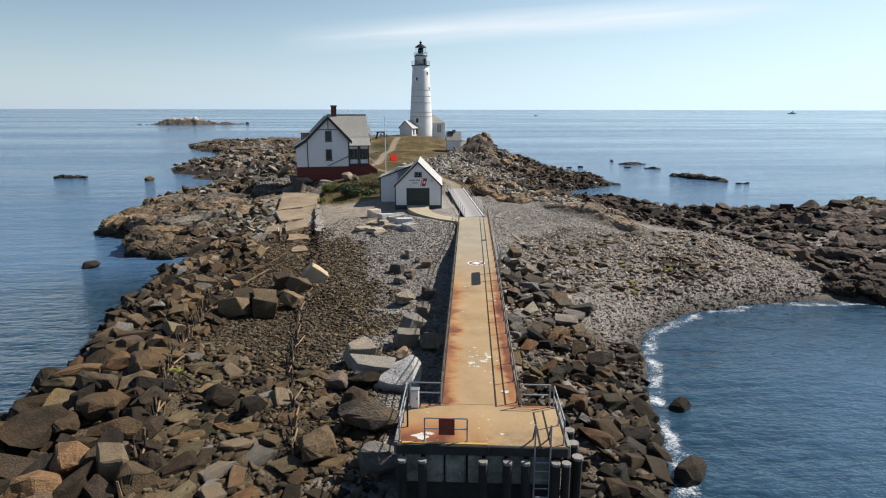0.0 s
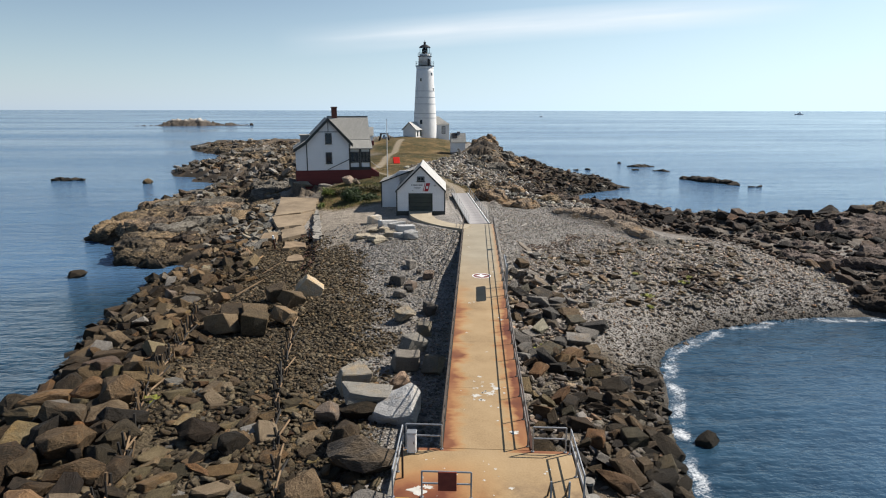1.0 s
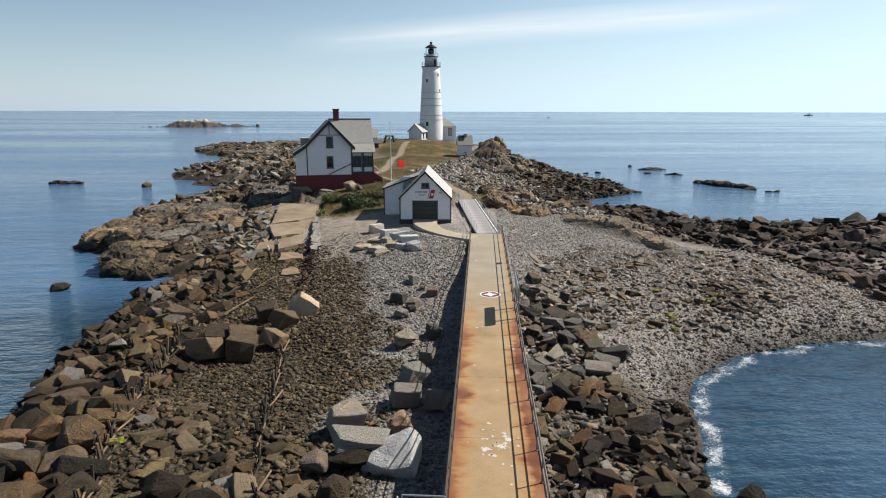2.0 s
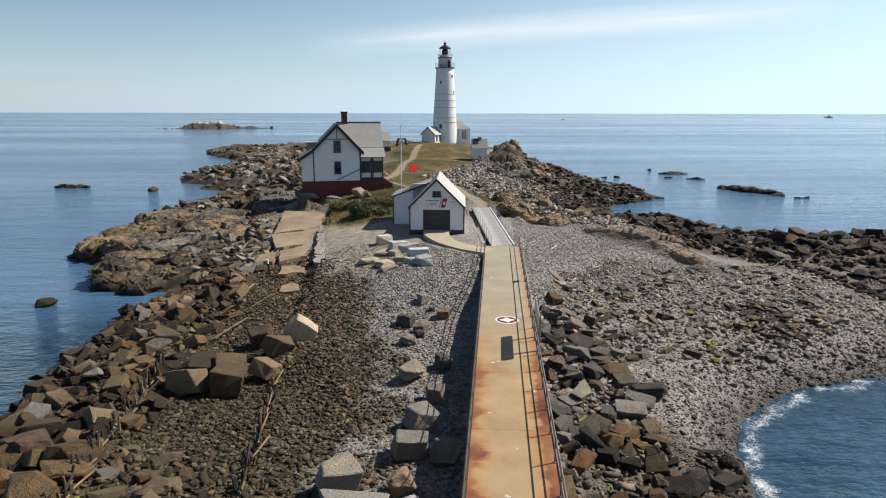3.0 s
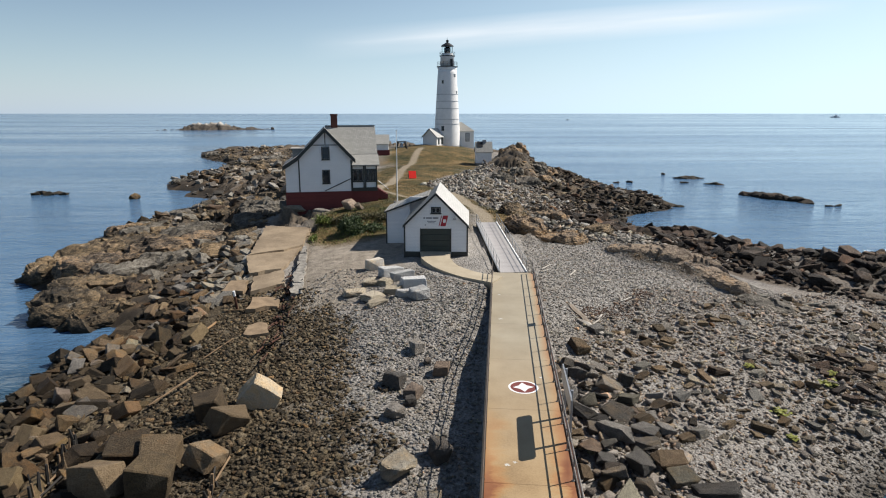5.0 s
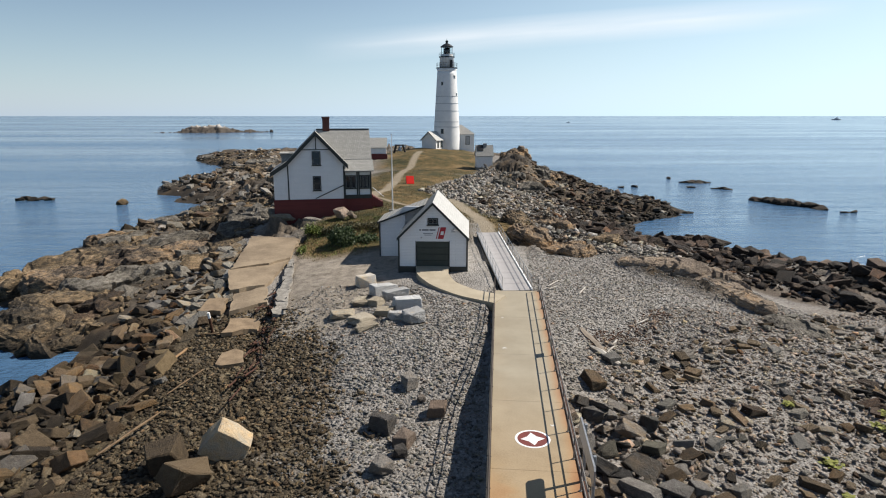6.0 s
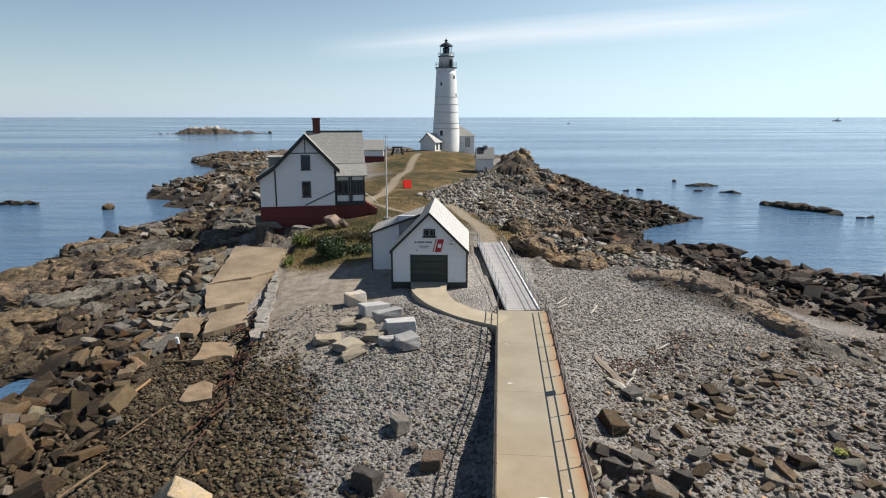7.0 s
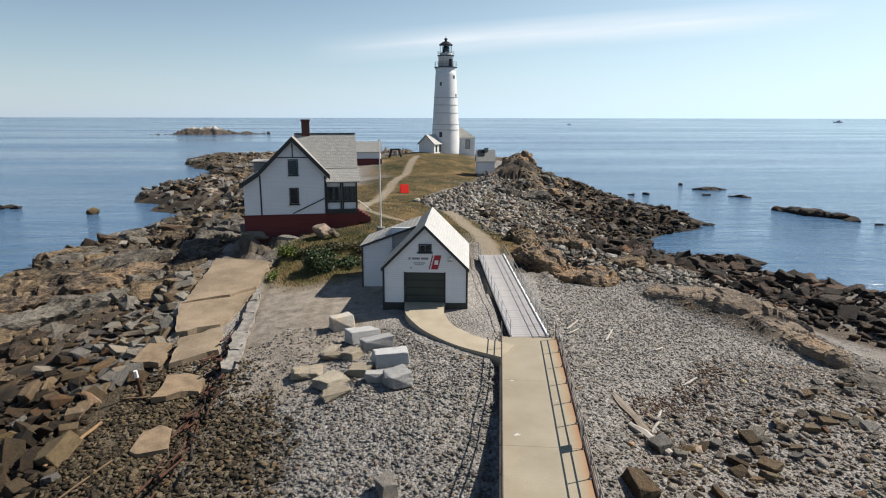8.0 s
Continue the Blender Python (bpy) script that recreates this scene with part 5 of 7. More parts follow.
part("white_star", bm, white_paint, mark, "four-pointed white star in the middle")


def splat(x, y, r, seed, squash=1.0):
    """A patch of bird lime: an uneven flat blot."""
    rng = random.Random(seed)
    bm = bmesh.new()
    n = 22
    bm.faces.new([bm.verts.new((r * rng.uniform(0.25, 1.25) * math.cos(2 * math.pi * j / n), squash * r * rng.uniform(0.25, 1.25) * math.sin(2 * math.pi * j / n), 0)) for j in range(n)])
    me = bpy.data.meshes.new("bird_lime")
    bm.to_mesh(me)
    bm.free()
    me.materials.append(bird_lime)
    ob = new("bird_lime", me)
    ob.matrix_world = PIER @ pose(x, y, 0.004)
    return tagged(ob, "white splash of bird droppings on the concrete deck", "droppings", "bird droppings")


for k, (x, y, r) in enumerate(((-0.35, 4.4, 0.22), (0.25, 4.6, 0.26), (-0.1, 4.0, 0.16), (0.55, 5.2, 0.2), (-0.2, 6.4, 0.12), (1.1, 1.3, 0.2), (-2.35, -2.7, 0.34), (-2.0, -2.5, 0.22), (-0.8, 17.8, 0.14),
                               (-0.5, 18.0, 0.10), (1.15, 14.6, 0.15), (1.0, 15.0, 0.1), (-1.0, 34.6, 0.17), (-1.1, 40.0, 0.1), (0.9, 37.9, 0.08), (0.95, 25.8, 0.1), (0.3, -1.3, 0.08), (0.8, -2.4, 0.1), (-0.1, -2.0, 0.07), (0.5, 2.2, 0.07), (-0.9, 12.3, 0.09), (0.2, 9.5, 0.08))):
    splat(x, y, r, k, 0.8)
rng = random.Random(44)
for k in range(26):
    splat(rng.gauss(0.05, 0.5), rng.gauss(4.6, 0.8), rng.uniform(0.03, 0.11), 60 + k, rng.uniform(0.5, 1.4))
for k in range(14):
    splat(rng.uniform(-2.6, 2.4), rng.uniform(-3.0, -0.6), rng.uniform(0.02, 0.07), 90 + k, rng.uniform(0.5, 1.4))

# ---------------------------------------------------------------- ramp of bleached planks, paths
RAMP = pose(9.03, 66.75, DECK + 0.02, 2.75, 0, 1.3)
bridge = empty("plank_ramp", RAMP, "bleached grey plank ramp with thin pipe railings", "ramp")
for s in (-1, 1):
    part("beam", box((s * 0.95, 0, -0.45), (s * 1.12, 18.6, -0.06)), timber_dark, bridge)
    part("kerb", box((s * 1.18, 0.05, 0.0), (s * 1.06, 18.55, 0.10), 0.01), white_paint if s > 0 else galvanised, bridge, "pale edge strip")
n = 58
plank = None
for k in range(n):
    if plank is None:
        plank = part("plank", box((-1.17, 0.006, -0.06), (1.17, 0.314, 0), 0.006), grey_planks, bridge)
    else:
        ob = new("plank", plank.data)
        ob.parent = bridge
        ob.matrix_local = pose(0, 0.32 * k, 0.004 * math.sin(7.7 * k))
for y in (3, 9, 15):
    part("trestle", box((-1.0, y - 0.12, -1.6), (1.0, y + 0.12, -0.45)), timber_dark, bridge)
for s in (-1, 1):
    rail = empty("ramp_railing", RAMP, "thin grey pipe railing beside the plank ramp", "railing", "ramp railings")
    railing(rail, (s * 1.12, 0.2, 0), (s * 1.12, 18.4, 0), 1.0, 1.85, galvanised, r=0.022)


def ribbon(name, points, widths, lift, thick, material, label, category):
    """A paved strip along a line of (x, y), laid on the ground."""
    pts = []
    for (p, q), (w, v) in zip(zip(points, points[1:]), zip(widths, widths[1:])):
        for k in range(8):
            s = k / 8
            pts.append((p[0] * (1 - s) + q[0] * s, p[1] * (1 - s) + q[1] * s, w * (1 - s) + v * s))
    pts.append((*points[-1], widths[-1]))
    for _ in range(6):
        pts = [pts[0]] + [tuple((a[j] + 2 * b[j] + c[j]) / 4 for j in range(3)) for a, b, c in zip(pts, pts[1:], pts[2:])] + [pts[-1]]
    bm, rows = bmesh.new(), []
    for k, (x, y, w) in enumerate(pts):
        a, b = pts[max(k - 1, 0)], pts[min(k + 1, len(pts) - 1)]
        d = Vector((b[0] - a[0], b[1] - a[1], 0)).normalized()
        nrm = Vector((-d.y, d.x, 0))
        z = lift(x, y)
        rows.append([bm.verts.new((x + nrm.x * w / 2 * s, y + nrm.y * w / 2 * s, z + dz)) for s, dz in ((1, 0), (-1, 0), (-1, -thick), (1, -thick))])
    for one, two in zip(rows, rows[1:]):
        for j in range(4):
            bm.faces.new((one[j], two[j], two[(j + 1) % 4], one[(j + 1) % 4]))
    bm.faces.new(rows[0])
    bm.faces.new(rows[-1][::-1])
    bmesh.ops.recalc_face_normals(bm, faces=bm.faces)
    me = bpy.data.meshes.new(name)
    bm.to_mesh(me)
    bm.free()
    me.materials.append(material)
    return tagged(new(name, me), label, category, kind="structure")


ribbon("pavement", [(2.75, 71.9), (2.7, 70.0), (3.5, 67.6), (5.2, 65.6), (7.45, 64.3)], [2.7, 2.5, 2.0, 1.9, 2.1], lambda x, y: 4.42 - 0.6 * min(max((72 - y) / 8, 0), 1), 0.7, path_concrete, "curved tan concrete path to the boathouse", "path")

# ---------------------------------------------------------------- stones
def rock_mesh(name, seed, points, box_like, cuts, rough, material, corner=0.46):
    """An angular block: the hull of jittered corners, its edges bevelled, its faces roughened."""
    rng = random.Random(seed)
    bm = bmesh.new()
    for k in range(points):
        if k < 8 and box_like:
            s = ((k & 1) * 2 - 1, (k >> 1 & 1) * 2 - 1, (k >> 2 & 1) * 2 - 1)
            p = [c * rng.uniform(corner, 1.0) * 0.5 for c in s]
        else:
            v = Vector([rng.gauss(0, 1) for _ in range(3)]).normalized() * rng.uniform(0.42, 0.56)
            p = list(v)
        bm.verts.new(p)
    made = bmesh.ops.convex_hull(bm, input=bm.verts)
    bmesh.ops.delete(bm, geom=list(set(made["geom_interior"] + made["geom_unused"])), context="VERTS")
    bmesh.ops.dissolve_limit(bm, angle_limit=0.22, verts=bm.verts, edges=bm.edges)
    if cuts:
        bmesh.ops.bevel(bm, geom=bm.edges[:], offset=0.028, segments=1, affect="EDGES", profile=0.6)
        bmesh.ops.triangulate(bm, faces=bm.faces)
        bmesh.ops.subdivide_edges(bm, edges=[e for e in bm.edges if e.calc_length() > 0.34], cuts=1, use_grid_fill=True)
        bmesh.ops.triangulate(bm, faces=bm.faces)
        off = Vector((rng.uniform(-50, 50), rng.uniform(-50, 50), rng.uniform(-50, 50)))
        for v in bm.verts:
            v.co += rough * noise.noise_vector(v.co * 2.8 + off) + 0.55 * rough * noise.noise_vector(v.co * 7 + off) + 0.3 * rough * noise.noise_vector(v.co * 17 + off)
    else:
        bmesh.ops.triangulate(bm, faces=bm.faces)
    bmesh.ops.recalc_face_normals(bm, faces=bm.faces)
    me = bpy.data.meshes.new(name)
    bm.to_mesh(me)
    bm.free()
    me.materials.append(material)
    return me


def rock_set(material, seed, count=10, box_like=True):
    return [rock_mesh("stone", seed + k, 9 + k % 5, box_like, 2, 0.036 if material != rock_dark else 0.085, material) for k in range(count)]


browns, greys, darks, pales, tans = rock_set(rock_brown, 100), rock_set(rock_grey, 200), rock_set(rock_dark, 300, 12, True), [rock_mesh("stone", 400 + k, 9, True, 2, 0.035, rock_pale, 0.64) for k in range(6)], rock_set(rock_tan, 500, 5)
pebbles = [rock_mesh("pebble_shape", 700 + k, 8 + k % 3, k % 3 != 0, 0, 0, rock_grey_small) for k in range(10)]
pebble_arrays = []
for me in pebbles:
    co = np.empty(len(me.vertices) * 3)
    me.vertices.foreach_get("co", co)
    tri = np.empty(len(me.polygons) * 3, np.int32)
    me.polygons.foreach_get("vertices", tri)
    pebble_arrays.append((co.reshape(-1, 3), tri.reshape(-1, 3)))


def scatter(poly, count, lo, hi, seed, power=2.0, space=0.75, accept=None):
    """Places for stones in an outline: x, y, size. Bigger ones first, and none too close to another."""
    rng = np.random.RandomState(seed)
    px, py = [p[0] for p in poly], [p[1] for p in poly]
    x, y = rng.uniform(min(px), max(px), count * 6), rng.uniform(min(py), max(py), count * 6)
    keep = inside_distance(x, y, poly) > 0
    if accept is not None:
        keep &= rng.rand(len(x)) < accept(x, y)
    x, y = x[keep][:count], y[keep][:count]
    size = np.sort(lo + (hi - lo) * rng.rand(len(x)) ** power)[::-1]
    cells, out = {}, []
    step = hi * space
    for a, b, s in zip(x, y, size):
        i, j = int(a // step), int(b // step)
        near = [q for u in (-1, 0, 1) for v in (-1, 0, 1) for q in cells.get((i + u, j + v), ())]
        if all((a - q[0]) ** 2 + (b - q[1]) ** 2 > (0.5 * space * (s + q[2])) ** 2 for q in near):
            cells.setdefault((i, j), []).append((a, b, s))
            out.append((a, b, s))
    return np.array(out)


def stone_pose(x, y, s, rng, sink=0.18, flat=0.75, tilt=24, long=1.65):
    z = float(height(x, y)) + s * flat * (0.5 - sink)
    turn = Euler((radians(rng.uniform(-tilt, tilt)), radians(rng.uniform(-tilt, tilt)), rng.uniform(0, 6.28)))
    return Matrix.LocRotScale((x, y, z), turn, (s * rng.uniform(0.95, long), s * rng.uniform(0.65, 1.05), s * flat * rng.uniform(0.6, 1.15)))


def bank(name, label, places, meshes, seed, sink=0.18, flat=0.75, tilt=24, long=1.65):
    """A bank of loose blocks, each one an object under the bank."""
    rng = random.Random(seed)
    thing = empty(name, Matrix(), label, "rocks", kind="structure")
    for x, y, s in places:
        ob = new("stone", rng.choice(meshes))
        ob.parent = thing
        ob.matrix_local = stone_pose(float(x), float(y), float(s), rng, sink, flat, tilt, long)
    return thing


def loose(name, label, places, material, seed, flat=0.42, sink=0.2, tilt=0.2):
    """Many small stones as one mesh."""
    rng = np.random.RandomState(seed)
    x, y, s = places.T
    z = height(x, y)
    n = len(x)
    points, faces, base = [], [], 0
    pick = rng.randint(0, len(pebble_arrays), n)
    for k, (co, tri) in enumerate(pebble_arrays):
        w = np.where(pick == k)[0]
        if not len(w):
            continue
        a, p, q = rng.uniform(0, 6.283, len(w)), rng.normal(0, tilt, len(w)), rng.normal(0, tilt, len(w))
        sc = np.stack([s[w] * rng.uniform(0.85, 1.6, len(w)), s[w] * rng.uniform(0.6, 1.05, len(w)), s[w] * flat * rng.uniform(0.7, 1.2, len(w))], -1)
        v = co[None] * sc[:, None]
        yy, zz = v[..., 1] * np.cos(p)[:, None] - v[..., 2] * np.sin(p)[:, None], v[..., 1] * np.sin(p)[:, None] + v[..., 2] * np.cos(p)[:, None]
        xx, zz = v[..., 0] * np.cos(q)[:, None] - zz * np.sin(q)[:, None], v[..., 0] * np.sin(q)[:, None] + zz * np.cos(q)[:, None]
        xx, yy = xx * np.cos(a)[:, None] - yy * np.sin(a)[:, None], xx * np.sin(a)[:, None] + yy * np.cos(a)[:, None]
        v = np.stack([xx + x[w][:, None], yy + y[w][:, None], zz + (z[w] + s[w] * flat * (0.5 - sink))[:, None]], -1)
        points.append(v.reshape(-1, 3))
        faces.append((tri[None] + base + (np.arange(len(w)) * len(co))[:, None, None]).reshape(-1, 3))
        base += len(w) * len(co)
    me = numpy_mesh(name, np.concatenate(points), np.concatenate(faces))
    me.materials.append(material)
    return tagged(new(name, me), label, "stones", kind="stuff")


def off_pier(x, y):
    """1 away from the pier, the ramp and the slipway, 0 under them."""
    d = abs((x - 3.55) - (y - 20.65) * 0.1184)
    free = (d > 2.05) | (y > 67) | (y < 17)
    free &= (abs(x - 8.8) > 1.5) | (y < 66)
    free &= ~((y < 21.5) & (abs(x - 3.4) < 3.9))
    free &= inside_distance(x, y, [(1.2, 72.5), (1.3, 69), (2.6, 66), (4.8, 64.2), (7, 63), (7.5, 65.5), (5.8, 66.9), (4.4, 69), (4.2, 72.5)]) < 0
    free &= inside_distance(x, y, [(-0.3, 71.5), (6, 71.3), (7, 82), (-3.5, 82), (-3.0, 77), (-0.3, 77)]) < 0
    return free * 1.0


LEFT_NEAR = [(-20, 13), (-9, 13), (-10.4, 21), (-12, 27), (-13.2, 33), (-15, 38), (-20.6, 38)]
LEFT_FAR = [(-20.6, 36), (-13, 36), (-12, 41), (-13.5, 47), (-12.5, 54), (-15, 64), (-18.5, 67.5), (-22, 64.5), (-21.8, 61), (-23, 58), (-22.2, 46)]
MIDDLE = [(-12, 13), (0, 13), (-0.5, 24), (-5, 31), (-9, 34), (-13, 35), (-11, 27)]
RIGHT_STRIP = [(5.8, 14), (10, 14), (14.6, 30), (12.5, 36), (14, 46), (12, 51), (9, 52), (7.2, 40), (6.3, 24)]
COVE = [(10, 14), (12.6, 24), (14.2, 29.5), (16.4, 34.5), (14.6, 35), (11.5, 30), (8.6, 18)]
RIGHT_BEACH = [(9, 36), (15, 33), (26, 42.5), (42, 47), (46, 56), (34, 66), (20, 66), (12, 58)]
RIGHT_UPPER = [(9.5, 50), (20, 60), (33, 63), (30, 68), (29, 76), (27, 82), (18, 84), (12, 84), (10.5, 68)]
COBBLE_CORE = [(-14, 28), (-2.4, 20), (-2.2, 30), (-1.6, 36), (-1.3, 43), (-2.6, 49), (-4.0, 54), (-7.0, 61), (-9, 68), (-14, 66), (-14, 56), (-14, 44)]
COBBLE_LEFT = [(-13, 29), (-2, 21), (0.6, 30), (1.4, 38), (1.0, 45), (-0.4, 52), (-4.6, 61), (-8, 68.5), (-14, 66), (-13, 56), (-13, 44)]
SHINGLE_LEFT = [(-4.6, 34), (-2.4, 24), (2.4, 22), (7, 62), (3, 68), (-6, 70), (-9, 65), (-7, 57.5), (-5, 50), (-4, 43)]


def brownness(x, y):
    """1 among the weedy brown cobbles, 0 on clean grey shingle, with a ragged, gradual edge."""
    return np.clip(0.5 + inside_distance(x, y, COBBLE_CORE) / 4.0 + 1.9 * (fbm(x * 0.55, y * 0.55, 3) - 0.5), 0, 1)


DARK_SHORE = [(29, 107), (32, 103), (39, 99), (42, 90), (45, 84), (52, 83.5), (62, 88), (74, 88), (100, 100), (112, 96), (92, 74), (64, 50), (47, 43.5), (41, 43), (38.5, 46), (39.5, 54), (38, 60), (36.3, 65), (35, 69), (33.2, 73), (32, 77), (29.6, 79.8), (27.0, 83.4), (24, 87), (21.4, 91), (18.6, 97), (16.5, 103)]
FLANK = [(12, 96), (22, 92), (33, 104), (34, 116), (45, 124), (45, 140), (42, 180), (28, 178), (22, 150), (12, 128), (9, 112)]
LEFT_FLANK = [(-40, 88), (-17, 92), (-11, 100), (-12, 130), (-22, 150), (-46, 158), (-58, 164), (-54, 200), (-84, 260), (-60, 270), (-20, 220), (-12, 160), (-40, 132), (-44, 112)]

rock_wet = stone_material("wet_dark_brown_stone", [(0.2, (0.012, 0.009, 0.006)), (0.45, (0.040, 0.030, 0.019)), (0.65, (0.088, 0.064, 0.040)), (0.85, (0.19, 0.15, 0.10))], True)
round_wets = [rock_mesh("stone", 640 + k, 15 + k % 5, False, 2, 0.07, rock_wet) for k in range(6)]
round_browns = [rock_mesh("stone", 600 + k, 15 + k % 6, False, 2, 0.07, rock_brown) for k in range(7)]
round_greys = [rock_mesh("stone", 640 + k, 15 + k % 6, False, 2, 0.07, rock_grey) for k in range(5)]


round_darks = [rock_mesh("stone", 660 + k, 16 + k % 6, False, 2, 0.09, rock_dark) for k in range(6)]
cubes = [rock_mesh("stone", 680 + k, 8 + k % 3, True, 2, 0.045, rock_block, 0.6) for k in range(9)]
rock_charcoal = stone_material("charcoal_grey_stone", [(0.2, (0.040, 0.036, 0.032)), (0.45, (0.125, 0.112, 0.098)), (0.65, (0.25, 0.226, 0.197)), (0.85, (0.46, 0.42, 0.37))], True)
chars = [rock_mesh("stone", 900 + k, 8 + k % 4, k % 3 != 1, 2, 0.04, rock_charcoal, 0.34) for k in range(12)]
wedges = [rock_mesh("stone", 920 + k, 7 + k % 4, False, 2, 0.035, rock_brown) for k in range(9)]


olives = [rock_mesh("stone", 840 + k, 12 + k % 4, True, 2, 0.05, rock_olive) for k in range(7)]
far_darks = [rock_mesh("stone", 740 + k, 13 + k % 5, k % 2 == 0, 1, 0.08, rock_dark) for k in range(12)]
rock_lichen = stone_material("lichen_pale_stone", [(0.2, (0.07, 0.062, 0.053)), (0.45, (0.20, 0.18, 0.155)), (0.65, (0.38, 0.35, 0.305)), (0.85, (0.60, 0.56, 0.50))], True, hues=0.2)
far_greys = [rock_mesh("stone", 760 + k, 12 + k % 5, True, 1, 0.06, rock_lichen if k < 4 else rock_grey) for k in range(7)]
far_browns = [rock_mesh("stone", 780 + k, 13 + k % 5, k % 3 == 0, 1, 0.07, rock_brown) for k in range(7)]


def not_sand(x, y):
    return off_pier(x, y) * (1 - sand(x, y))


bank("rubble_bank", "bank of large brown and grey breakwater blocks by the sea", scatter(LEFT_NEAR, 640, 0.45, 2.1, 1, 2.1, 0.66), round_browns + round_wets + round_wets[:4] + round_greys[:1] + browns[:2] + darks[:3] + olives[:2], 11, 0.16, 0.68, 30)
bank("rubble_bank", "field of tumbled brown stone blocks above the water", scatter(LEFT_FAR, 1700, 0.30, 1.4, 2, 2.5, 0.60), cubes[:5] + browns[:7] + wedges + tans[:3] + chars[:3], 12, 0.16, 0.64, 36, 1.6)
bank("rubble_bank", "scattered weathered blocks on dark weedy ground", scatter(MIDDLE, 200, 0.4, 1.3, 3, 2.6, 0.9, off_pier), browns[:4] + tans + round_browns[:4], 13, 0.3, 0.55)
bank("rubble_bank", "grey and brown blocks heaped along the pier", scatter(RIGHT_STRIP, 420, 0.38, 1.35, 4, 1.9, 0.66, lambda x, y: off_pier(x, y) * (y < 36)), browns + wedges + round_browns[:4] + chars[:4] + tans[:2] + olives[:2], 14, 0.2, 0.62, 32)
bank("rubble_bank", "charcoal and grey angular blocks beside the pier", scatter(RIGHT_STRIP, 300, 0.36, 1.45, 44, 2.2, 0.72, lambda x, y: off_pier(x, y) * (y > 35)), chars + greys[:2] + tans[:1] + browns[:1], 19, 0.2, 0.62, 32)
bank("rubble_bank", "wet brown boulders along the cove's edge", scatter(COVE, 240, 0.35, 1.2, 5, 2.4, 0.75, off_pier), round_browns + wedges[:4] + darks[:4], 15, 0.25, 0.7)
bank("dark_boulders", "dark weed-covered boulders along the far shore", scatter(DARK_SHORE, 2300, 0.45, 2.1, 6, 2.2, 0.6, lambda x, y: np.clip(1.9 - shore(x, y) / 15, 0.45, 1) * (1 - sand(x, y)) * (shore(x, y) > 0.3) * np.where((x > 41) & (y < 70), 0.3, 1)), far_darks, 16, 0.24, 0.6, 28, 1.4)
bank("flank_rocks", "dark and tan rocks tumbled down the island's flank", scatter(FLANK, 900, 0.4, 1.6, 7, 3.2, 0.66, lambda x, y: (1 - 0.95 * lawn(x, y)) * (shore(x, y) > 0.4) * np.clip(1.3 - shore(x, y) / 20, 0.25, 1)), far_darks + far_greys, 17, 0.25, 0.6)
bank("flank_rocks", "grey and brown rocks of the island's seaward flank", scatter(LEFT_FLANK, 620, 0.5, 2.0, 8, 2.8, 0.7, lambda x, y: (1 - 0.95 * lawn(x, y)) * (shore(x, y) > 1.0)), far_greys + far_browns[:4] + far_darks[:3] + far_greys, 18, 0.28, 0.7)

bank("flank_rocks", "brown and grey rocks along the low seaward flank", scatter([(-41, 113), (-37.4, 130), (-38, 136), (-46, 144), (-54, 157), (-58.5, 168), (-55, 185), (-30, 180), (-16, 150), (-13, 120), (-20, 106)], 520, 0.5, 2.1, 9, 2.0, 0.7, lambda x, y: (1 - 0.95 * lawn(x, y)) * (shore(x, y) > 0.5)), far_greys + far_greys + far_browns[:4] + far_darks[:3], 20, 0.28, 0.7, 30)


def facet(q, lean, scale, amount):
    """Flat broken faces: cells drawn out along the rock's layers, each with a height and tilt of its own."""
    k = q.dot(lean)
    p = (q + lean * k * 0.5) * scale
    c = noise.voronoi(p)[1][0]
    r = noise.noise_vector(c * 5.7 + Vector((3.1, 7.7, 1.3)))
    return amount * (1.3 * noise.noise(c * 4.3) + 1.0 * (p - c).dot(r))


def outcrop(name, x, y, size, turn, seed, material, label, level=5, base=-0.3, square=0.55, broken=1.0):
    """A mass of standing bedrock: a blunt body broken by slanting layers, steps and cracks."""
    bm = bmesh.new()
    bmesh.ops.create_icosphere(bm, subdivisions=level, radius=1.0)
    rng = random.Random(seed)
    off = Vector((rng.uniform(-90, 90), rng.uniform(-90, 90), rng.uniform(-90, 90)))
    lean = Vector((rng.uniform(-0.5, 0.5), rng.uniform(-0.6, 0.2), 0.8)).normalized()
    sx, sy, sz = size
    for v in bm.verts:
        u = v.co.copy()
        f = max(abs(u.x), abs(u.y), abs(u.z))
        u = u * (1 + square * (1 / f - 1))
        p = Vector((u.x * sx, u.y * sy, u.z * sz))
        out = Vector((u.x / sx, u.y / sy, u.z / sz)).normalized()
        q = p + off
        s = q.dot(lean) * 1.1 + 1.6 * noise.noise(q * 0.35)
        step = s - math.floor(s)
        d = broken * (1.1 * noise.noise(q * 0.22) * min(1.0, sz * 0.5) + 0.22 * (step - 0.5) + facet(q, lean, 0.30, 0.85) + facet(q, lean, 0.8, 0.34) + facet(q, lean, 2.0, 0.10) + 0.05 * noise.noise(q * 3.1))
        v.co = p + out * d
    bmesh.ops.recalc_face_normals(bm, faces=bm.faces)
    me = bpy.data.meshes.new(name)
    bm.to_mesh(me)
    bm.free()
    me.materials.append(material)
    ob = new(name, me)
    ob.matrix_world = pose(x, y, float(height(x, y, False)) + base, 0, 0, turn)
    return tagged(ob, label, "rock outcrop")


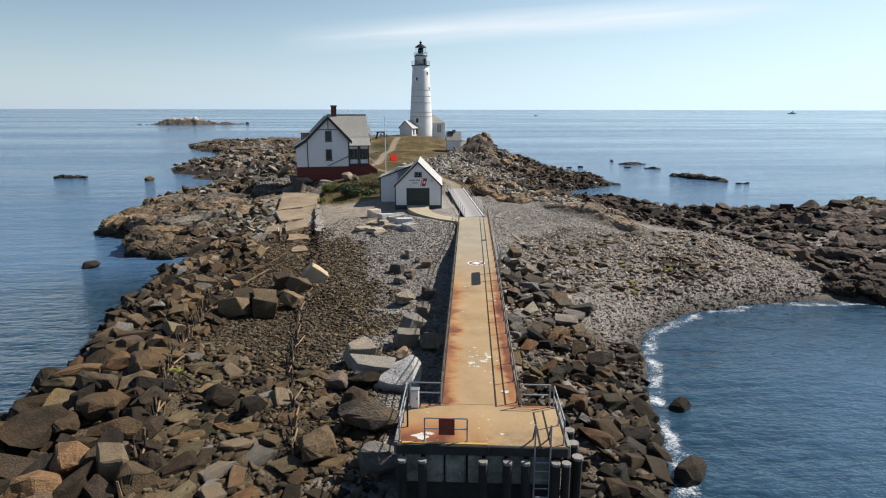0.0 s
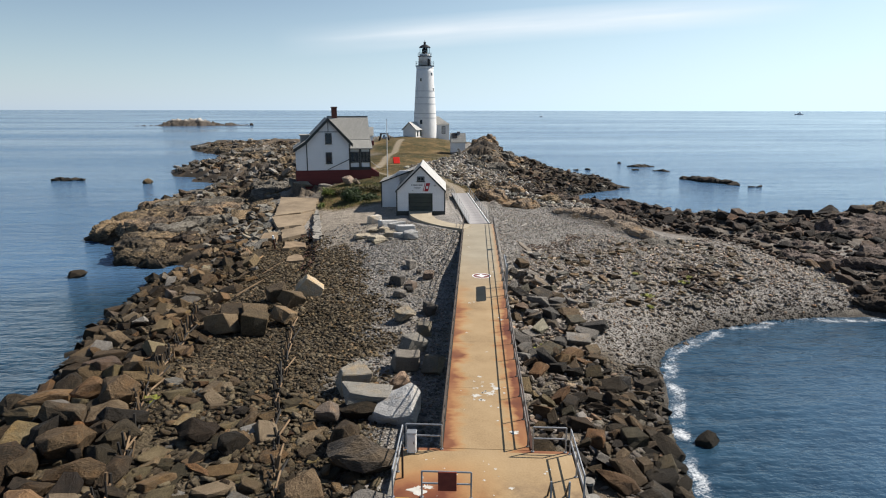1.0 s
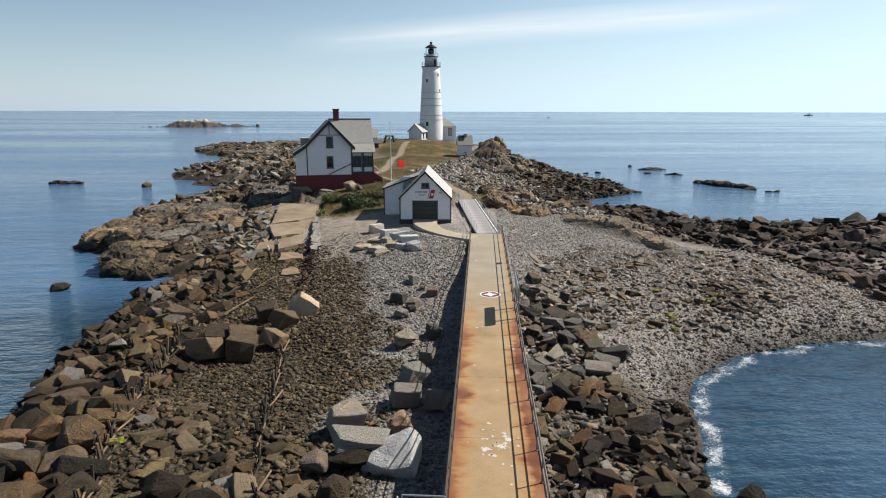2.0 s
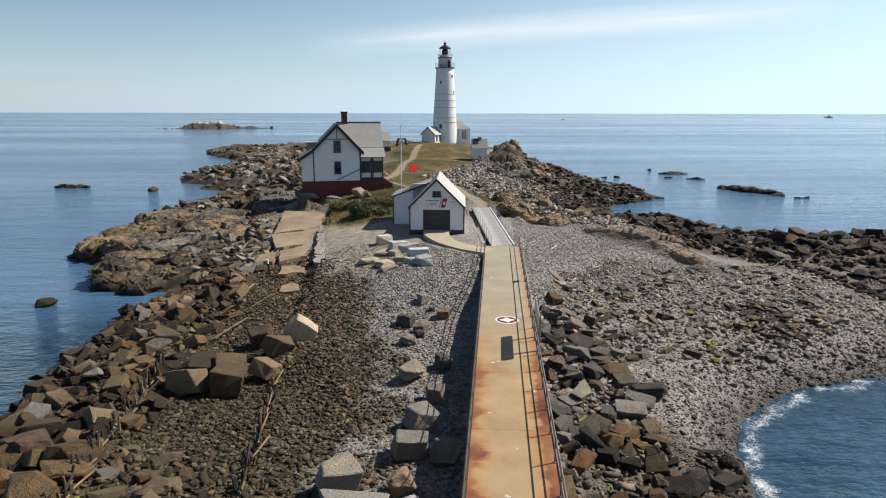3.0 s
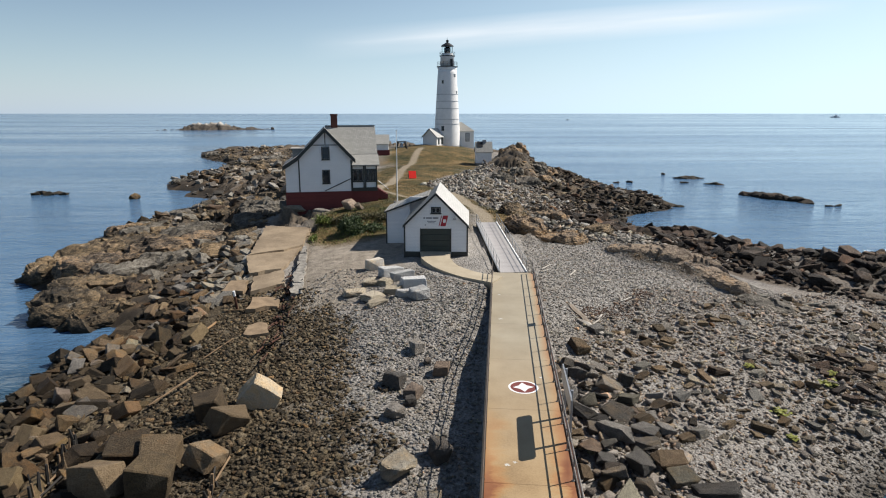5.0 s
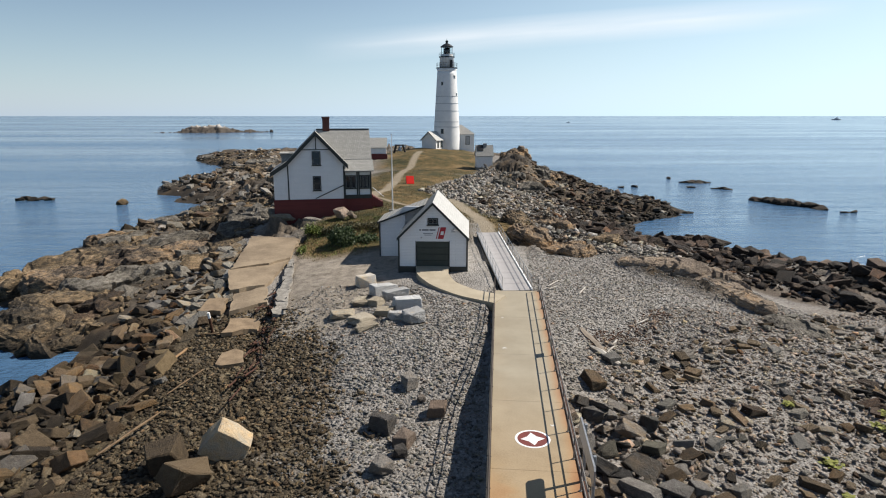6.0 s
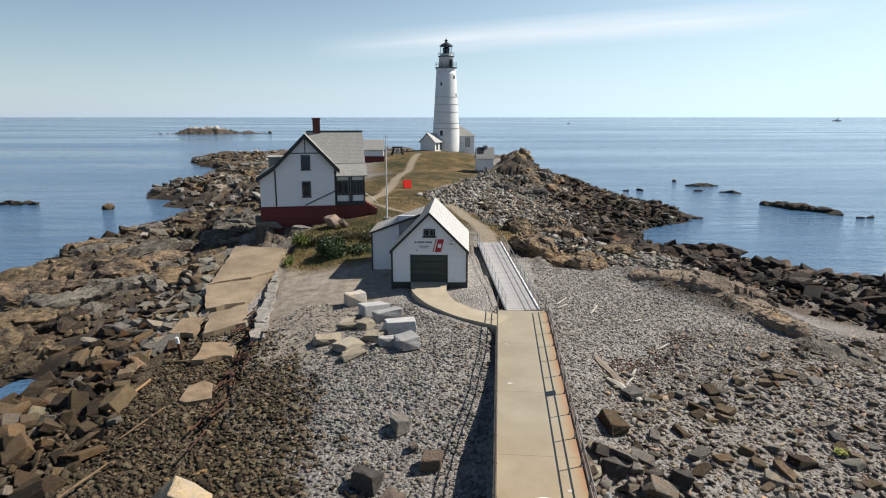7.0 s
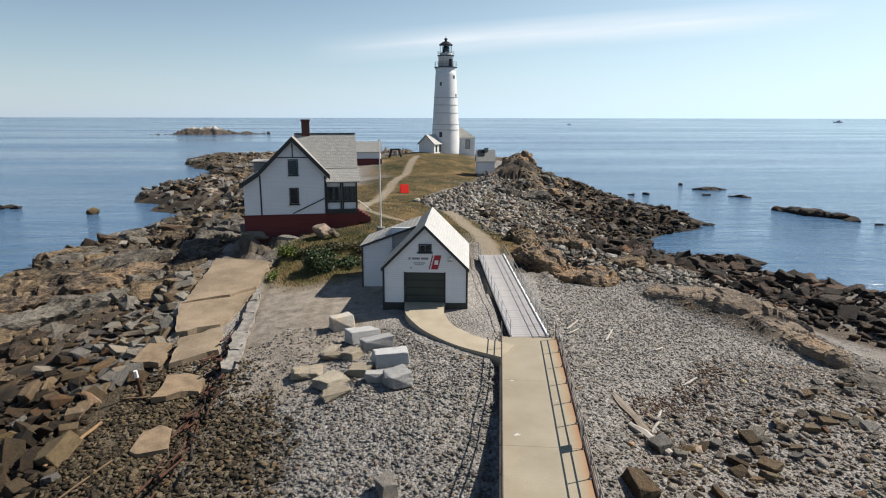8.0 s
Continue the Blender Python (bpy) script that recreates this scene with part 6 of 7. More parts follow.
HEADLAND = [(-36.6, 78.6), (-37.8, 85), (-37.4, 91), (-39.4, 98.6), (-41.4, 105), (-40.4, 112), (-30, 112), (-20, 101), (-17, 94), (-18, 85), (-20, 77), (-21.6, 70.5), (-22, 66), (-25.6, 63.8), (-28.4, 65.6), (-30.4, 69), (-31.4, 72.6), (-33, 75)]


def plates(places, seed):
    """Slanting plates of layered bedrock, all dipping one way, each one an object under the headland."""
    rng = random.Random(seed)
    sets = {mt.name: [rock_mesh("rock_plate", seed + 10 * j + k, 9 + k % 4, True, 2, 0.05, mt, 0.52) for k in range(5)] for j, mt in enumerate((bed_tan, bed_brown, bed_grey, bed_dark))}
    thing = empty("headland_rock", Matrix(), "tilted tan, orange and brown bedrock layers of the headland", "rocks", kind="structure")
    for x, y, s in places:
        x, y, s = float(x), float(y), float(s)
        crest = float(np.maximum(blob(x, y, -29.0, 82, 2.4, 7, -42), blob(x, y, -24.4, 88.4, 2.2, 6, -40)))
        edge = float(shore(x, y))
        mt = bed_tan if crest > rng.uniform(0.2, 0.9) else bed_dark if edge < 1.5 and rng.random() < 0.6 else rng.choice((bed_brown, bed_grey, bed_brown, bed_dark))
        ob = new("rock_plate", rng.choice(sets[mt.name]))
        ob.parent = thing
        turn = Euler((radians(rng.gauss(-58, 13) if rng.random() < 0.55 else rng.gauss(48, 14)), radians(rng.gauss(6, 11)), radians(rng.gauss(50, 13))))
        thick = s * rng.uniform(0.4, 0.7)
        ob.matrix_local = Matrix.LocRotScale((x, y, float(height(x, y)) + 0.06 * s - 0.2), turn, (s * rng.uniform(1.3, 2.6), s * rng.uniform(0.8, 1.25), thick))
    return thing


plates(scatter(HEADLAND, 260, 0.5, 1.8, 171, 1.7, 0.7, lambda x, y: np.clip(shore(x, y) / 0.8, 0, 1)), 172)
loose("headland_fragments", "small broken ledges between the headland's layers", scatter(HEADLAND, 1500, 0.2, 0.8, 173, 2.2, 0.6), bed_brown, 174, 0.7, 0.25, 0.6)
CRAGS = [(-30.5, 79.5, 2.2, 4.6, 1.5, -40, bed_tan), (-26.6, 84.6, 2.2, 5.2, 1.6, -40, bed_tan), (-22.6, 89.6, 2.0, 4.6, 1.3, -42, bed_tan), (-26.0, 78.2, 1.8, 5.0, 1.3, -42, bed_grey), (-22.8, 82.6, 1.6, 4.6, 1.0, -42, bed_grey),
         (-28.4, 74.2, 2.0, 4.0, 1.2, -40, bed_brown), (-28.2, 68.6, 2.8, 3.6, 1.4, 20, bed_brown), (-24.8, 66.6, 2.0, 2.6, 0.9, 10, bed_brown), (-35.0, 80.0, 1.8, 3.6, 1.3, -35, bed_brown), (-24.0, 71.6, 1.8, 3.4, 1.0, -30, bed_dark),
         (-34.0, 86.0, 2.2, 5.0, 1.1, -30, bed_brown), (-30.8, 89.0, 2.2, 5.0, 1.0, -38, bed_brown), (-36.4, 95.0, 2.0, 4.6, 0.9, -25, bed_brown), (-39.0, 103.0, 1.8, 3.0, 1.2, -35, bed_tan), (-33.0, 98.0, 3.0, 5.0, 0.8, -38, bed_grey),
         # bed_dark beside the slipway: that crag's shade is put into its rock colour
         (-27.4, 95.0, 2.6, 5.0, 1.0, -40, bed_grey), (-18.4, 88.6, 1.6, 3.4, 0.9, -20, bed_dark), (-19.4, 93.4, 2.4, 2.6, 1.3, 20, bed_grey), (-20.2, 79.4, 1.4, 3.4, 0.6, -40, bed_grey)]
for k, (x, y, sx, sy, sz, turn, mt) in enumerate(CRAGS):
    outcrop("seaward_crag", x, y, (sx, sy, sz), turn, 70 + k, mt, "craggy tan and brown bedrock rising from the sea", 5 if k < 10 else 4, base=-0.5, square=0.3, broken=0.85)
for k, (x, y, sx, sy, sz, turn) in enumerate(((22.4, 77.6, 1.6, 2.6, 0.5, 60), (25.0, 76.4, 2.2, 3.0, 0.75, 38), (26.8, 72.6, 1.9, 3.2, 0.85, 30), (27.3, 68.6, 1.2, 2.6, 0.8, 20), (28.4, 75.0, 1.2, 2.0, 0.7, 30))):
    outcrop("tan_ridge", x, y, (sx, sy, sz), turn, 80 + k, bed_ridge, "tan rounded bedrock ridge behind the shingle beach", base=0.1, square=0.15, broken=0.5)
outcrop("beach_hump", 28.0, 62.6, (1.5, 3.0, 0.7), 14, 95, bed_grey, "smooth grey bedrock hump rising through the beach", base=-0.25, square=0.1, broken=0.4)
for k, (x, y, sx, sy, sz, turn) in enumerate(((13.2, 86.0, 1.5, 3.6, 1.2, 20), (12.8, 92.5, 1.2, 3.0, 1.1, 10), (16.0, 82.0, 2.2, 2.8, 0.9, 40), (15.2, 98.5, 1.6, 2.6, 0.7, 30), (16.6, 92.6, 2.9, 1.5, 1.2, -20), (20.4, 86.6, 2.5, 1.4, 0.9, -30), (23.4, 93.5, 2.2, 1.5, 0.7, 160))):
    outcrop("ledge", x, y, (sx, sy, sz), turn, 90 + k, bed_tan if k % 2 == 0 else bed_brown, "tan and brown rock ledge beside the plank ramp", base=-0.3, square=0.3, broken=0.7)
for k, (x, y, sx, sy, sz, turn, base) in enumerate(((22.4, 160, 3.2, 3.4, 3.0, 20, 0.5), (24.6, 151, 2.6, 3.4, 2.2, 60, 0.0), (18.5, 141, 2.6, 2.2, 1.3, 10, -0.2), (27.5, 154, 2.6, 3.6, 1.4, 40, -0.4), (16.2, 134, 2.2, 2.0, 0.9, 0, -0.3), (20.4, 131, 2.4, 1.7, 1.2, 20, -0.2), (24.4, 137, 2.6, 1.9, 1.5, 40, -0.2), (28.4, 146, 2.4, 2.2, 1.4, 10, -0.3), (17.4, 126, 2.0, 1.5, 0.9, 60, -0.3), (21.6, 144, 2.4, 2.0, 1.5, 30, -0.1), (27.6, 161, 2.6, 2.4, 1.6, 0, -0.3))):
    outcrop("rocky_knob", x, y, (sx, sy, sz), turn, 100 + k, bed_tan if k % 3 == 0 else bed_grey, "high weathered brown and tan rock knob", 5 if k < 5 else 4, base=base, square=0.45, broken=1.0 if k < 5 else 0.7)
for k, (x, y, sx, sy, sz, turn) in enumerate(((-60, 232, 5, 5, 1.0, 30), (-74, 256, 7, 3.5, 1.0, 30), (-46, 212, 6, 6, 1.5, 10), (-41, 188, 6, 6, 1.4, 40), (-51, 162, 5, 2.2, 0.5, 15), (-35, 160, 5, 5, 1.2, 0), (-28, 128, 4.5, 5, 0.9, 30), (-21, 112, 4, 4.5, 1.2, 60), (-34, 112, 3.6, 5, 0.6, 10), (-23, 150, 6, 6, 1.8, 45), (-20, 100, 3, 3, 1.3, 20))):
    outcrop("flank_outcrop", x, y, (sx, sy, sz), turn, 110 + k, bed_grey if k % 3 else bed_brown, "low grey-brown bedrock on the seaward flank", base=-0.5, broken=0.7)
FAR_LEDGES = [(48, 79.6, 4.0, 2.0, 0.7, 8, bed_dark, -0.3), (66.5, 80, 4.6, 3.2, 1.9, 20, bed_brown, -0.2), (82, 87, 8, 4.5, 1.4, 20, bed_dark, -0.3), (74, 79, 6, 4, 1.2, 15, bed_pink, -0.3), (41.4, 85, 2.6, 2.2, 0.6, 30, bed_dark, -0.3), (34.6, 95.5, 2.6, 2.2, 0.8, 60, bed_dark, -0.3), (95, 93, 9, 4.5, 1.2, 20, bed_dark, -0.2)]
SHORE_LEDGES = [(54, 70, 8, 4.5, 0.8, 12, bed_pink, -0.4), (66, 74, 9, 5, 0.9, 15, bed_pink, -0.4), (47, 62, 5, 4.5, 0.7, 20, bed_pink, -0.4), (56, 61, 7, 4, 0.8, 10, bed_pink, -0.4), (45, 54, 3.6, 3.4, 0.8, 15, bed_pink, -0.4), (52, 53, 5, 3.4, 0.8, 10, bed_pink, -0.4), (42.2, 47.6, 2.6, 2.4, 0.7, 20, bed_dark, -0.3), (44.5, 44.2, 4.2, 2.0, 0.9, 8, bed_dark, 0.0), (39.6, 46.4, 2.2, 1.5, 0.6, 30, bed_dark, 0.0), (41.0, 57.5, 1.5, 2.6, 0.6, 20, bed_pink, -0.3), (41.5, 66, 2.2, 3.4, 0.6, 25, bed_pink, -0.3)]
for k, (x, y, sx, sy, sz, turn, mt, base) in enumerate(FAR_LEDGES + SHORE_LEDGES):

    outcrop("shore_ledge", x, y, (sx, sy, sz), turn, 130 + k, mt, "layered pinkish-brown ledge along the far shore" if mt == bed_pink else "dark weed-covered bedrock along the far shore", base=base, square=0.25, broken=0.85)

loose("cobbles", "brown weedy cobbles between the old timbers", scatter(COBBLE_LEFT, 34000, 0.08, 0.34, 21, 2.8, 0.5, lambda x, y: off_pier(x, y) * brownness(x, y)), rock_brown_small, 31, 0.46, 0.2, 0.32)
loose("shingle", "grey shingle stones beside the pier", scatter(SHINGLE_LEFT, 20000, 0.07, 0.24, 22, 3.2, 0.5, lambda x, y: off_pier(x, y) * (1 - 0.62 * dirt(x, y)) * (1 - brownness(x, y))), rock_grey_small, 32, 0.38)
loose("shingle", "grey and brown stones of the wide beach", scatter(RIGHT_BEACH, 29000, 0.065, 0.21, 23, 2.6, 0.5, not_sand), rock_beach_small, 33, 0.36, 0.2, 0.3)
loose("beach_stones", "brown stones strewn over the wide beach", scatter(RIGHT_BEACH, 5500, 0.14, 0.46, 43, 3.2, 0.72, lambda x, y: not_sand(x, y) * np.clip(1.3 - abs(y - 50 - 0.1 * x) / 12, 0.15, 1)), rock_beach_small, 39, 0.5, 0.2, 0.38)
loose("shingle", "grey beach shingle below the ramp", scatter(RIGHT_UPPER, 29000, 0.06, 0.20, 24, 3.0, 0.5, off_pier), rock_grey_small, 34, 0.36)
loose("rubble_stones", "small broken stones between the large blocks", np.concatenate([scatter(LEFT_NEAR, 3500, 0.2, 0.7, 25, 2.0, 0.7), scatter(LEFT_FAR, 3500, 0.2, 0.6, 26, 2.0, 0.7), scatter(MIDDLE, 4000, 0.12, 0.6, 27, 2.4, 0.7, off_pier)]), rock_brown_small, 35, 0.5, 0.2, 0.35)
loose("rubble_stones", "small grey stones between the pier's blocks", np.concatenate([scatter(RIGHT_STRIP, 3000, 0.15, 0.6, 28, 2.0, 0.7, off_pier), scatter(COVE, 2400, 0.12, 0.5, 29, 2.0, 0.7, off_pier)]), rock_beach_small, 36, 0.5, 0.2, 0.3)
loose("flank_stones", "dark stones on the lower flank", scatter(FLANK, 4500, 0.25, 1.2, 46, 2.6, 0.66, lambda x, y: np.clip(1.4 - shore(x, y) / 14, 0.1, 1) * (1 - lawn(x, y))), rock_dark_small, 47, 0.5, 0.2, 0.35)
loose("shore_stones", "dark wet stones along the far shore", scatter(DARK_SHORE, 3500, 0.3, 1.2, 30, 2.5, 0.7, lambda x, y: 1 - sand(x, y)), rock_dark_small, 37)
loose("flank_stones", "broken stones on the island's flanks", np.concatenate([scatter(FLANK, 2500, 0.25, 1.1, 41, 2.8, 0.7, lambda x, y: 1 - lawn(x, y)), scatter(LEFT_FLANK, 5500, 0.3, 1.2, 42, 2.8, 0.7, lambda x, y: 1 - lawn(x, y))]), rock_brown_small, 38)

WRACK = ((12.4, 58.4), (19.7, 63.9))
loose("flank_stones", "grey stones strewn between grass and flank rocks", scatter([(9.5, 97), (13, 96), (21, 100), (25, 115), (22, 133), (14, 146), (10.2, 139), (7.6, 131), (2.4, 120), (1.2, 115.5), (5.5, 110), (8.6, 104)], 7600, 0.16, 0.78, 81, 2.6, 0.66, lambda x, y: (1 - 0.95 * lawn(x, y)) * (1 - track_field(x, y))), rock_scree_small, 82, 0.55, 0.2, 0.6)
loose("shingle", "grey stones between the ramp and the far rocks", scatter([(12, 83), (18, 80.5), (22, 81), (28, 80), (30, 84), (28, 90), (20, 99), (13, 96)], 7000, 0.11, 0.75, 83, 3.2, 0.66), rock_scree_small, 84, 0.5, 0.2, 0.3)
loose("shore_stones", "dark stones at the foot of the far boulders", scatter([(28, 83), (30.5, 74), (33, 69.5), (37, 62), (39, 55), (41, 56), (38, 66), (34.5, 75), (31, 84), (27, 90)], 2200, 0.15, 0.9, 85, 2.6, 0.7, lambda x, y: 1 - 0.7 * sand(x, y)), rock_dark_small, 86, 0.5, 0.2, 0.3)
# rows of larger angular stones on the beach, ochre stones between the cribs, and a line of dry wrack
whites = [rock_mesh("stone", 820 + k, 10 + k % 3, True, 2, 0.045, rock_pale_grey, 0.56) for k in range(6)]
bank("beach_blocks", "angular brown and grey stones scattered over the beach", scatter([(10.5, 50), (14, 58), (22, 62), (30, 66), (35, 60), (32, 50), (20, 43), (12, 44)], 620, 0.26, 0.85, 71, 3.2, 0.9, not_sand), greys[:2] + tans + whites + cubes[:3], 72, 0.22, 0.55, 22)
bank("beach_blocks", "dark weedy stones on the beach", scatter([(24.4, 48), (27.6, 47.6), (28.6, 53), (25.6, 54)], 90, 0.3, 0.9, 76, 2.0, 0.7), darks, 77, 0.3, 0.5, 18)
bank("beach_blocks", "flat ochre and olive stones between the old cribs", scatter([(-12, 17), (-3, 17), (-2.4, 24), (-5, 30), (-9, 32.5), (-12.6, 33), (-11, 27)], 340, 0.32, 1.3, 73, 2.2, 0.72, off_pier), olives + tans[:2] + whites[:1], 74, 0.25, 0.36, 12)
rng = np.random.RandomState(75)
along, aside = rng.rand(700), rng.normal(0, 1, 700)
loose("wrack_line", "line of dry red-brown seaweed on shingle", np.stack([WRACK[0][0] + (WRACK[1][0] - WRACK[0][0]) * along + aside * 0.45, WRACK[0][1] + (WRACK[1][1] - WRACK[0][1]) * along - aside * 0.35 + 0.5 * np.sin(along * 9), rng.uniform(0.05, 0.18, 700)], -1), wrack, 79, 0.3, -0.25)

# ---------------------------------------------------------------- single boulders
def boulder(x, y, size, mesh, turn, label, lean=(0, 0), sink=0.12, category="boulder"):
    ob = new("boulder", mesh)
    ob.matrix_world = Matrix.LocRotScale((x, y, float(height(x, y)) + size[2] * (0.5 - sink)), Euler((radians(lean[0]), radians(lean[1]), radians(turn))), size)
    return tagged(ob, label, category)


creams = [rock_mesh("stone", 860 + k, 14, True, 2, 0.04, rock_cream, 0.6) for k in range(2)]


def peaked_mesh(seed, material):
    """A boulder that sweeps up to one blunt corner."""
    rng = random.Random(seed)
    bm = bmesh.new()
    for x, y, z in ((-0.5, -0.3, -0.5), (-0.45, 0.4, -0.5), (0.45, 0.42, -0.5), (0.48, -0.35, -0.5), (-0.52, -0.3, -0.08), (-0.1, -0.5, -0.1), (0.42, -0.42, 0.02), (0.28, 0.22, 0.5), (0.40, 0.1, 0.36), (0.5, 0.36, 0.2), (-0.45, 0.4, 0.0)):
        bm.verts.new((x + rng.uniform(-0.03, 0.03), y, z))
    bmesh.ops.convex_hull(bm, input=bm.verts)
    bmesh.ops.bevel(bm, geom=bm.edges[:], offset=0.03, segments=1, affect="EDGES")
    bmesh.ops.triangulate(bm, faces=bm.faces)
    bmesh.ops.subdivide_edges(bm, edges=[e for e in bm.edges if e.calc_length() > 0.19], cuts=2, use_grid_fill=True)
    bmesh.ops.triangulate(bm, faces=bm.faces)
    for v in bm.verts:
        v.co += 0.04 * noise.noise_vector(v.co * 2.8) + 0.02 * noise.noise_vector(v.co * 8)
    bmesh.ops.recalc_face_normals(bm, faces=bm.faces)
    me = bpy.data.meshes.new("stone")
    bm.to_mesh(me)
    bm.free()
    me.materials.append(material)
    return me


boulder(0.1, 28.3, (2.4, 2.1, 2.0), peaked_mesh(1, rock_pale), -12, "large pale pointed boulder beside the pier")
# one boulder as two pieces: shaded sides coloured dark, lit top coloured pale
boulder(-1.3, 28.3, (3.0, 1.9, 1.2), round_browns[3], 8, "long boulder's lower piece, its shaded sides coloured dark")
boulder(-1.3, 28.9, (2.7, 1.5, 0.7), whites[1], 8, "flat added piece coloured pale as the long boulder's lit top", (10, 8), -0.95)
boulder(-2.3, 31.2, (1.8, 1.6, 1.7), whites[3], 25, "square block with a pale weathered top", (14, 8))
boulder(-3.2, 27.6, (1.6, 1.3, 1.4), round_greys[0], 50, "rounded grey-brown boulder on dark cobbles")
boulder(-2.2, 25.6, (1.9, 1.5, 1.5), round_browns[1], 70, "brown boulder in the pier's shadow")
boulder(-1.2, 23.8, (4.2, 1.9, 1.8), round_greys[1], 4, "very long dark grey boulder by the pier head")
boulder(-3.4, 21.5, (2.2, 2.0, 1.7), round_browns[2], 110, "weathered olive-brown boulder by the pier head")
boulder(-1.0, 20.6, (2.5, 1.6, 1.5), round_greys[2], 15, "dark wet boulder under the pier head")
boulder(1.1, 36.4, (1.7, 1.4, 1.3), whites[2], 35, "pale grey block beside the pier", (10, 12))
boulder(0.7, 33.8, (1.8, 1.3, 1.3), whites[4], 10, "flat-topped grey block beside the pier", (4, 8))
boulder(2.2, 33.6, (1.5, 1.2, 1.4), whites[5], 65, "grey block leaning against the pier", (0, 25))
boulder(0.4, 31.2, (1.5, 1.4, 1.2), round_greys[3], 25, "rounded dark boulder beside the pier")
boulder(1.9, 38.6, (1.3, 1.1, 1.0), whites[0], 80, "grey block beside the pier")
boulder(0.6, 41.0, (2.0, 1.7, 1.2), round_greys[4], 40, "brown-grey cracked boulder on grey shingle")
boulder(2.4, 42.4, (1.7, 1.1, 0.9), greys[4], 100, "low grey stone on shingle")
for x, y, s, k in ((0.3, 45.6, 0.95, 1), (1.2, 47.8, 1.0, 5), (1.0, 46.9, 0.7, 2), (0.1, 49.3, 1.2, 3), (1.3, 53.0, 0.95, 6), (2.7, 50.4, 1.0, 7), (1.9, 51.6, 0.5, 2)):
    boulder(x, y, (s * 1.2, s, s * 0.8), greys[k], 50 * k, "angular grey stone lying on shingle")
boulder(-6.8, 47.9, (2.0, 1.6, 1.7), creams[1], 15, "cream-topped rounded square block on cobbles", (10, 36))
boulder(-7.7, 45.6, (2.3, 1.3, 1.5), tans[4], 50, "tan block leaning over on cobbles", (24, 20))
boulder(-9.2, 46.9, (1.7, 1.5, 1.4), cubes[1], 15, "dark brown square block on cobbles", (6, -14))
boulder(-7.9, 42.8, (1.7, 1.6, 1.5), tans[2], 75, "ribbed brown wet block on cobbles", (14, 18))
boulder(-9.6, 41.2, (2.1, 1.9, 1.8), cubes[5], 95, "large brown cube-shaped block on cobbles", (12, 10))
boulder(-10.0, 43.0, (2.1, 1.8, 1.5), cubes[4], 10, "large brown square block on cobbles", (10, 8))
boulder(-11.8, 43.4, (2.2, 1.9, 1.4), cubes[3], 20, "large brown square block on cobbles", (8, 10))
boulder(-11.7, 41.1, (2.3, 1.8, 1.7), cubes[7], 160, "tilted brown square block on cobbles", (14, 12))
for x, y, s, k in ((-9.0, 26.7, 1.9, 1), (-7.1, 25.2, 1.6, 2), (-14.1, 30.6, 2.7, 3), (-15.8, 28.5, 2.2, 4), (-12.9, 27.9, 2.3, 5), (-16.4, 23.4, 3.2, 6), (-14.2, 25.6, 2.3, 0), (-13.5, 21.0, 2.2, 3), (-17.6, 21.6, 2.0, 2), (-16.2, 19.4, 2.2, 5)):
    boulder(x, y, (s * 1.15, s * 0.9, s * 0.72), round_wets[k % 6] if k % 3 else round_browns[k], 37 * k, "large rounded dark brown boulder near the shore", (6, -5))
boulder(-11.4, 19.9, (1.3, 1.3, 1.9), tans[2], 20, "upright pale yellow boulder", (5, 8))
boulder(-13.9, 18.6, (2.2, 1.8, 1.5), round_browns[5], 60, "brown-grey boulder at the water's side")
for x, y, sz, k, turn in ((10.5, 44.0, (2.6, 1.1, 1.0), 0, 120), (13.2, 45.8, (1.7, 0.9, 0.5), 1, 20), (13.6, 39.9, (2.2, 1.2, 1.0), 2, 160), (11.0, 41.4, (1.6, 1.3, 0.9), 3, 40), (11.2, 53.2, (1.0, 2.3, 0.7), 4, 10), (12.9, 49.2, (1.3, 1.0, 0.9), 5, 70), (13.1, 56.3, (1.3, 0.9, 0.7), 6, 30), (9.7, 40.6, (1.5, 1.2, 1.2), 7, 100)):
    boulder(x, y, sz, tans[1] if k == 4 else chars[k], turn, "leaning tan slab beside the pier" if k == 4 else "angular slab-like charcoal block on the beach", (8, 10), 0.2)

for x, y, sz, k, turn in ((61.0, 83.4, (4.4, 3.2, 3.0), 0, 20), (57.6, 84.0, (3.4, 2.6, 2.4), 1, 70), (54.6, 81.6, (3.6, 2.6, 2.3), 2, 40), (63.0, 80.0, (3.6, 2.8, 2.2), 3, 110), (37.8, 97.0, (5.0, 2.8, 2.1), 4, 10), (39.8, 88.8, (3.0, 2.2, 1.9), 5, 30), (49.2, 79.8, (3.0, 2.0, 1.7), 0, 80), (45.0, 80.6, (2.0, 1.6, 1.3), 2, 15)):
    boulder(x, y, sz, round_darks[k], turn, "huge dark rounded boulder on the far shore", (6, 5), 0.2)

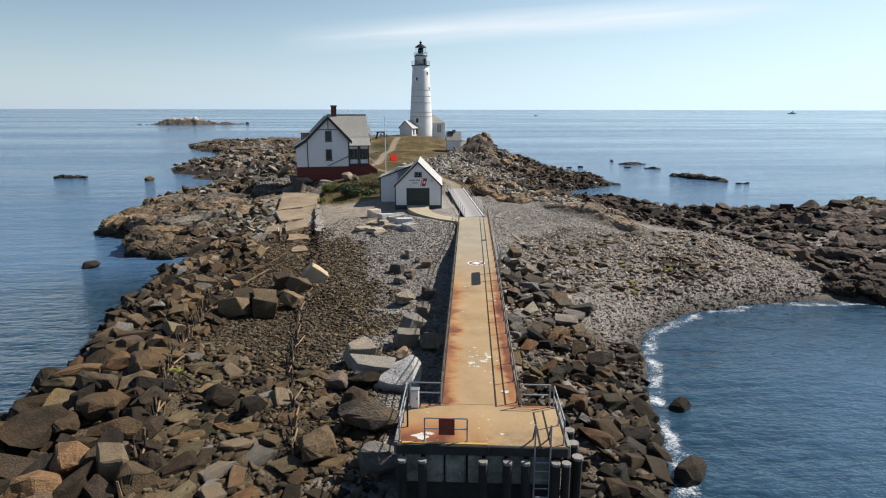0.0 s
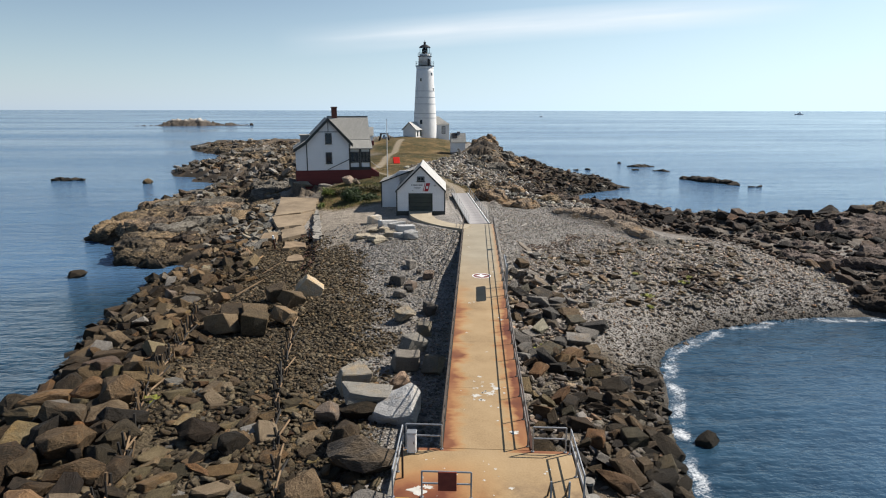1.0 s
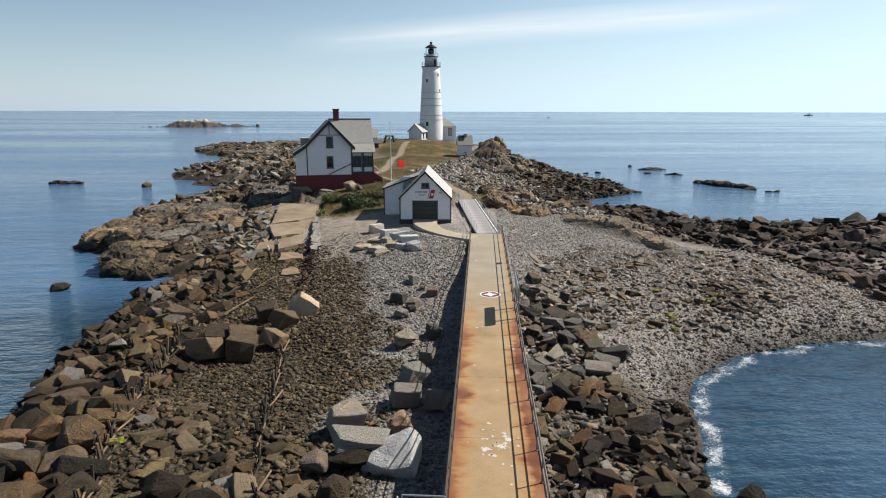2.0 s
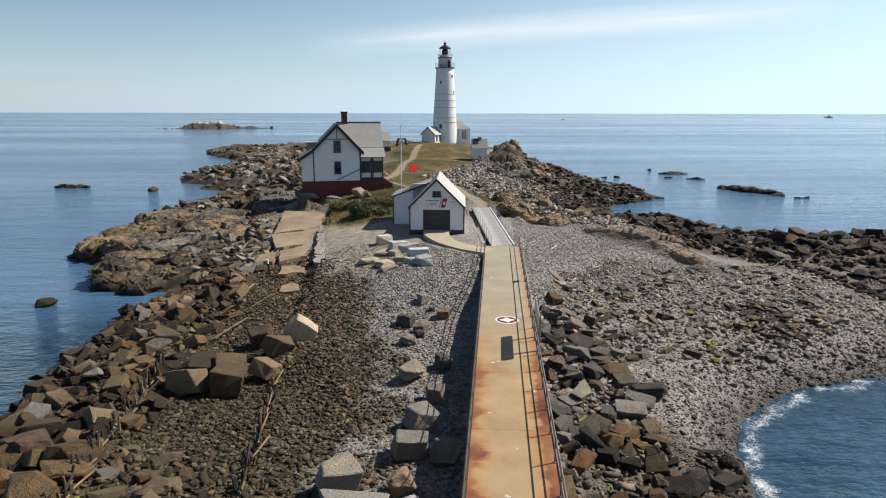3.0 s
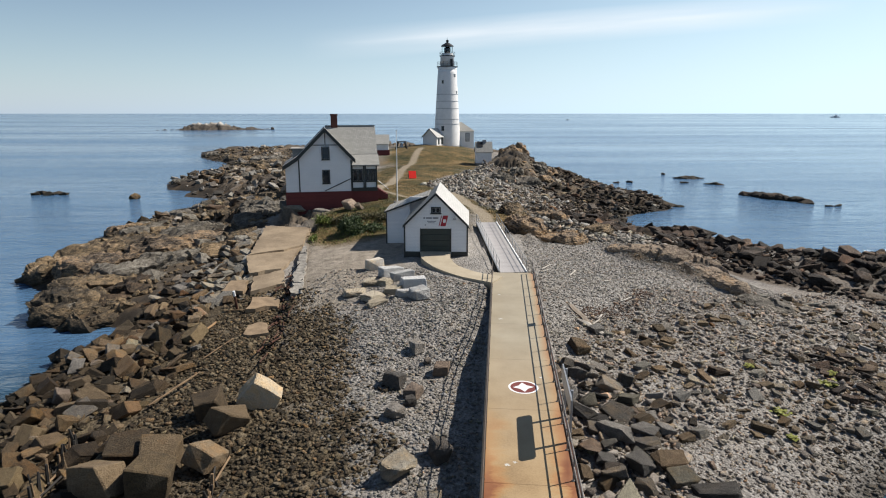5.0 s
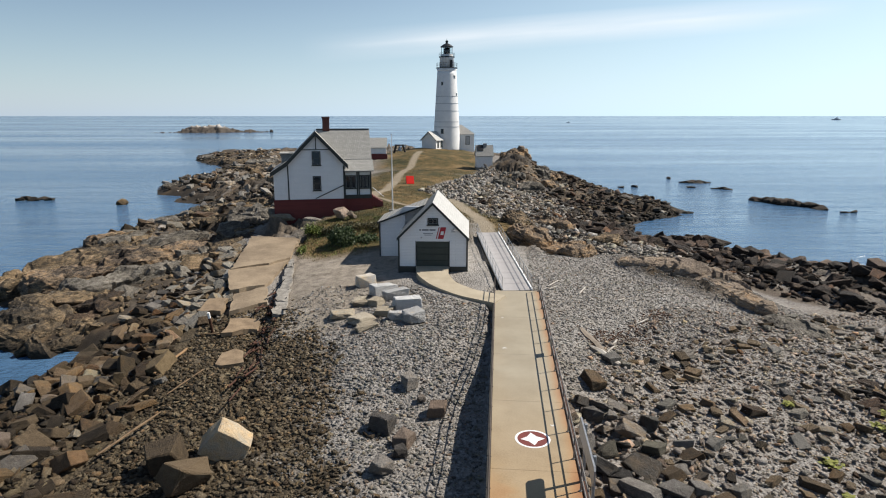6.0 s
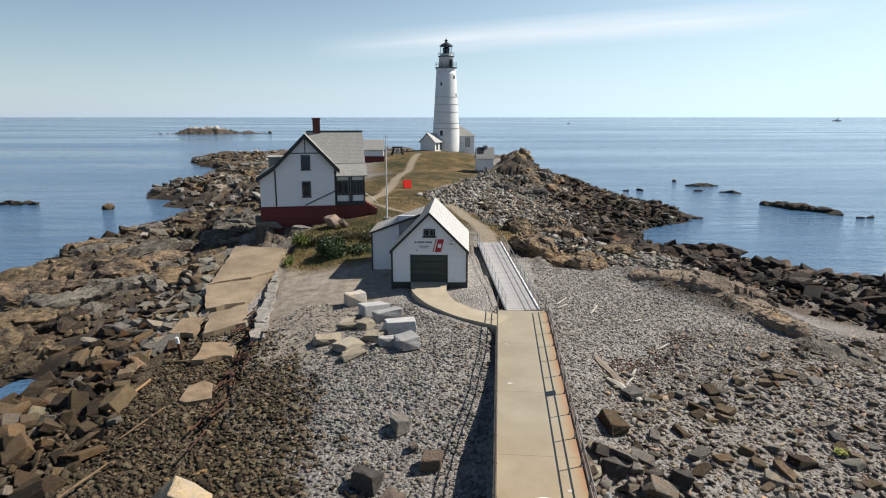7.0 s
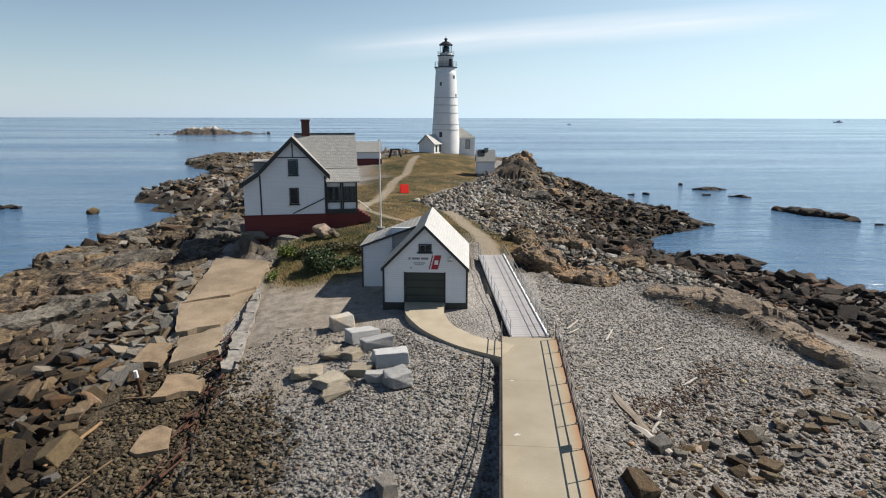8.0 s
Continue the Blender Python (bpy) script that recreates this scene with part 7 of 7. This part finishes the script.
# pale granite blocks dumped before the boathouse
flats = [rock_mesh("stone", 880 + k, 12 + k % 3, True, 2, 0.045, rock_cream, 0.56) for k in range(5)]
for k, (x, y, a, b, c, turn) in enumerate(((-2.5, 69.4, 1.5, 1.2, 1.1, 20), (-1.0, 67.3, 2.1, 1.0, 0.85, 35), (0.0, 65.8, 2.0, 0.9, 0.8, 25), (0.8, 63.3, 2.1, 1.1, 0.9, 18), (1.4, 60.9, 1.6, 1.4, 0.9, 30), (0.3, 61.4, 1.2, 0.8, 0.6, 10),
                                           (-3.6, 62.8, 1.8, 1.3, 0.45, 10), (-2.0, 61.6, 1.8, 1.4, 0.5, 50), (-0.7, 62.4, 1.2, 1.4, 0.55, 80), (-1.6, 60.2, 1.6, 0.8, 0.4, 30), (-2.4, 64.6, 1.2, 0.8, 0.4, 5), (-2.7, 65.6, 0.7, 1.8, 0.35, -25), (-1.3, 64.6, 1.2, 1.0, 0.5, 60))):
    boulder(x, y, (a * 1.05, b * 1.05, c), (pales if k < 6 else flats)[k % 5], turn, "pale split granite block on gravel" if k < 6 else "flat pale tan stone slab on gravel", ((3 * k) % 7 - 3, (5 * k) % 9 - 4), 0.1, "stone block")

# ---------------------------------------------------------------- broken slipway
slip = empty("broken_slipway", Matrix(), "broken tan concrete slipway in tilted slabs", "slipway")


def slab(corners, drop, thick, z, seed, material=slab_mat, name="slab", roll=0.0):
    """A broken slab: a ragged outline, tilted along y by drop."""
    rng = random.Random(seed)
    pts = []
    for (ax, ay), (bx, by) in zip(corners, corners[1:] + corners[:1]):
        n = max(2, int(math.hypot(bx - ax, by - ay) / 0.6))
        for k in range(n):
            pts.append((ax + (bx - ax) * k / n + rng.uniform(-0.13, 0.13), ay + (by - ay) * k / n + rng.uniform(-0.13, 0.13)))
    y0 = max(q for _, q in pts)
    cx, cy = sum(p for p, _ in corners) / len(corners), sum(q for _, q in corners) / len(corners)
    z = max(z, float(height(cx, cy)) + 0.28 + drop * (y0 - cy))
    bm = bmesh.new()
    top = [bm.verts.new((p, q, z - drop * (y0 - q) + roll * (p - cx) + rng.uniform(-0.03, 0.03))) for p, q in pts]
    low = [bm.verts.new((p + rng.uniform(-0.06, 0.06), q + rng.uniform(-0.06, 0.06), z - thick - drop * (y0 - q) + roll * (p - cx))) for p, q in pts]
    bm.faces.new(top)
    bm.faces.new(low[::-1])
    for k in range(len(pts)):
        j = (k + 1) % len(pts)
        bm.faces.new((top[k], top[j], low[j], low[k]))
    return part(name, bm, material, slip)


slab([(-16.1, 86.8), (-10.9, 86.0), (-10.5, 79.0), (-12.1, 77.2), (-14.9, 75.7)], 0.066, 0.35, 4.12, 1, roll=0.01)
slab([(-15.3, 75.7), (-12.2, 77.3), (-10.6, 79.0), (-10.9, 73.4), (-11.2, 72.0), (-13.6, 70.6)], 0.075, 0.4, 3.45, 2, roll=-0.03)
slab([(-13.0, 70.1), (-10.9, 71.7), (-10.0, 68.1), (-12.4, 66.3)], 0.07, 0.4, 2.80, 3, roll=0.05)
slab([(-11.7, 64.8), (-10.6, 65.0), (-9.6, 64.4), (-9.3, 63.0), (-10.4, 62.7), (-11.5, 62.0)], 0.05, 0.3, 2.40, 4, slab_brown, roll=-0.05)
slab([(-15.0, 69.8), (-13.4, 69.4), (-13.0, 66.6), (-14.9, 67.0)], 0.05, 0.35, 2.5, 5, slab_brown, roll=0.08)
slab([(-10.4, 58.3), (-9.6, 58.8), (-9.0, 58.4), (-8.6, 56.8), (-9.6, 56.4), (-10.3, 56.7)], 0.04, 0.22, 1.9, 6, slab_brown, roll=0.04)
# crumbled pale kerb along the slipway's lower side
for k in range(11):
    f, rng = k / 11, random.Random(200 + k)
    x, y, wide = -10.15 + 1.75 * f, 78.6 - 13.6 * f, rng.uniform(0.28, 0.48) * (0.6 + 0.9 * f * (1.6 - f))
    slab([(x - wide, y), (x + wide, y + rng.uniform(-0.3, 0.3)), (x + wide + 0.15, y - 1.45), (x - wide + 0.15, y - 1.5)], rng.uniform(0.04, 0.12), 0.6, 3.66 - 1.0 * f + rng.uniform(-0.1, 0.12), 220 + k, kerb_pale, "edge_wall", roll=rng.uniform(-0.12, 0.16))
broken = scatter([(-19.2, 86), (-16.6, 86), (-15.4, 76), (-13.4, 70.5), (-12.8, 65.5), (-15.8, 64), (-17.0, 70), (-18.2, 78)], 420, 0.30, 1.3, 51, 1.8, 0.60)
bank("slipway_rubble", "brown and pale stones between headland and slipway", scatter([(-21.4, 65.5), (-15.4, 64), (-15.6, 70), (-17.2, 78), (-18.4, 85), (-20.4, 80), (-21, 73)], 420, 0.28, 1.15, 53, 1.8, 0.6), browns[:4] + wedges[:5] + whites[:3] + greys[:3], 54, 0.15, 0.55, 32)
bank("slipway_rubble", "pale broken concrete and stone beside the slipway", broken, whites + whites + tans[:3] + browns[:2], 52, 0.12, 0.5, 30)

# ---------------------------------------------------------------- old timbers, rusted steel, driftwood
def lying_beam(name, a, b, w, h, material, label, category="driftwood", lift=0.1, raise_b=0.0):
    za, zb = float(height(*a)) + lift, float(height(*b)) + lift + raise_b
    p, q = Vector((*a, za)), Vector((*b, zb))
    bm = bmesh.new()
    n, rng = 6, random.Random(int(abs(a[0] * 97 + a[1] * 31)))
    rings = []
    d = (q - p).normalized()
    side = d.cross(Vector((0, 0, 1))).normalized()
    up = side.cross(d)
    for k in range(n + 1):
        c = p.lerp(q, k / n) + side * rng.uniform(-0.06, 0.06) * w * 3
        f = rng.uniform(0.75, 1.05) * (0.6 if k in (0, n) else 1)
        rings.append([bm.verts.new(c + side * w / 2 * f * i + up * h / 2 * f * j) for i, j in ((-1, -0.6), (0, -1), (1, -0.6), (1, 0.6), (0, 1), (-1, 0.6))])
    for one, two in zip(rings, rings[1:]):
        for j in range(6):
            bm.faces.new((one[j], one[(j + 1) % 6], two[(j + 1) % 6], two[j]))
    bm.faces.new(rings[0][::-1])
    bm.faces.new(rings[-1])
    bmesh.ops.recalc_face_normals(bm, faces=bm.faces)
    me = bpy.data.meshes.new(name)
    bm.to_mesh(me)
    bm.free()
    me.materials.append(material)
    return tagged(new(name, me), label, category)


lying_beam("driftwood_log", (12.3, 57.9), (13.5, 55.8), 0.42, 0.36, drift_wood, "thick bleached driftwood log on shingle")
lying_beam("driftwood_log", (12.2, 60.3), (13.1, 57.5), 0.45, 0.14, plank_wood, "broad weathered driftwood plank on shingle")
for a, b in (((16.6, 62.1), (17.7, 63.0)), ((16.4, 65.9), (17.1, 66.6)), ((13.8, 67.2), (14.9, 69.4)), ((11.7, 68.2), (12.6, 69.0)), ((14.0, 58.9), (14.5, 59.7)), ((13.2, 57.5), (14.0, 58.7)), ((11.8, 68.9), (12.9, 70.6))):
    lying_beam("driftwood_branch", a, b, 0.14, 0.12, drift_wood, "thin bleached driftwood branch on shingle")
lying_beam("timber_beam", (-13.4, 55.9), (-13.0, 59.9), 0.2, 0.14, split_wood, "long split yellowish timber on cobbles", "timber", 0.3)
lying_beam("timber_beam", (-13.1, 62.4), (-11.3, 62.6), 0.12, 0.1, brown_wood, "thin brown timber on cobbles", "timber", 0.2)
lying_beam("timber_beam", (-11.8, 53.6), (-10.6, 56.0), 0.09, 0.09, brown_wood, "thin brown driftwood pole on cobbles", "timber", 0.15)
lying_beam("timber_beam", (-12.6, 47.8), (-11.2, 51.4), 0.11, 0.10, brown_wood, "brown driftwood pole among blocks", "timber", 0.4)
post = empty("broken_post", pose(-12.4, 62.9, float(height(-12.4, 62.9)), 6, -5, 0), "broken post with worn white and red paint", "post")
part("shaft", rod((0, 0, -0.3), (0, 0, 1.2), 0.10, 8), rusty, post, "rusty red lower shaft")
part("top", rod((0, 0, 1.2), (0, 0, 1.6), 0.105, 8), white_paint, post, "flaking white top")

rng = random.Random(5)
wreck = empty("rusted_rail_wreck", Matrix(), "tangle of rusted slipway rails and timbers", "scrap")
for k in range(84):
    s = k / 83
    x, y = -9.9 + 2.2 * s + rng.gauss(0, 0.28), 71.5 - 17.0 * s + rng.uniform(-0.6, 0.6)
    z = float(height(x, y))
    a = rng.uniform(-0.35, 0.35) + (0.1 if k % 3 else 0.9)
    ln = rng.uniform(0.7, 2.6)
    tilt = rng.uniform(-0.05, 0.55) * (1.6 if k % 4 == 0 else 1)
    part("bar", rod((x, y, z + 0.05), (x + ln * math.sin(a) * 0.5, y - ln * math.cos(a), z + 0.1 + ln * math.sin(tilt) * 0.6), rng.uniform(0.03, 0.07), 5), rusty if k % 3 else timber_dark, wreck)


def crib(points, seed, high):
    """A rotten timber crib: stumps of posts and a few planks in a row."""
    rng = random.Random(seed)
    thing = empty("timber_crib", Matrix(), "row of rotten dark timber stumps and planks", "timber crib", "old crib rows")
    for (ax, ay), (bx, by) in zip(points, points[1:]):
        n = int(math.hypot(bx - ax, by - ay) / 0.24)
        for k in range(n):
            x, y = ax + (bx - ax) * k / n + rng.uniform(-0.16, 0.16), ay + (by - ay) * k / n + rng.uniform(-0.1, 0.1)
            z, h = float(height(x, y)), high * rng.uniform(0.25, 1.0)
            part("stump", rod((x, y, z - 0.2), (x + rng.uniform(-0.2, 0.2), y + rng.uniform(-0.2, 0.2), z + h), rng.uniform(0.06, 0.13), 5, rng.uniform(0.03, 0.07)), timber_dark if k % 3 else brown_wood, thing)
            if k % 4 == 1:
                part("plank", rod((x, y, z + 0.15), (x + rng.uniform(-0.4, 0.4), y + 1.6, z + rng.uniform(0.15, 0.5)), 0.06, 4), brown_wood if k % 8 == 1 else timber_dark, thing)


crib([(-10.5, 18.5), (-11.6, 25.3), (-13.2, 31.5), (-13.9, 39), (-14.6, 45)], 61, 1.15)
crib([(-4.6, 21.5), (-5.0, 24), (-6.0, 29.5), (-6.8, 37.6), (-7.2, 42)], 62, 0.75)

# ---------------------------------------------------------------- sea rocks, islet, boats
def reef(x, y, length, wide, high, turn, count, seed, label, meshes=None):
    rng = random.Random(seed)
    thing = empty("sea_rock", pose(x, y, 0, 0, 0, turn), label, "rock")
    for k in range(count):
        s = 0 if count == 1 else (k / (count - 1) - 0.5)
        f = 1 - 1.1 * abs(s)
        ob = new("rock", rng.choice(meshes or round_darks))
        ob.parent = thing
        ob.matrix_local = Matrix.LocRotScale((s * length, rng.uniform(-0.2, 0.2) * wide, high * 0.12 * f), Euler((rng.uniform(-0.2, 0.2), rng.uniform(-0.2, 0.2), rng.uniform(-0.6, 0.6))), (length / count * (3.0 if count > 1 else 1.2) + 0.8, wide * (0.6 + 0.7 * f), high * (0.6 + 1.3 * f)))
    return thing


reef(-31.2, 61.0, 0.9, 1.5, 0.7, 10, 1, 1, "single brown rock awash in the sea", round_browns)
reef(-54.8, 139.8, 1.6, 2.2, 1.3, 20, 1, 2, "single dark rock standing in calm water", round_browns)
for k, (x, y, ln) in enumerate(((-76.5, 147.0, 2.8), (-75.3, 146.0, 2.4), (-74.0, 147.2, 1.9), (-77.8, 146.3, 1.9), (-72.2, 146.2, 1.3))):
    reef(x, y, ln, 1.4, 0.7 if k else 1.1, 25 * k, 1, 30 + k, "low weedy dark rock awash in the sea", round_darks)
reef(70.2, 136.6, 12.5, 2.8, 1.15, -62, 11, 4, "long low dark reef beyond the cove")
reef(75.6, 126.6, 1.8, 1.2, 0.5, 0, 2, 5, "small dark rock beyond the reef")
reef(68.6, 174, 4.6, 2.2, 0.9, 0, 4, 6, "low dark reef awash beyond the cove")
reef(69.2, 161, 2.6, 1.4, 0.55, -40, 3, 10, "low dark reef awash beyond the cove")
for k, (x, y, ln) in enumerate(((63.6, 163.6, 1.6), (66.3, 184, 2.0), (50.8, 165.5, 1.4), (47.6, 164.5, 1.6), (40.8, 121.6, 1.3), (47.0, 126.6, 1.7), (34.6, 105.4, 1.6))):
    reef(x, y, ln, 1.1, 0.45, 40 * k, 1, 50 + k, "small dark rock awash off the flank", round_darks)
reef(15.4, 26.8, 0.45, 0.75, 0.6, 30, 1, 17, "single brown rock at the cove's edge", round_browns)
reef(12.9, 20.6, 1.3, 1.1, 0.8, 70, 1, 8, "single brown rock at the cove's edge", round_browns)


def islet():
    n, m2 = 90, 36
    xs2, ys2 = np.linspace(-52, 52, n), np.linspace(-24, 24, m2)
    ax, ay = np.meshgrid(xs2, ys2)
    body = np.clip(1 - (abs(ax + 6) / 27) ** 1.8 - (ay / 17) ** 2, -0.6, 1) * 7.0
    tail = np.clip(1 - ((ax - 10) / 40) ** 2 - (ay / 7) ** 2, -0.6, 1) * 1.6
    z = np.maximum(body, tail) + 3.4 * (blocks(ax, ay, 7, 5) - 0.5) + 1.6 * (blocks(ax, ay, 3, 9) - 0.5) - 1.0
    me = grid_mesh("islet", xs2, ys2, np.maximum(z, -2))
    mt, t, b = nodes_of("guano_topped_rock")
    fine, wide = noise_at(t, 0.6, 5), noise_at(t, 0.12, 4)
    zz = height_of(t)[2]
    base = ramp(t, fine, [(0.3, (0.018, 0.015, 0.012)), (0.7, (0.10, 0.080, 0.062))])
    cap = calc(t, "MULTIPLY", calc(t, "SUBTRACT", calc(t, "ADD", zz, calc(t, "MULTIPLY", wide, 6.0)), 7.4), 0.45, True)
    t.links.new(mix(t, cap, base, (0.42, 0.39, 0.35)), b.inputs["Base Color"])
    b.inputs["Roughness"].default_value = 0.9
    me.materials.append(mt)
    ob = new("islet", me)
    ob.matrix_world = pose(-192, 612, 0, 0, 0, 8)
    tagged(ob, "far rocky islet with a pale whitened top", "islet")


islet()


def boat(x, y, length, turn, label):
    thing = empty("boat", pose(x, y, 0, 0, 0, turn), label, "boat")
    h = length * 0.09
    w = length * 0.13
    bm = prism([(-length / 2, -w * 0.8), (length * 0.25, -w), (length / 2, 0), (length * 0.25, w), (-length / 2, w * 0.8)], "z", -h * 0.5, h)
    part("hull", bm, dark_flat, thing, "grey hull")
    part("cabin", box((-length * 0.18, -w * 0.6, h), (length * 0.15, w * 0.6, h * 2.1), 0.1), white_paint, thing, "pale cabin")
    part("wheelhouse", box((-length * 0.02, -w * 0.45, h * 2.1), (length * 0.12, w * 0.45, h * 3.0), 0.1), white_paint, thing)
    part("mast", rod((0, 0, h * 2.0), (0, 0, h * 4.2), length * 0.008, 6), black_iron, thing)


boat(1169, 1790, 27, 5, "grey-hulled workboat with pale cabin on the horizon")
boat(286, 1273, 8, 0, "tiny dark motorboat far out at sea")

# ---------------------------------------------------------------- plants
def leaf_material(name, dark, light):
    m, t, b = nodes_of(name)
    g = t.nodes.new("ShaderNodeNewGeometry")
    t.links.new(ramp(t, g.outputs["Random Per Island"], [(0.1, dark), (0.9, light)]), b.inputs["Base Color"])
    b.inputs["Roughness"].default_value = 0.6
    b.inputs["Transmission Weight"].default_value = 0.0
    return m


leaf_dark = leaf_material("shrub_leaves", (0.018, 0.035, 0.010), (0.07, 0.105, 0.028))
leaf_bright = leaf_material("young_shrub_leaves", (0.06, 0.09, 0.012), (0.17, 0.20, 0.035))
leaf_olive = leaf_material("olive_scrub_leaves", (0.045, 0.045, 0.014), (0.13, 0.105, 0.04))
leaf_tan = leaf_material("dry_tan_scrub", (0.14, 0.10, 0.045), (0.36, 0.27, 0.14))
blade_dry = leaf_material("dry_grass_blades", (0.085, 0.066, 0.026), (0.18, 0.13, 0.060))


def bush(x, y, radii, seed, leaves, material, label):
    """A shrub: a few branching stems and many small leaves in uneven clumps."""
    rng = np.random.RandomState(seed)
    z0 = float(height(x, y))
    thing = empty("shrub", pose(x, y, z0), label, "shrub")
    bm = bmesh.new()
    clumps = []
    for k in range(9):
        a, r = rng.uniform(0, 6.28), rng.uniform(0.2, 0.85)
        tip = Vector((r * radii[0] * math.cos(a), r * radii[1] * math.sin(a), radii[2] * rng.uniform(0.45, 0.95)))
        rod((0.2 * tip.x, 0.2 * tip.y, -0.2), tip, 0.035, 5, 0.012, bm)
        clumps += [tip, tip * 0.7 + Vector((0, 0, 0.05))]
    for k in range(12):
        a = rng.uniform(0, 6.28)
        clumps.append(Vector((0.85 * radii[0] * math.cos(a), 0.85 * radii[1] * math.sin(a), radii[2] * rng.uniform(0.1, 0.5))))
    part("stems", bm, timber_dark, thing)
    c = np.array([list(clumps[k]) for k in rng.randint(0, len(clumps), leaves)]) + rng.normal(0, 1, (leaves, 3)) * np.array(radii) * 0.19
    c[:, 2] = np.maximum(c[:, 2], 0.02)
    u, v = rng.normal(0, 1, (leaves, 3)), rng.normal(0, 1, (leaves, 3))
    u /= np.linalg.norm(u, axis=1)[:, None]
    v -= (v * u).sum(1)[:, None] * u
    v /= np.linalg.norm(v, axis=1)[:, None]
    s = rng.uniform(0.05, 0.12, leaves)[:, None]
    q = np.stack([c - u * s, c + v * s * 0.6, c + u * s, c - v * s * 0.6], 1).reshape(-1, 3)
    me = numpy_mesh("leaves", q, np.arange(leaves * 4).reshape(-1, 4))
    me.materials.append(material)
    ob = new("leaves", me)
    ob.parent = thing


bush(-5.9, 82.6, (1.35, 1.2, 1.5), 1, 9000, leaf_dark, "dense dark green shrub beside the boathouse wing")
bush(-3.6, 82.9, (1.3, 0.9, 0.7), 2, 1800, leaf_dark, "low dark green shrub beside the boathouse wing")
bush(-9.4, 86.6, (1.0, 0.9, 0.75), 3, 2200, leaf_bright, "bright yellow-green shrub at the slipway's corner")
bush(-7.6, 86.2, (1.0, 0.9, 0.7), 4, 1300, leaf_olive, "straggly olive shrub on the bank")
bush(-10.0, 82.6, (0.35, 1.3, 0.3), 5, 700, leaf_bright, "low green weeds along the slipway's edge")
bush(-2.6, 86.0, (1.5, 1.2, 0.5), 6, 1300, leaf_olive, "low brown-green scrub on the bank")
bush(-5.0, 86.4, (1.6, 1.2, 0.5), 8, 1400, leaf_olive, "low brown-green scrub on the bank")
bush(12.8, 88.5, (0.9, 1.8, 0.8), 7, 1800, leaf_tan, "dry tan scrub on the rocks by the ramp")
for x, y, sz, k, turn in ((-7.2, 90.0, (2.3, 1.9, 1.9), 0, 20), (-5.9, 89.6, (1.4, 1.2, 1.2), 1, 60), (-10.6, 90.6, (3.4, 1.5, 0.9), 2, 5), (-13.6, 91.0, (3.4, 1.2, 0.8), 3, 3)):
    boulder(x, y, sz, round_greys[k], turn, "lichen-grey outcrop rock on the bank below the house", (5, 4), 0.25)


def grass(name, label, count, seed, lo, hi, high, material):
    """Thin blades of dry grass, as one mesh."""
    rng = np.random.RandomState(seed)
    x, y = rng.uniform(lo[0], hi[0], count * 3), rng.uniform(lo[1], hi[1], count * 3)
    keep = (lawn(x, y) > rng.rand(len(x))) & (track_field(x, y) < 0.2)
    keep &= (inside_distance(x, y, [(-16, 91.5), (-3, 93.8), (-4, 102), (-17, 100)]) < 0) & ((abs(x - 8.8) > 1.4) | (y > 86.5))
    keep &= inside_distance(x, y, [(-0.3, 71.5), (6, 71.3), (7, 82), (-3.5, 82), (-3.0, 77), (-0.3, 77)]) < 0
    x, y = x[keep][:count], y[keep][:count]
    z, n = height(x, y), len(x)
    a, h = rng.uniform(0, 6.28, n), high * rng.uniform(0.5, 1.3, n)
    w = 0.02 + 0.025 * rng.rand(n)
    lean = rng.normal(0, 0.35, (n, 2)) * h[:, None]
    p = np.stack([np.stack([x - w * np.cos(a), y - w * np.sin(a), z - 0.02], -1), np.stack([x + w * np.cos(a), y + w * np.sin(a), z - 0.02], -1), np.stack([x + lean[:, 0], y + lean[:, 1], z + h], -1)], 1)
    me = numpy_mesh(name, p.reshape(-1, 3), np.arange(n * 3).reshape(-1, 3))
    me.materials.append(material)
    tagged(new(name, me), label, "grass", kind="stuff")


grass("grass", "dry yellow-brown grass on the island's crown", 9000, 1, (-14, 78), (18, 118), 0.08, blade_dry)
grass("grass", "short olive grass tufts on the bank", 6500, 2, (-13, 78), (14, 100), 0.13, leaf_olive)
grass("grass", "green grass tufts round the shrubs", 2600, 3, (-11, 79), (1, 90), 0.16, leaf_bright)
grass("grass", "olive tufts among the dry grass of the crown", 6000, 4, (-12, 96), (16, 150), 0.12, leaf_olive)


def weed_patch(x, y, r, seed):
    rng = np.random.RandomState(seed)
    n = 60
    px, py = x + rng.normal(0, r, n), y + rng.normal(0, r * 0.7, n)
    pz, a, s = height(px, py) + 0.12 + 0.1 * rng.rand(n), rng.uniform(0, 6.28, n), rng.uniform(0.05, 0.14, n)
    q = np.stack([np.stack([px + s * np.cos(a + k), py + s * np.sin(a + k), pz + rng.uniform(-0.06, 0.06, n)], -1) for k in (0, 1.4, 3.0, 4.6)], 1)
    me = numpy_mesh("sea_lettuce", q.reshape(-1, 3), np.arange(n * 4).reshape(-1, 4))
    me.materials.append(weed_green)
    tagged(new("sea_lettuce", me), "patch of bright yellow-green sea lettuce on stones", "seaweed", "green weed patches", "stuff")


for k, (x, y, r) in enumerate(((9.6, 37.1, 0.26), (20.2, 46.7, 0.22), (21.0, 51.4, 0.14), (24.6, 49.5, 0.22), (19.6, 44.5, 0.12), (25.3, 50.6, 0.16), (-12.7, 30.4, 0.2))):
    weed_patch(x, y, r, k)
